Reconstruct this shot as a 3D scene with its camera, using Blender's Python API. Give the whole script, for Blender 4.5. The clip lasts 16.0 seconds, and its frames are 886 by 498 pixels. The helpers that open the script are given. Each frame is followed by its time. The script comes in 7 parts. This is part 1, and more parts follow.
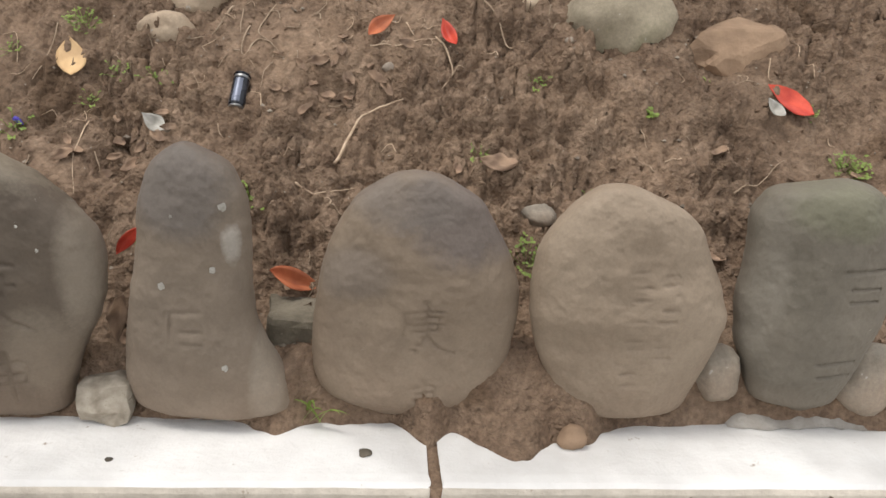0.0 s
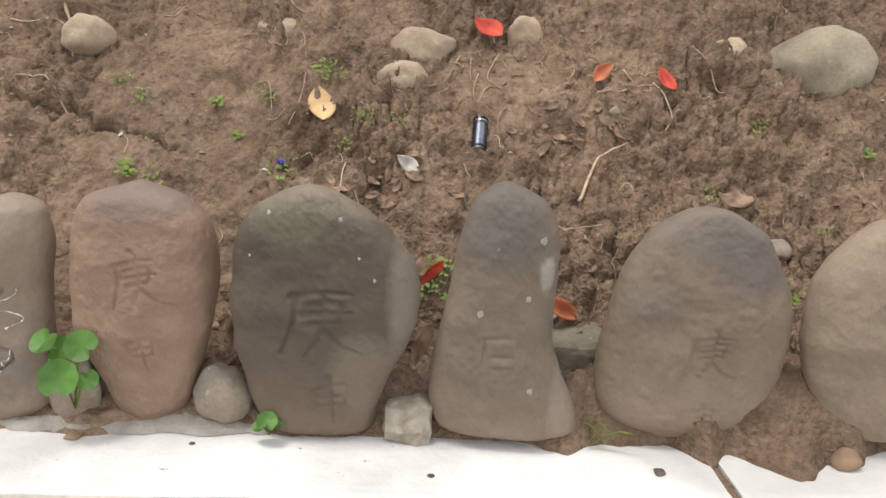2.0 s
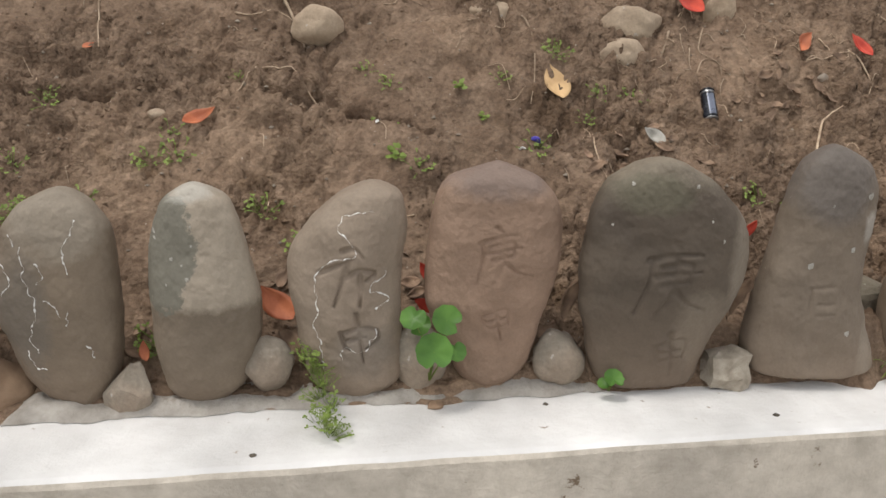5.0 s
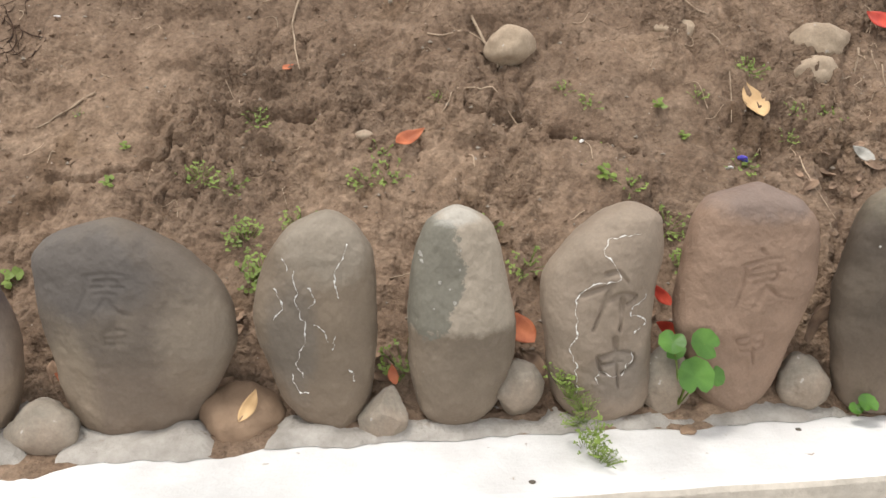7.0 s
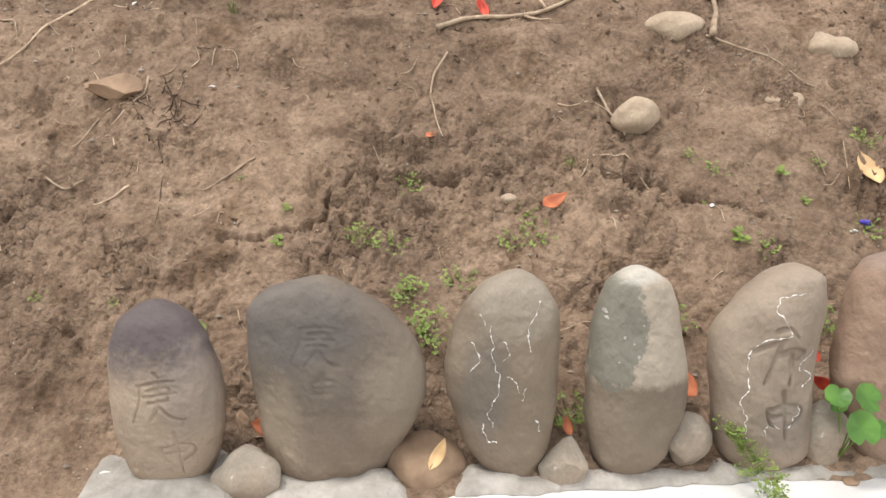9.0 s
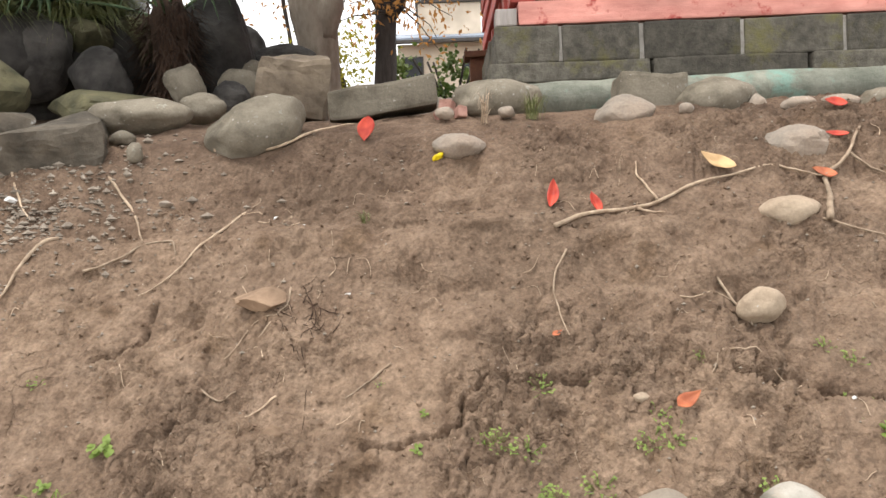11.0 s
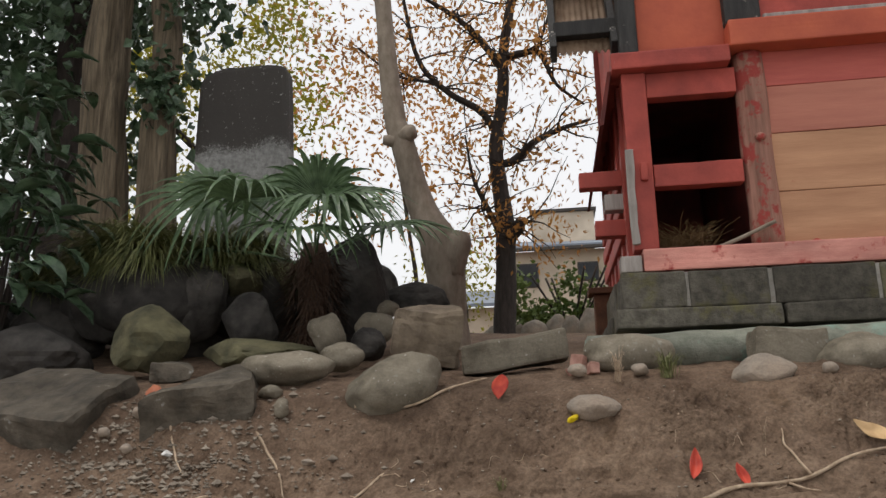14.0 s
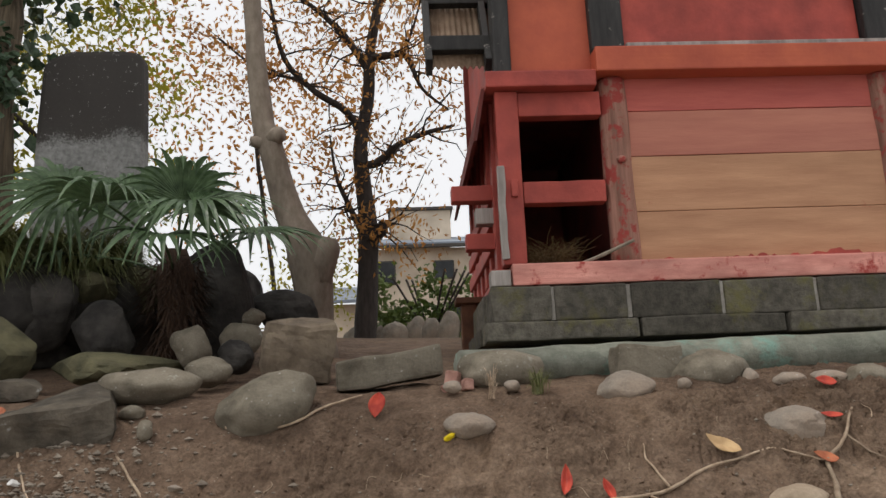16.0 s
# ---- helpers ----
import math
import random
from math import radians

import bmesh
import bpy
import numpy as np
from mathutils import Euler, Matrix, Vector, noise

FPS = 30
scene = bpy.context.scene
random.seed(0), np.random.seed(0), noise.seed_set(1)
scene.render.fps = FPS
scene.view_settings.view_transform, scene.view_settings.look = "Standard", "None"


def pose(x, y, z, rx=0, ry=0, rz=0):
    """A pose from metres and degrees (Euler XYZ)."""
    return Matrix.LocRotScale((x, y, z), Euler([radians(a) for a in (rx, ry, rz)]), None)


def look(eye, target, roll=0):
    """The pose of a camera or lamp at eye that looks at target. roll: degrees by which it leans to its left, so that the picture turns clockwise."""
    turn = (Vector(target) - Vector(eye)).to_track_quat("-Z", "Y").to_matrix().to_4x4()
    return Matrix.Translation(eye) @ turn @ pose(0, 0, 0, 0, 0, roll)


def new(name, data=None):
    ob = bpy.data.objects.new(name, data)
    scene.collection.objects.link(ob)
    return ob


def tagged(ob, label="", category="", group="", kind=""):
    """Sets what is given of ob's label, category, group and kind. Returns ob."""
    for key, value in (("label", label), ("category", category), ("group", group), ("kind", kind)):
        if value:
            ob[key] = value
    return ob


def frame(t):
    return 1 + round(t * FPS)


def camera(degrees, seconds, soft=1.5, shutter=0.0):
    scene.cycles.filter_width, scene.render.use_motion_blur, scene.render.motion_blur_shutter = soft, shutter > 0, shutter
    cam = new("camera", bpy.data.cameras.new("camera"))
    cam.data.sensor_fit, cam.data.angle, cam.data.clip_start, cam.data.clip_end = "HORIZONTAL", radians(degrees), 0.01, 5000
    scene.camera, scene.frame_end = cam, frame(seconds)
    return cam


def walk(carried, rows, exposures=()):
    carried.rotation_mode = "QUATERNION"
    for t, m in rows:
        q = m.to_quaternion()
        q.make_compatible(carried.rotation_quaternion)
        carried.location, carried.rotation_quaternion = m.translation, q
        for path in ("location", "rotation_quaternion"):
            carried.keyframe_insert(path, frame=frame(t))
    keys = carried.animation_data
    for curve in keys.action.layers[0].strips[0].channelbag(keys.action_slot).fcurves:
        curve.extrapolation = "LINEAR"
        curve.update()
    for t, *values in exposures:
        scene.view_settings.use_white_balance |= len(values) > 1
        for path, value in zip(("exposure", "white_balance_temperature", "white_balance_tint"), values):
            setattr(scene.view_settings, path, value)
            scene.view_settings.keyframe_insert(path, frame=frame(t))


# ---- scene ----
cam = camera(59.2, 16.0)
PATH = [
    (0, (-0.097, -0.966, 0.69), (0.091, 0.922, 0.058), 3.7),
    (0.5, (-0.185, -0.984, 0.692), (0.017, 0.899, 0.047), 4.6),
    (1, (-0.302, -1.012, 0.695), (-0.068, 0.888, 0.116), 2.5),
    (1.5, (-0.448, -1.031, 0.681), (-0.205, 0.877, 0.135), 2.9),
    (2, (-0.545, -1.03, 0.683), (-0.414, 0.891, 0.142), 3.2),
    (2.5, (-0.624, -0.997, 0.668), (-0.486, 0.921, 0.12), 2.3),
    (3, (-0.743, -0.946, 0.671), (-0.544, 0.956, 0.087), 0.6),
    (3.5, (-0.841, -0.932, 0.665), (-0.563, 0.937, 0.01), 1.5),
    (4, (-0.955, -0.959, 0.665), (-0.698, 0.912, 0.006), 0.8),
    (4.5, (-1.106, -1.01, 0.666), (-0.798, 0.866, 0.046), 0.7),
    (5, (-1.238, -1.059, 0.672), (-0.948, 0.829, 0.082), 1.1),
    (5.2, (-1.281, -1.064, 0.672), (-1.019, 0.836, 0.104), 1.6),
    (7.3, (-1.693, -0.985, 0.682), (-1.456, 0.923, 0.129), 0.5),
    (7.5, (-1.736, -0.993, 0.695), (-1.495, 0.921, 0.167), 0.8),
    (8, (-1.843, -1.023, 0.71), (-1.58, 0.899, 0.223), 1.2),
    (8.2, (-1.87, -1.044, 0.693), (-1.614, 0.888, 0.242), 1.1),
    (10.3, (-2.029, -1.033, 0.781), (-1.902, 0.927, 0.402), -1.4),
    (10.5, (-2.033, -1.045, 0.819), (-1.949, 0.93, 0.514), -2.2),
    (11, (-2.041, -1.082, 0.857), (-2.036, 0.917, 0.796), -2.3),
    (11.5, (-2.046, -1.114, 0.903), (-2.141, 0.88, 1.021), -2.0),
    (12, (-2.049, -1.127, 0.935), (-2.203, 0.855, 1.152), -2.0),
    (12.5, (-2.071, -1.129, 0.967), (-2.259, 0.837, 1.281), -1.8),
    (13, (-2.075, -1.13, 0.988), (-2.291, 0.826, 1.341), -1.8),
    (13.5, (-2.08, -1.15, 1.019), (-2.326, 0.794, 1.421), -1.8),
    (14, (-2.094, -1.164, 1.046), (-2.355, 0.767, 1.497), -1.4),
    (14.5, (-2.111, -1.167, 1.058), (-2.34, 0.766, 1.516), -1.0),
    (15, (-2.141, -1.178, 1.067), (-2.249, 0.769, 1.512), -1.1),
    (15.5, (-2.158, -1.174, 1.103), (-2.152, 0.778, 1.536), -2.1),
    (16, (-2.173, -1.178, 1.125), (-2.065, 0.773, 1.551), -2.5),
]
walk(cam, [(t, look(e, g, r)) for t, e, g, r in PATH],
     exposures=[(0.0, -0.10), (1.5, 0.02), (2.5, 0.06), (3.5, -0.06), (5.0, -0.32), (7.3, 0.18), (8.0, 0.30), (10.3, 0.42), (11.0, 0.42), (11.5, 0.19), (12.5, -0.22), (14.0, -0.66), (16.0, -0.68)])

# ---- world and sun: a bright overcast afternoon ----
world = bpy.data.worlds.new("overcast")
scene.world = world
world.use_nodes = True
wn, wl = world.node_tree.nodes, world.node_tree.links
sky = wn.new("ShaderNodeTexSky")
sky.sky_type, sky.sun_disc = "NISHITA", False
sky.sun_elevation, sky.sun_rotation = radians(71), radians(256)
sky.air_density, sky.dust_density = 1.2, 4.0
grey = wn.new("ShaderNodeHueSaturation")
grey.inputs["Saturation"].default_value = 0.15
wl.new(sky.outputs[0], grey.inputs["Color"])
cloud = wn.new("ShaderNodeMix")
cloud.data_type = "RGBA"
cloud.inputs[0].default_value = 0.75
cloud.inputs[7].default_value = (13.2, 13.25, 13.5, 1)
wl.new(grey.outputs[0], cloud.inputs[6])
wl.new(cloud.outputs[2], wn["Background"].inputs["Color"])
wn["Background"].inputs["Strength"].default_value = 0.135
sun = new("sun", bpy.data.lights.new("sun", "SUN"))
sun.data.energy, sun.data.angle, sun.data.color = 2.0, radians(14), (1.0, 0.95, 0.88)
sun.matrix_world = look((-2.0, -0.5, 6.0), (0, 0, 0))


# ---- materials ----
def nodes_of(name):
    m = bpy.data.materials.new(name)
    m.use_nodes = True
    return m, m.node_tree.nodes, m.node_tree.links


def mixc(n, l, fac, a, b, mode="MIX"):
    x = n.new("ShaderNodeMix")
    x.data_type, x.blend_type = "RGBA", mode
    for sock, v in ((x.inputs[0], fac), (x.inputs[6], a), (x.inputs[7], b)):
        if isinstance(v, bpy.types.NodeSocket):
            l.new(v, sock)
        elif isinstance(v, (int, float)):
            sock.default_value = v
        else:
            sock.default_value = (*v, 1)
    return x.outputs[2]


def ramp(n, l, src, stops):
    r = n.new("ShaderNodeValToRGB")
    while len(r.color_ramp.elements) < len(stops):
        r.color_ramp.elements.new(0.5)
    for e, (p, c) in zip(r.color_ramp.elements, stops):
        e.position = p
        e.color = (*c, 1) if not isinstance(c, (int, float)) else (c, c, c, 1)
    l.new(src, r.inputs[0])
    return r.outputs[0]


def tex_noise(n, l, co, scale, detail=4.0, rough=0.55, stretch=None):
    if stretch:
        mp = n.new("ShaderNodeMapping")
        mp.inputs["Scale"].default_value = stretch
        l.new(co, mp.inputs[0])
        co = mp.outputs[0]
    t = n.new("ShaderNodeTexNoise")
    t.inputs["Scale"].default_value, t.inputs["Detail"].default_value, t.inputs["Roughness"].default_value = scale, detail, rough
    l.new(co, t.inputs["Vector"])
    return t.outputs[0]


def surf(name, dark, light, scale=8.0, big=1.5, rough=0.85, bump=0.3, bump_scale=40.0, stretch=None, spots=None, top=None,
         metal=0.0, vary=0.0, sheer=0.0, dust=None, blotch=0.6):
    """A two-scale mottled surface. spots: (colour, scale, threshold, softness). top: (colour, low z, high z). vary: by object."""
    m, n, l = nodes_of(name)
    b = n["Principled BSDF"]
    co = n.new("ShaderNodeTexCoord").outputs["Object"]
    fine = tex_noise(n, l, co, scale, 6.0, 0.62, stretch)
    large = tex_noise(n, l, co, big, 3.0, 0.5, stretch)
    mid = [0.5 * (p + q) for p, q in zip(dark, light)]
    col = ramp(n, l, fine, [(0.32, dark), (0.5, mid), (0.68, light)])
    col = mixc(n, l, blotch, col, ramp(n, l, large, [(0.35, 0.62), (0.65, 1.25)]), "MULTIPLY")
    if top:
        sep = n.new("ShaderNodeSeparateXYZ")
        l.new(co, sep.inputs[0])
        rag = top[3] if len(top) > 3 else 3.5
        add = n.new("ShaderNodeMath")
        add.operation = "MULTIPLY_ADD"
        edge = mixc(n, l, 0.5, large, tex_noise(n, l, co, scale * 2.2, 7.0, 0.75))
        l.new(edge, add.inputs[0])
        add.inputs[1].default_value = rag * (top[2] - top[1])
        l.new(sep.outputs[2], add.inputs[2])
        rng = n.new("ShaderNodeMapRange")
        l.new(add.outputs[0], rng.inputs[0])
        off = 0.5 * rag * (top[2] - top[1])
        rng.inputs[1].default_value, rng.inputs[2].default_value = top[1] + off, top[2] + off
        tinted = mixc(n, l, 0.4, top[0], col, "OVERLAY")
        col = mixc(n, l, rng.outputs[0], col, tinted)
    if spots:
        sc, thr, soft = spots[1:]
        s = tex_noise(n, l, co, sc, 5.0, 0.7)
        f = ramp(n, l, s, [(thr, 0.0), (min(0.99, thr + soft), 1.0)])
        col = mixc(n, l, f, col, spots[0])
    if dust:
        d1 = ramp(n, l, tex_noise(n, l, co, 5.0, 5.0, 0.6), [(0.42, 0.0), (0.62, 0.65)])
        col = mixc(n, l, d1, col, dust)
        d2 = ramp(n, l, tex_noise(n, l, co, 60.0, 2.0, 0.5), [(0.71, 0.0), (0.73, 0.7)])
        col = mixc(n, l, d2, col, (0.42, 0.39, 0.35))
        d3 = ramp(n, l, tex_noise(n, l, co, 130.0, 4.0, 0.7), [(0.3, 0.86), (0.7, 1.14)])
        col = mixc(n, l, 1.0, col, d3, "MULTIPLY")
    if vary:
        oi = n.new("ShaderNodeObjectInfo")
        hs = n.new("ShaderNodeHueSaturation")
        v = ramp(n, l, oi.outputs["Random"], [(0.0, 1.0 - vary), (1.0, 1.0 + vary)])
        l.new(v, hs.inputs["Value"])
        l.new(col, hs.inputs["Color"])
        col = hs.outputs[0]
    l.new(col, b.inputs["Base Color"])
    b.inputs["Metallic"].default_value = metal
    rr = ramp(n, l, fine, [(0.3, max(0.05, rough - 0.1)), (0.7, min(1.0, rough + 0.08))])
    l.new(rr, b.inputs["Roughness"])
    b.inputs["Specular IOR Level"].default_value = 0.3
    if bump:
        bn = n.new("ShaderNodeBump")
        bn.inputs["Strength"].default_value, bn.inputs["Distance"].default_value = bump, 0.01
        l.new(tex_noise(n, l, co, bump_scale, 8.0, 0.65, stretch), bn.inputs["Height"])
        l.new(bn.outputs[0], b.inputs["Normal"])
    if sheer:
        tr = n.new("ShaderNodeBsdfTranslucent")
        l.new(col, tr.inputs[0])
        mx = n.new("ShaderNodeMixShader")
        mx.inputs[0].default_value = sheer
        l.new(b.outputs[0], mx.inputs[1])
        l.new(tr.outputs[0], mx.inputs[2])
        l.new(mx.outputs[0], n["Material Output"].inputs[0])
    return m


def soil_material():
    m, n, l = nodes_of("damp_brown_soil")
    b = n["Principled BSDF"]
    co = n.new("ShaderNodeTexCoord").outputs["Object"]
    big = tex_noise(n, l, co, 2.2, 4.0, 0.55)
    mid = tex_noise(n, l, co, 14.0, 5.0, 0.6)
    grain = tex_noise(n, l, co, 95.0, 5.0, 0.7)
    col = ramp(n, l, mid, [(0.3, (0.138, 0.094, 0.065)), (0.5, (0.187, 0.132, 0.093)), (0.7, (0.238, 0.173, 0.125))])
    col = mixc(n, l, 0.75, col, ramp(n, l, big, [(0.36, (0.72, 0.68, 0.64)), (0.5, (1.0, 0.96, 0.92)), (0.62, (1.2, 1.16, 1.1))]), "MULTIPLY")
    col = mixc(n, l, 0.8, col, ramp(n, l, grain, [(0.34, 0.66), (0.5, 1.0), (0.66, 1.32)]), "MULTIPLY")
    clod = tex_noise(n, l, co, 36.0, 4.0, 0.6)
    col = mixc(n, l, 0.5, col, ramp(n, l, clod, [(0.34, 0.72), (0.5, 1.0), (0.66, 1.2)]), "MULTIPLY")
    # towards the crest the soil is darkened: tree shade put into its colour
    sepc = n.new("ShaderNodeSeparateXYZ")
    l.new(co, sepc.inputs[0])
    crest_line = n.new("ShaderNodeMath")
    crest_line.operation = "MULTIPLY_ADD"
    l.new(tex_noise(n, l, co, 3.0, 6.0, 0.65), crest_line.inputs[0])
    crest_line.inputs[1].default_value = 1.1
    l.new(sepc.outputs[1], crest_line.inputs[2])
    crest_shade = n.new("ShaderNodeMapRange")
    l.new(crest_line.outputs[0], crest_shade.inputs[0])
    crest_shade.inputs[1].default_value, crest_shade.inputs[2].default_value = 1.6, 2.0
    col = mixc(n, l, crest_shade.outputs[0], col, mixc(n, l, 1.0, col, (0.70, 0.68, 0.68), "MULTIPLY"))
    blot = ramp(n, l, tex_noise(n, l, co, 5.5, 3.0, 0.5), [(0.63, 0.0), (0.68, 0.75)])
    col = mixc(n, l, blot, col, mixc(n, l, 1.0, col, (0.66, 0.62, 0.56), "MULTIPLY"))
    vo = n.new("ShaderNodeTexVoronoi")
    vo.inputs["Scale"].default_value = 55.0
    l.new(co, vo.inputs["Vector"])
    grit = ramp(n, l, vo.outputs["Distance"], [(0.07, 1.0), (0.13, 0.0)])
    pick = ramp(n, l, tex_noise(n, l, co, 31.0, 2.0), [(0.60, 0.0), (0.64, 1.0)])
    gp = n.new("ShaderNodeMath")
    gp.operation = "MULTIPLY"
    l.new(grit, gp.inputs[0])
    l.new(pick, gp.inputs[1])
    col = mixc(n, l, gp.outputs[0], col, (0.38, 0.32, 0.26))
    warp = n.new("ShaderNodeMix")
    warp.data_type, warp.blend_type = "RGBA", "ADD"
    warp.inputs[0].default_value = 0.14
    wt = n.new("ShaderNodeTexNoise")
    wt.inputs["Scale"].default_value, wt.inputs["Detail"].default_value = 9.0, 5.0
    l.new(co, wt.inputs["Vector"])
    l.new(co, warp.inputs[6])
    l.new(wt.outputs[1], warp.inputs[7])
    net = n.new("ShaderNodeTexVoronoi")
    net.feature = "DISTANCE_TO_EDGE"
    net.inputs["Scale"].default_value = 9.0
    l.new(warp.outputs[2], net.inputs["Vector"])
    line = ramp(n, l, net.outputs["Distance"], [(0.0, 1.0), (0.035, 0.0)])
    where = ramp(n, l, tex_noise(n, l, co, 4.0, 4.0, 0.6), [(0.56, 0.0), (0.66, 0.22)])
    ck = n.new("ShaderNodeMath")
    ck.operation = "MULTIPLY"
    l.new(line, ck.inputs[0])
    l.new(where, ck.inputs[1])
    col = mixc(n, l, ck.outputs[0], col, (0.075, 0.047, 0.032))
    l.new(col, b.inputs["Base Color"])
    b.inputs["Roughness"].default_value = 0.93
    b.inputs["Specular IOR Level"].default_value = 0.2
    bn = n.new("ShaderNodeBump")
    bn.inputs["Strength"].default_value, bn.inputs["Distance"].default_value = 1.0, 0.019
    hm = n.new("ShaderNodeMath")
    hm.operation = "MULTIPLY_ADD"
    l.new(ck.outputs[0], hm.inputs[0])
    hm.inputs[1].default_value = -0.8
    crumb = n.new("ShaderNodeAttribute")
    crumb.attribute_name = "crumb"
    smooth_h = tex_noise(n, l, co, 30.0, 6.0, 0.58)
    rough_h = tex_noise(n, l, co, 75.0, 4.0, 0.55)
    h1 = mixc(n, l, ramp(n, l, crumb.outputs["Fac"], [(0.15, 0.12), (0.8, 1.0)]), smooth_h, rough_h)
    l.new(h1, hm.inputs[2])
    l.new(hm.outputs[0], bn.inputs["Height"])
    l.new(bn.outputs[0], b.inputs["Normal"])
    return m


SOIL = soil_material()
PAINT = surf("white_kerb_paint", (0.57, 0.555, 0.54), (0.67, 0.66, 0.645), 9, 3.0, 0.7, 0.35, 60, spots=((0.34, 0.29, 0.24), 24.0, 0.665, 0.04))
CONCRETE = surf("bare_concrete", (0.42, 0.375, 0.315), (0.58, 0.525, 0.45), 25, 2.5, 0.9, 0.5, 80, spots=((0.17, 0.125, 0.085), 9.0, 0.63, 0.03))
MORTAR = surf("rough_mortar", (0.26, 0.235, 0.205), (0.42, 0.39, 0.35), 22, 3.0, 0.95, 0.8, 70, spots=((0.2, 0.15, 0.11), 12.0, 0.60, 0.1))
# unseen lane, pale so that it bounces light onto the kerb face
LANE_BOUNCE = surf("pale_bounce_lane", (0.28, 0.265, 0.24), (0.40, 0.38, 0.35), 60, 1.0, 0.9, 0.5, 120)
RIVER = surf("river_stone", (0.32, 0.24, 0.165), (0.50, 0.395, 0.29), 12, 3, 0.8, 0.5, 60, spots=((0.55, 0.5, 0.43), 14.0, 0.64, 0.06), vary=0.15, dust=(0.30, 0.235, 0.165))
BOULDER = surf("green_grey_boulder", (0.215, 0.18, 0.125), (0.37, 0.315, 0.235), 9, 4, 0.85, 0.35, 50, spots=((0.13, 0.135, 0.06), 5.0, 0.56, 0.12), vary=0.08, dust=(0.27, 0.235, 0.165))
# near-black lava rock: the deep shade of the mound is put into this colour
DARKROCK = surf("shade_dark_lava_rock", (0.022, 0.02, 0.018), (0.072, 0.065, 0.058), 10, 3, 0.9, 0.9, 26, vary=0.3)
SLAB = surf("dark_slab_stone", (0.05, 0.042, 0.032), (0.135, 0.113, 0.086), 14, 3, 0.9, 1.0, 40, spots=((0.3, 0.29, 0.27), 14.0, 0.66, 0.06), vary=0.2)
MOSSY = surf("mossy_rock", (0.042, 0.04, 0.022), (0.12, 0.108, 0.06), 10, 3, 0.95, 0.7, 40, vary=0.2)
CRATE = surf("dark_brown_block", (0.105, 0.08, 0.056), (0.21, 0.165, 0.118), 12, 4, 0.9, 0.8, 40)
BROWNROCK = surf("rusty_brown_rock", (0.17, 0.11, 0.07), (0.32, 0.22, 0.145), 10, 4, 0.9, 0.6, 35, vary=0.15)
PALEROCK = surf("pale_stone", (0.24, 0.2, 0.16), (0.39, 0.34, 0.28), 10, 4, 0.85, 0.4, 50, vary=0.12, dust=(0.24, 0.17, 0.12))
GAPROCK = surf("grey_cobble", (0.19, 0.165, 0.13), (0.32, 0.285, 0.235), 14, 4, 0.85, 0.4, 60, dust=(0.24, 0.175, 0.125), spots=((0.5, 0.48, 0.44), 22.0, 0.68, 0.06), vary=0.15)
RED_LEAF = surf("red_leaf", (0.36, 0.03, 0.02), (0.54, 0.075, 0.04), 30, 8, 0.5, 0.1, 90)
ORANGE_LEAF = surf("orange_leaf", (0.30, 0.08, 0.035), (0.47, 0.155, 0.07), 30, 8, 0.55, 0.1, 90)
YELLOW_LEAF = surf("yellow_leaf", (0.42, 0.26, 0.12), (0.57, 0.385, 0.20), 25, 8, 0.6, 0.1, 90)
DRY_LEAF = surf("dry_leaf", (0.15, 0.095, 0.065), (0.31, 0.21, 0.14), 30, 8, 0.8, 0.2, 90, vary=0.25)
TWIG = surf("dry_twig", (0.27, 0.19, 0.125), (0.50, 0.39, 0.28), 40, 6, 0.85, 0.3, 120, vary=0.25)
WEED = surf("fresh_weed_green", (0.13, 0.195, 0.033), (0.265, 0.345, 0.085), 40, 8, 0.5, 0.0, sheer=0.25)
BROADLEAF = surf("broad_green_leaf", (0.055, 0.14, 0.022), (0.105, 0.225, 0.04), 14, 6, 0.4, 0.15, 60, sheer=0.2)
PALM = surf("palm_leaf", (0.05, 0.088, 0.038), (0.13, 0.195, 0.095), 20, 5, 0.38, 0.0, sheer=0.15)
FIBRE = surf("palm_fibre", (0.024, 0.015, 0.010), (0.085, 0.047, 0.029), 40, 8, 0.95, 0.8, 60, stretch=(3, 3, 0.6))
EVERGREEN = surf("evergreen_leaf", (0.04, 0.068, 0.04), (0.10, 0.155, 0.085), 14, 3, 0.3, 0.0, sheer=0.1)
TUFT = surf("dark_grass_blade", (0.085, 0.10, 0.035), (0.25, 0.255, 0.10), 12, 3, 0.5, 0.0, sheer=0.15)
AUTUMN = surf("autumn_leaf", (0.36, 0.15, 0.04), (0.62, 0.33, 0.10), 1.6, 0.7, 0.6, 0.0, sheer=0.62)
YELLOWGREEN = surf("yellowing_leaf", (0.17, 0.19, 0.02), (0.45, 0.38, 0.04), 1.2, 0.6, 0.6, 0.0, sheer=0.55)
BARK_GREY = surf("smooth_grey_bark", (0.17, 0.135, 0.10), (0.29, 0.24, 0.19), 14, 3, 0.9, 0.5, 40, stretch=(1.5, 1.5, 0.7))
BARK_DARK = surf("dark_bark", (0.022, 0.017, 0.014), (0.06, 0.047, 0.04), 14, 3, 0.9, 0.8, 30, stretch=(2, 2, 0.5))
BARK_CEDAR = surf("fibrous_cedar_bark", (0.06, 0.045, 0.03), (0.215, 0.17, 0.115), 12, 2.5, 0.95, 1.0, 20, stretch=(3.0, 3.0, 0.22))
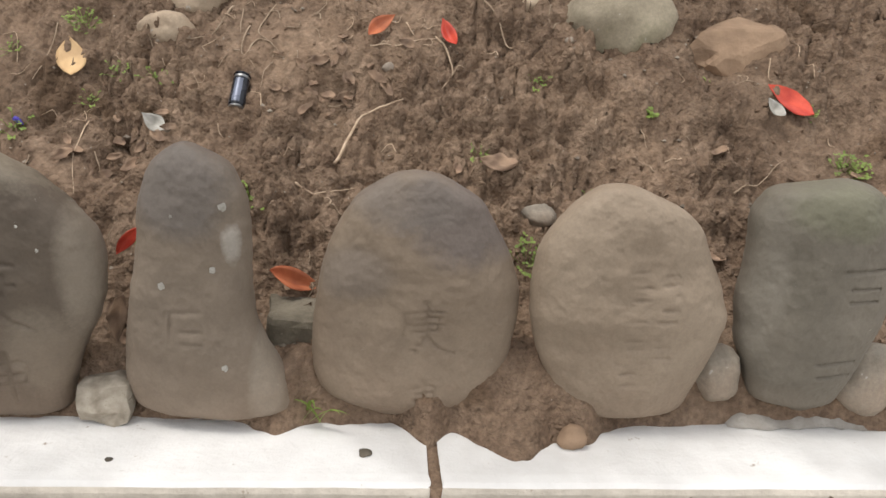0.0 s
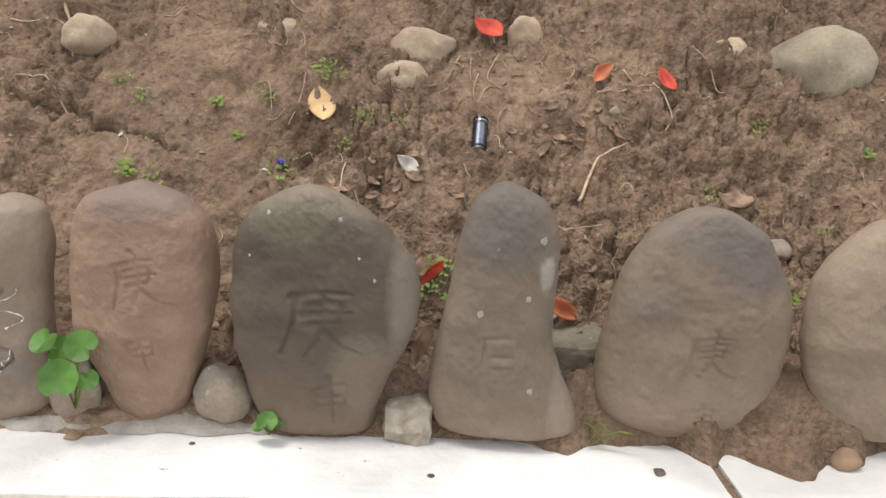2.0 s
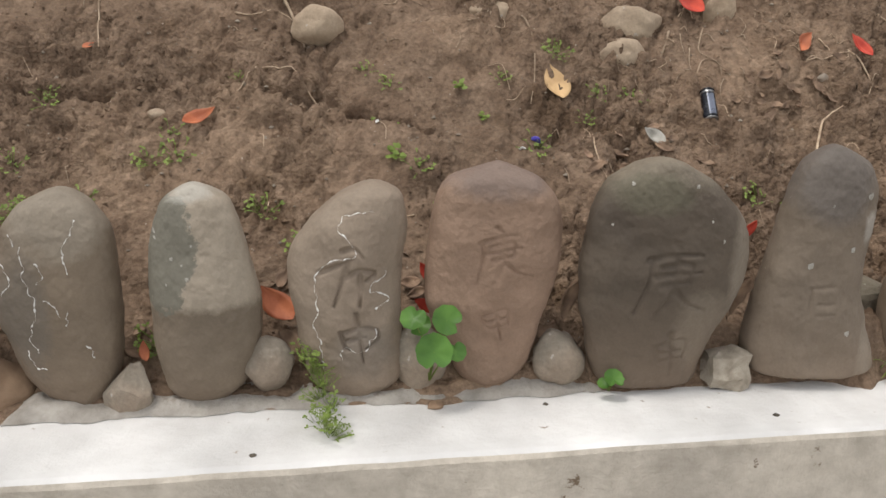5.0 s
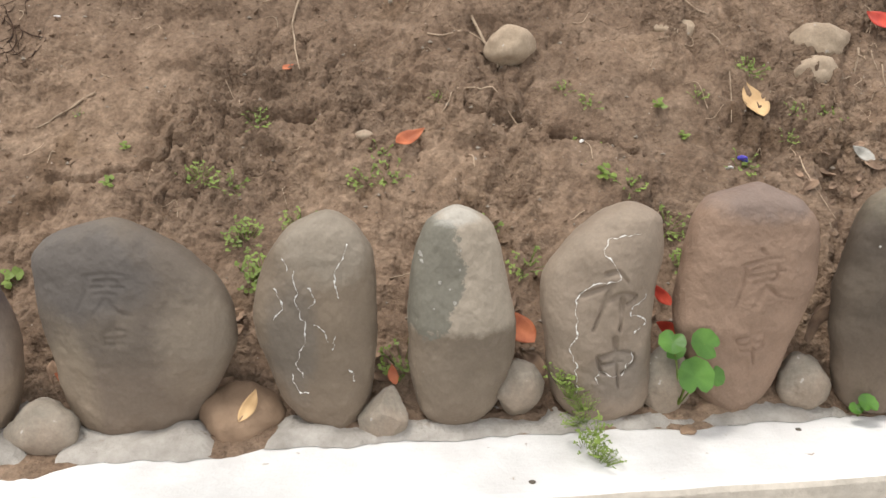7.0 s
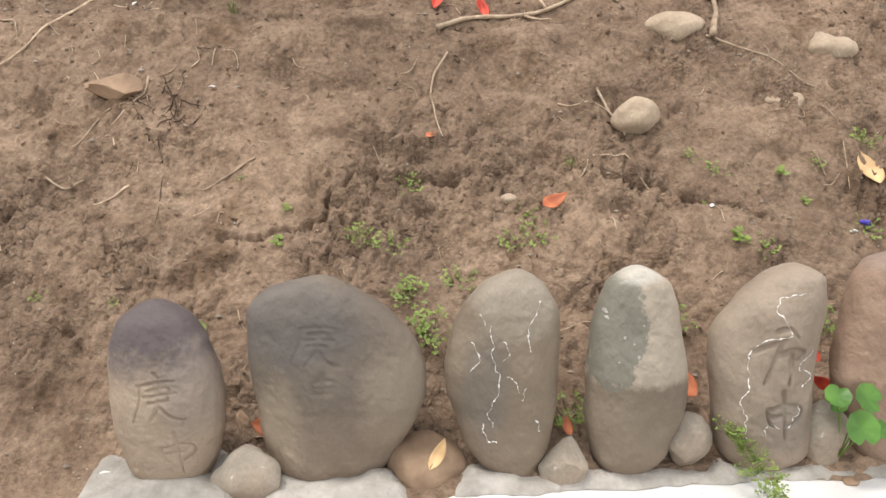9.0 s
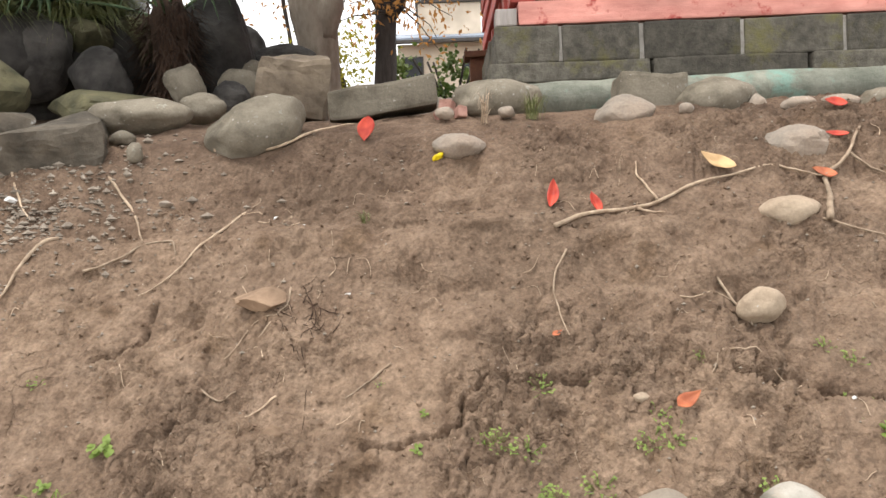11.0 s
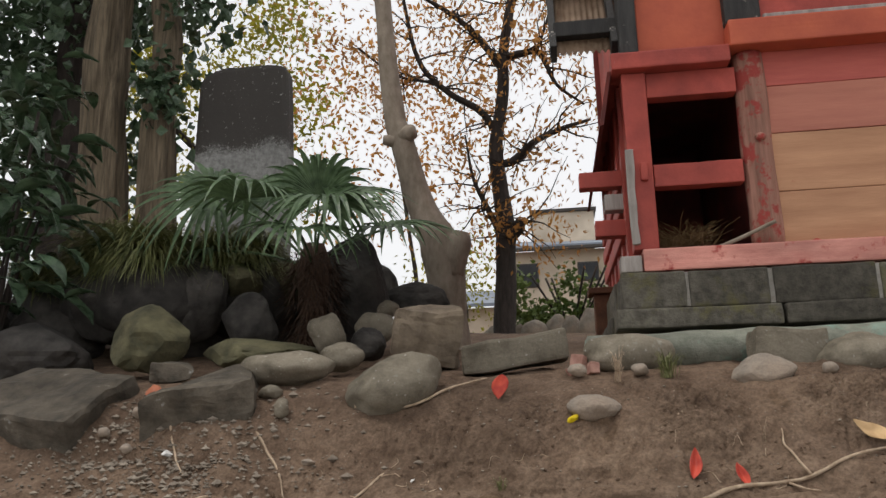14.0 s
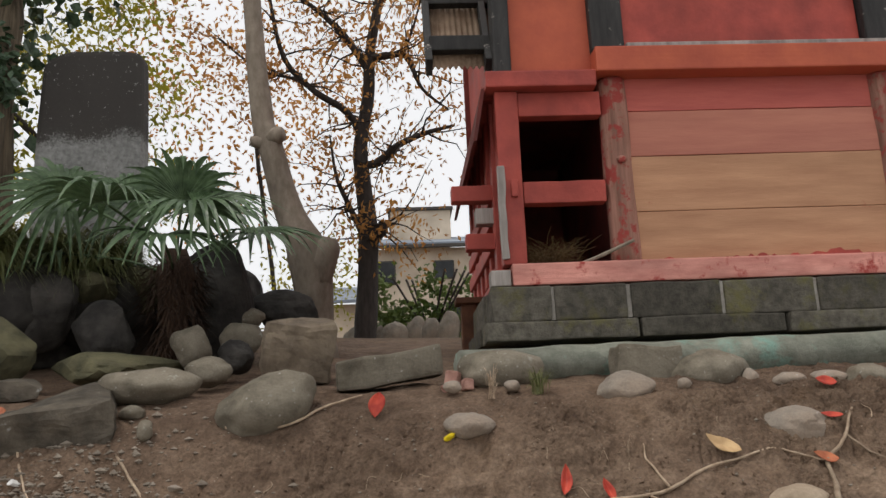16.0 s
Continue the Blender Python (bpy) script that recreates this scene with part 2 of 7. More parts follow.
RED_PAINT = surf("weathered_red_paint", (0.324, 0.054, 0.042), (0.480, 0.090, 0.066), 9, 2.5, 0.6, 0.25, 45, spots=((0.33, 0.24, 0.2), 20.0, 0.69, 0.04))
ORANGE_RED = surf("orange_red_paint", (0.396, 0.078, 0.042), (0.516, 0.120, 0.060), 6, 2, 0.6, 0.15, 45, blotch=0.25)
PINK_PAINT = surf("faded_pink_paint", (0.504, 0.192, 0.156), (0.696, 0.324, 0.264), 10, 4, 0.7, 0.25, 45, spots=((0.36, 0.05, 0.04), 9.0, 0.58, 0.1), stretch=(0.6, 1, 2))
PLANK_RED = surf("plank_red_paint", (0.420, 0.090, 0.072), (0.528, 0.132, 0.102), 7, 1.5, 0.65, 0.2, 30, stretch=(0.4, 1, 3), blotch=0.25)
PLANK_ROSE = surf("plank_faded_rose", (0.432, 0.150, 0.108), (0.516, 0.210, 0.144), 6, 1.5, 0.7, 0.2, 30, stretch=(0.4, 1, 3), top=((0.40, 0.10, 0.08), 2.25, 2.42), blotch=0.25)
PLANK_TAN = surf("plank_bare_tan", (0.432, 0.216, 0.120), (0.552, 0.300, 0.174), 6, 1.5, 0.75, 0.2, 30, stretch=(0.4, 1, 3), spots=((0.36, 0.1, 0.07), 7.0, 0.66, 0.1), blotch=0.25)
RAW_WOOD = surf("peeling_post_wood", (0.24, 0.12, 0.085), (0.42, 0.21, 0.16), 16, 4, 0.85, 0.7, 40, stretch=(3, 3, 0.25), spots=((0.33, 0.055, 0.045), 8.0, 0.52, 0.06))
BLACK_POST = surf("black_flaking_post", (0.02, 0.019, 0.018), (0.05, 0.047, 0.045), 18, 4, 0.7, 0.5, 40, stretch=(2, 2, 0.3), spots=((0.3, 0.27, 0.24), 15.0, 0.64, 0.04))
GREY_WOOD = surf("grey_bare_wood", (0.24, 0.21, 0.19), (0.4, 0.36, 0.33), 14, 4, 0.9, 0.4, 50, stretch=(3, 3, 0.3))
# the shrine red made darker, with the shade of the inside in its colour
INTERIOR = surf("shade_dark_boards", (0.10, 0.022, 0.018), (0.18, 0.04, 0.032), 8, 2, 0.8, 0.2, 30)
CORRUGATED = surf("rusty_corrugated_sheet", (0.14, 0.085, 0.05), (0.27, 0.19, 0.13), 14, 3, 0.7, 0.2, 40, metal=0.2)
PLINTH = surf("plinth_block_stone", (0.062, 0.055, 0.044), (0.15, 0.135, 0.108), 24, 3, 0.95, 0.9, 70, spots=((0.13, 0.118, 0.05), 5.0, 0.53, 0.15), vary=0.3)
LEDGE = surf("teal_stained_concrete", (0.14, 0.148, 0.115), (0.26, 0.265, 0.215), 16, 3, 0.9, 0.8, 60, spots=((0.20, 0.335, 0.275), 3.5, 0.57, 0.12))
MONUMENT = surf("grey_monument_stone", (0.16, 0.16, 0.152), (0.31, 0.31, 0.295), 26, 2.5, 0.8, 0.4, 30, top=((0.07, 0.063, 0.057), 1.34, 1.42, 9.0), spots=((0.33, 0.33, 0.31), 34.0, 0.64, 0.03))
WALL_CREAM = surf("cream_house_wall", (0.60, 0.50, 0.38), (0.68, 0.58, 0.46), 2, 0.5, 0.8, 0.1, 20)
ROOF_BLUE = surf("blue_grey_roof", (0.17, 0.20, 0.24), (0.25, 0.28, 0.33), 3, 0.6, 0.6, 0.1, 10)
RUST = surf("rusty_iron", (0.09, 0.04, 0.025), (0.2, 0.09, 0.05), 14, 4, 0.8, 0.5, 50, metal=0.3)
GLASS_DARK = surf("dark_window_glass", (0.02, 0.022, 0.025), (0.04, 0.045, 0.05), 2, 1, 0.1, 0.0)
FRAME_DARK = surf("bronze_window_frame", (0.05, 0.045, 0.04), (0.08, 0.07, 0.06), 5, 1, 0.5, 0.0)
CELL = surf("black_cell_wrap", (0.008, 0.009, 0.012), (0.02, 0.022, 0.03), 30, 8, 0.25, 0.0)
CELL_BLUE = surf("blue_grey_sheen", (0.09, 0.10, 0.13), (0.14, 0.155, 0.20), 30, 8, 0.3, 0.0, metal=0.4)
STEEL = surf("dull_steel", (0.3, 0.3, 0.3), (0.42, 0.42, 0.42), 20, 6, 0.35, 0.0, metal=0.9)
WHITE_SCRAP = surf("white_scrap", (0.62, 0.6, 0.57), (0.78, 0.77, 0.74), 40, 9, 0.7, 0.2, 90)
BLUE_SCRAP = surf("violet_blue_plastic", (0.06, 0.05, 0.35), (0.12, 0.09, 0.5), 40, 9, 0.4, 0.0)
LICHEN = surf("pale_lichen", (0.27, 0.255, 0.22), (0.42, 0.40, 0.36), 60, 20, 0.95, 0.3, 120)
SQUARED = surf("pale_squared_stone", (0.22, 0.185, 0.14), (0.44, 0.39, 0.32), 30, 9, 0.9, 0.8, 60, spots=((0.24, 0.2, 0.15), 30.0, 0.6, 0.05))
CRESTROCK = surf("weathered_crest_rock", (0.11, 0.094, 0.068), (0.235, 0.2, 0.148), 10, 3, 0.9, 0.8, 34, spots=((0.36, 0.36, 0.31), 13.0, 0.62, 0.06), vary=0.2, dust=(0.2, 0.175, 0.135))
YELLOW_CAP = surf("yellow_plastic", (0.75, 0.55, 0.01), (0.85, 0.65, 0.02), 30, 9, 0.4, 0.0)


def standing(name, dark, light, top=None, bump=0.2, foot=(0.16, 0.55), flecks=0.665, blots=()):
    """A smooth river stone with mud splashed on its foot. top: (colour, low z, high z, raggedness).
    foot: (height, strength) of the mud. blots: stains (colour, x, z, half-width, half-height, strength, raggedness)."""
    m, n, l = nodes_of(name)
    b = n["Principled BSDF"]
    co = n.new("ShaderNodeTexCoord").outputs["Object"]
    sep = n.new("ShaderNodeSeparateXYZ")
    l.new(co, sep.inputs[0])

    def math_node(op, a, c, d=None):
        k = n.new("ShaderNodeMath")
        k.operation = op
        for sock, v in zip(k.inputs, (a, c, d)):
            if isinstance(v, bpy.types.NodeSocket):
                l.new(v, sock)
            elif v is not None:
                sock.default_value = v
        return k.outputs[0]

    slow = tex_noise(n, l, co, 4.5, 7.0, 0.62)
    rag = tex_noise(n, l, co, 17.0, 9.0, 0.72)
    fine = tex_noise(n, l, co, 230.0, 3.0, 0.6)
    warm = [c * k for c, k in zip(dark, (0.88, 0.79, 0.70))], [c * k for c, k in zip(light, (0.97, 0.885, 0.795))]
    col = ramp(n, l, slow, [(0.34, warm[0]), (0.66, warm[1])])

    def stain(col, colour, x, z, rx, rz, k, ragged):
        dx = math_node("DIVIDE", math_node("SUBTRACT", sep.outputs[0], x), rx)
        dz = math_node("DIVIDE", math_node("SUBTRACT", sep.outputs[2], z), rz)
        r2 = math_node("ADD", math_node("MULTIPLY", dx, dx), math_node("MULTIPLY", dz, dz))
        v = math_node("MULTIPLY_ADD", math_node("SUBTRACT", rag, 0.5), ragged, r2)
        soft = 0.18 if ragged > 3 else 0.7
        f = ramp(n, l, v, [(max(0.0, 1.0 - soft), k), (1.0, 0.0)])
        return mixc(n, l, f, col, colour)

    if top:
        v = math_node("MULTIPLY_ADD", math_node("SUBTRACT", rag, 0.5), top[3] * (top[2] - top[1]), sep.outputs[2])
        rng = n.new("ShaderNodeMapRange")
        l.new(v, rng.inputs[0])
        rng.inputs[1].default_value, rng.inputs[2].default_value = top[1], top[2]
        col = mixc(n, l, rng.outputs[0], col, mixc(n, l, 0.25, top[0], col, "OVERLAY"))
    for q in blots:
        col = stain(col, *q)
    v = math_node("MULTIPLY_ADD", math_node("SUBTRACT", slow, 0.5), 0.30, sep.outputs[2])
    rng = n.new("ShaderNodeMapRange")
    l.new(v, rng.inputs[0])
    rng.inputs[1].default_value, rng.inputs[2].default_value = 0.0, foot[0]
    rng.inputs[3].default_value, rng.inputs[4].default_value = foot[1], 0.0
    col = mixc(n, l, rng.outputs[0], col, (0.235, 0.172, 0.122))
    col = mixc(n, l, 1.0, col, ramp(n, l, fine, [(0.3, 0.94), (0.5, 1.0), (0.7, 1.06)]), "MULTIPLY")
    col = mixc(n, l, 0.8, col, ramp(n, l, tex_noise(n, l, co, 38.0, 6.0, 0.7), [(0.3, 0.88), (0.5, 1.0), (0.7, 1.08)]), "MULTIPLY")
    fl = ramp(n, l, tex_noise(n, l, co, 46.0, 7.0, 0.75), [(flecks, 0.0), (flecks + 0.025, 0.75)])
    fl = mixc(n, l, 1.0, fl, ramp(n, l, tex_noise(n, l, co, 7.0, 2.0, 0.5), [(0.48, 0.0), (0.6, 1.0)]), "MULTIPLY")
    col = mixc(n, l, fl, col, (0.46, 0.43, 0.385))
    l.new(col, b.inputs["Base Color"])
    l.new(ramp(n, l, slow, [(0.35, 0.62), (0.65, 0.8)]), b.inputs["Roughness"])
    b.inputs["Specular IOR Level"].default_value = 0.3
    bn = n.new("ShaderNodeBump")
    bn.inputs["Strength"].default_value, bn.inputs["Distance"].default_value = bump + 0.08, 0.006
    h = mixc(n, l, 0.2, tex_noise(n, l, co, 48.0, 5.0, 0.55), tex_noise(n, l, co, 200.0, 3.0, 0.5))
    l.new(h, bn.inputs["Height"])
    l.new(bn.outputs[0], b.inputs["Normal"])
    return m


# ---- geometry helpers ----
def vnoise(p, seed=0):
    """Smooth value noise in -1..1 for an array of points (n, 3)."""
    p = np.asarray(p, float) + seed * 17.31
    i = np.floor(p).astype(np.int64)
    f = p - i
    f = f * f * (3 - 2 * f)
    out = np.zeros(len(p))
    for dx in (0, 1):
        for dy in (0, 1):
            for dz in (0, 1):
                h = ((i[:, 0] + dx) * 73856093) ^ ((i[:, 1] + dy) * 19349663) ^ ((i[:, 2] + dz) * 83492791)
                h = (h ^ (h >> 13)) * 1274126177
                v = ((h ^ (h >> 16)) & 0xFFFF) / 32767.5 - 1
                w = (f[:, 0] if dx else 1 - f[:, 0]) * (f[:, 1] if dy else 1 - f[:, 1]) * (f[:, 2] if dz else 1 - f[:, 2])
                out += v * w
    return out


def mesh_data(name, verts, faces, mat, smooth=True):
    me = bpy.data.meshes.new(name)
    me.from_pydata([tuple(v) for v in verts], [], [tuple(f) for f in faces])
    me.materials.append(mat)
    if smooth:
        me.polygons.foreach_set("use_smooth", [True] * len(me.polygons))
    me.update()
    return me


def made(name, verts, faces, mat, parent=None, label="", smooth=True):
    ob = new(name, mesh_data(name, verts, faces, mat, smooth))
    if parent:
        ob.parent = parent
    if label:
        ob["label"] = label
    return ob


def part(name, bm, mat, parent=None, label="", smooth=False):
    me = bpy.data.meshes.new(name)
    bm.to_mesh(me)
    bm.free()
    me.materials.append(mat)
    if smooth:
        me.polygons.foreach_set("use_smooth", [True] * len(me.polygons))
    ob = new(name, me)
    if parent:
        ob.parent = parent
    if label:
        ob["label"] = label
    return ob


def root(name, x, y, z, label, category, group="", kind=""):
    ob = new(name)
    ob.location = (x, y, z)
    ob.empty_display_size = 0.1
    return tagged(ob, label, category, group, kind)


def box_bm(x0, x1, y0, y1, z0, z1, bevel=0.006, wear=0.0, seed=0, cuts=0):
    bm = bmesh.new()
    bmesh.ops.create_cube(bm, size=1.0)
    for v in bm.verts:
        v.co = Vector(((x0 + x1) / 2 + v.co.x * (x1 - x0), (y0 + y1) / 2 + v.co.y * (y1 - y0), (z0 + z1) / 2 + v.co.z * (z1 - z0)))
    if bevel:
        bmesh.ops.bevel(bm, geom=bm.edges[:], offset=bevel, segments=2, affect="EDGES", profile=0.6)
    if cuts:
        bmesh.ops.subdivide_edges(bm, edges=[e for e in bm.edges if e.calc_length() > 0.06], cuts=cuts, use_grid_fill=True)
    if wear:
        for v in bm.verts:
            v.co += wear * Vector(noise.noise_vector(v.co * 9.0 + Vector((seed * 3.7, 0, 0))))
    return bm


def box(name, x0, x1, y0, y1, z0, z1, mat, parent=None, label="", bevel=0.006, wear=0.0, seed=0, cuts=0):
    o = parent.location if parent else Vector((0, 0, 0))
    if parent and parent.parent:
        o = o + parent.parent.location
    bm = box_bm(x0 - o.x, x1 - o.x, y0 - o.y, y1 - o.y, z0 - o.z, z1 - o.z, bevel, wear, seed, cuts)
    return part(name, bm, mat, parent, label)


def tube(points, radii, sides=8, rough=0.0, seed=0, freq=9.0, lift=3.0):
    """Vertices and faces of a tapered tube along points."""
    pts = [Vector(p) for p in points]
    verts, faces = [], []
    up = Vector((0.31, 0.12, 0.94))
    for i, p in enumerate(pts):
        d = (pts[min(i + 1, len(pts) - 1)] - pts[max(i - 1, 0)]).normalized()
        a = d.cross(up)
        a = a.normalized() if a.length > 0.05 else d.cross(Vector((1, 0, 0))).normalized()
        b = d.cross(a)
        for k in range(sides):
            th = 2 * math.pi * k / sides
            r = radii[i]
            if rough:
                q = p + a * math.cos(th) * r + b * math.sin(th) * r
                r *= 1 + rough * noise.noise(Vector((q.x * freq + seed, q.y * freq, q.z * lift)))
            verts.append(p + a * math.cos(th) * r + b * math.sin(th) * r)
    for i in range(len(pts) - 1):
        for k in range(sides):
            k2 = (k + 1) % sides
            faces.append((i * sides + k, i * sides + k2, (i + 1) * sides + k2, (i + 1) * sides + k))
    faces.append(tuple(range(sides - 1, -1, -1)))
    n0 = (len(pts) - 1) * sides
    faces.append(tuple(range(n0, n0 + sides)))
    return verts, faces


def smooth_path(points, steps=6):
    """A Catmull-Rom line through points."""
    P = [Vector(p) for p in points]
    if len(P) < 3:
        return [P[0].lerp(P[-1], k / steps) for k in range(steps + 1)]
    P = [2 * P[0] - P[1]] + P + [2 * P[-1] - P[-2]]
    out = []
    for i in range(1, len(P) - 2):
        a, b, c, d = P[i - 1:i + 3]
        for k in range(steps):
            t = k / steps
            out.append(0.5 * ((2 * b) + (c - a) * t + (2 * a - 5 * b + 4 * c - d) * t * t + (3 * b - a - 3 * c + d) * t ** 3))
    out.append(P[-2])
    return out


# ---- the slope: one sheet of soil from the kerb to the horizon ----
PROFILE = [(-3, 0), (0.15, 0.0), (0.25, 0.03), (0.41, 0.165), (0.64, 0.39), (0.70, 0.44), (0.76, 0.515), (0.82, 0.575), (0.88, 0.63), (0.95, 0.697), (1.06, 0.845),
           (1.15, 0.89), (1.25, 0.97), (1.3, 1.055), (1.41, 1.16), (1.6, 1.23), (2.3, 1.32), (3.5, 1.5), (5, 1.75), (8, 2.02), (12, 2.1), (40, 2.2), (400, 2.5)]
PY, PZ = [p[0] for p in PROFILE], [p[1] for p in PROFILE]
HOLLOWS = [(-1.597, 0.996, 0.10, 0.05, 0.03), (-1.842, 0.809, 0.14, 0.035, 0.03), (-2.755, 0.993, 0.11, 0.07, 0.03), (-2.590, 0.859, 0.08, 0.06, 0.02),
           (-3.028, 1.197, 0.10, 0.05, 0.025), (-0.586, 0.547, 0.045, 0.045, 0.06), (-0.198, 0.656, 0.05, 0.02, 0.03), (-1.501, 0.777, 0.09, 0.025, 0.03),
           (-0.935, 0.749, 0.09, 0.025, 0.03), (0.625, 0.455, 0.12, 0.03, 0.03), (-1.121, 0.831, 0.06, 0.04, 0.02)]
CRACKS = [[(-2.235, 0.667), (-2.154, 0.658), (-2.093, 0.662), (-2.013, 0.689), (-2.005, 0.733), (-1.944, 0.783), (-1.820, 0.754), (-1.707, 0.759), (-1.584, 0.745)],
          [(-1.450, 0.756), (-1.327, 0.715), (-1.256, 0.724), (-1.185, 0.684), (-1.094, 0.672), (-1.006, 0.635)], [(-2.938, 0.892), (-2.835, 0.933), (-2.819, 1.024)]]


def base_height(x, y):
    k = np.clip(np.asarray(x) + 1.5, -1.5, 2.2)
    fade = np.clip(1 - (np.asarray(y) - 1.6), 0, 1)
    mound = 0.45 * np.exp(-((np.asarray(x) + 5.0) / 1.5) ** 2 - ((np.asarray(y) - 4.6) / 1.5) ** 2)
    bank = 0.042 * np.exp(-((np.asarray(y) - 0.19) / 0.05) ** 2) * np.clip((np.asarray(x) + 0.50) / 0.12, 0, 1) * np.clip((0.54 - np.asarray(x)) / 0.06, 0, 1)
    return np.interp(np.asarray(y) + 0.07 * k * fade, PY, PZ) + mound + bank


def cells(x, y, seed):
    """How much nearer the nearest of scattered points is than the next: 0 on the joints between clods."""
    ix, iy = np.floor(x).astype(np.int64), np.floor(y).astype(np.int64)
    best, second = np.full(x.shape, 9.0), np.full(x.shape, 9.0)
    for dx in (-1, 0, 1):
        for dy in (-1, 0, 1):
            a, b = ix + dx, iy + dy
            h = (a * 73856093) ^ (b * 19349663) ^ (seed * 83492791)
            h = (h ^ (h >> 13)) * 1274126177
            h = h ^ (h >> 16)
            px, py = a + (h & 0xFF) / 255.0, b + ((h >> 8) & 0xFF) / 255.0
            dist = np.hypot(x - px, y - py)
            second = np.minimum(second, np.maximum(best, dist))
            best = np.minimum(best, dist)
    return second - best


def stepped(v):
    """Turns a smooth field into plates with steep broken edges."""
    f = v - np.floor(v)
    t = np.clip((f - 0.36) / 0.28, 0, 1)
    return np.floor(v) + t * t * (3 - 2 * t) * 0.85 + 0.15 * f


def crumbliness(x, y):
    """0 where the bank is washed smooth, above 1 where it has broken into crumbs."""
    o = np.zeros_like(x)
    c = 0.42 + 0.75 * vnoise(np.c_[x * 2.6, y * 3.0, o], 12) + 0.55 * vnoise(np.c_[x * 7, y * 8, o], 16)
    c += 0.30 * np.clip(0.8 - y, -0.5, 0.45) + 0.52 * np.clip(x + 1.25, -0.75, 0.6)
    return np.clip(0.30 + 0.72 * c, 0.28, 1.1)


def soil_height(x, y):
    x, y = np.atleast_1d(np.asarray(x, float)), np.atleast_1d(np.asarray(y, float))
    z = base_height(x, y)
    o = np.zeros_like(x)
    amp = np.clip((y - 0.16) / 0.25, 0.15, 1.0) * np.clip((6 - y) / 4, 0.3, 1) * np.clip(1 - 2.6 * (y - 1.27), 0.35, 1)
    rel = 0.020 * vnoise(np.c_[x * 4.5, y * 5.5, o], 1) + 0.013 * vnoise(np.c_[x * 13, y * 11, o], 2)
    lump = vnoise(np.c_[x * 38, y * 45, o], 3)
    wx, wy = x + 0.012 * vnoise(np.c_[x * 16, y * 18, o], 13), 1.25 * y + 0.012 * vnoise(np.c_[x * 16, y * 18, o], 15)
    crumb = crumbliness(x, y)
    n1 = vnoise(np.c_[wx * 9, wy * 9, o], 17) + 0.55 * vnoise(np.c_[wx * 21, wy * 21, o], 18)
    n2 = vnoise(np.c_[wx * 30, wy * 26, o], 19) + 0.6 * vnoise(np.c_[wx * 64, wy * 52, o], 20)
    rel += (0.40 + 0.60 * crumb) * 0.011 * stepped(n1 * 2.4) + crumb * 0.009 * stepped(n2 * 2.2 + 0.4)
    vx, vy = x + 0.010 * vnoise(np.c_[x * 40, y * 40, o], 33), y + 0.010 * vnoise(np.c_[x * 40, y * 40, o], 34)
    clod = np.clip(cells(vx * 25, vy * 21, 2) / 0.30, 0, 1) ** 0.55
    small = np.clip(cells(vx * 52, vy * 42, 5) / 0.34, 0, 1) ** 0.55
    rel += crumb * (0.034 * (clod - 0.75) * np.clip(0.5 + vnoise(np.c_[x * 9, y * 9, o], 36), 0, 1) + 0.017 * (small - 0.75))
    gap = np.clip(vnoise(np.c_[wx * 34, wy * 24, o], 27) - 0.30, 0, 1)
    rel -= 0.05 * gap * crumb
    rel += (0.3 + 0.7 * crumb) * 0.004 * lump
    pit = np.clip(vnoise(np.c_[wx * 15, wy * 15, o], 14) - 0.45, 0, 1)
    rel -= 0.11 * pit * crumb
    terrace = vnoise(np.c_[x * 6, y * 17, o], 6)
    rel += 0.014 * np.clip(terrace * 4, -1, 1) * np.clip(vnoise(np.c_[x * 3, y * 3, o], 7) + 0.4, 0, 1)
    z = z + amp * rel
    for hx, hy, rx, ry, d in HOLLOWS:
        q = ((x - hx) / rx) ** 2 + ((y - hy) / ry) ** 2
        z -= d * np.exp(-q ** 2) * (1 + 0.3 * lump)
    for line in CRACKS:
        for (ax, ay), (bx, by) in zip(line, line[1:]):
            wob = 0.012 * vnoise(np.c_[x * 30, y * 30, o], 8) + 0.006 * vnoise(np.c_[x * 85, y * 85, o], 28)
            t = np.clip(((x - ax) * (bx - ax) + (y - ay) * (by - ay)) / ((bx - ax) ** 2 + (by - ay) ** 2), 0, 1)
            dist = np.hypot(x - ax - t * (bx - ax), y + wob - ay - t * (by - ay))
            z = z - 0.05 * np.clip(1 - dist / (0.0075 + 0.004 * lump), 0, 1)
    return z


def front_edge(x):
    """How far forward the soil creeps over the kerb."""
    e = 0.182 + 0.006 * vnoise(np.c_[x * 14, x * 0, x * 0], 9) + 0.003 * vnoise(np.c_[x * 60, x * 0, x * 0], 10)
    for c, w, d in ((-0.24, 0.035, 0.04), (0.005, 0.03, 0.055), (0.135, 0.06, 0.11), (0.25, 0.055, 0.065), (-1.05, 0.06, 0.02), (0.95, 0.2, 0.03), (-2.78, 0.46, 0.17), (0.0, 0.42, 0.016), (-2.14, 0.05, 0.035), (-1.84, 0.05, 0.02)):
        e = e - d * np.exp(-((x - c) / w) ** 2) * (1 + 0.25 * vnoise(np.c_[x * 45, x * 0, x * 0], 11))
    return e


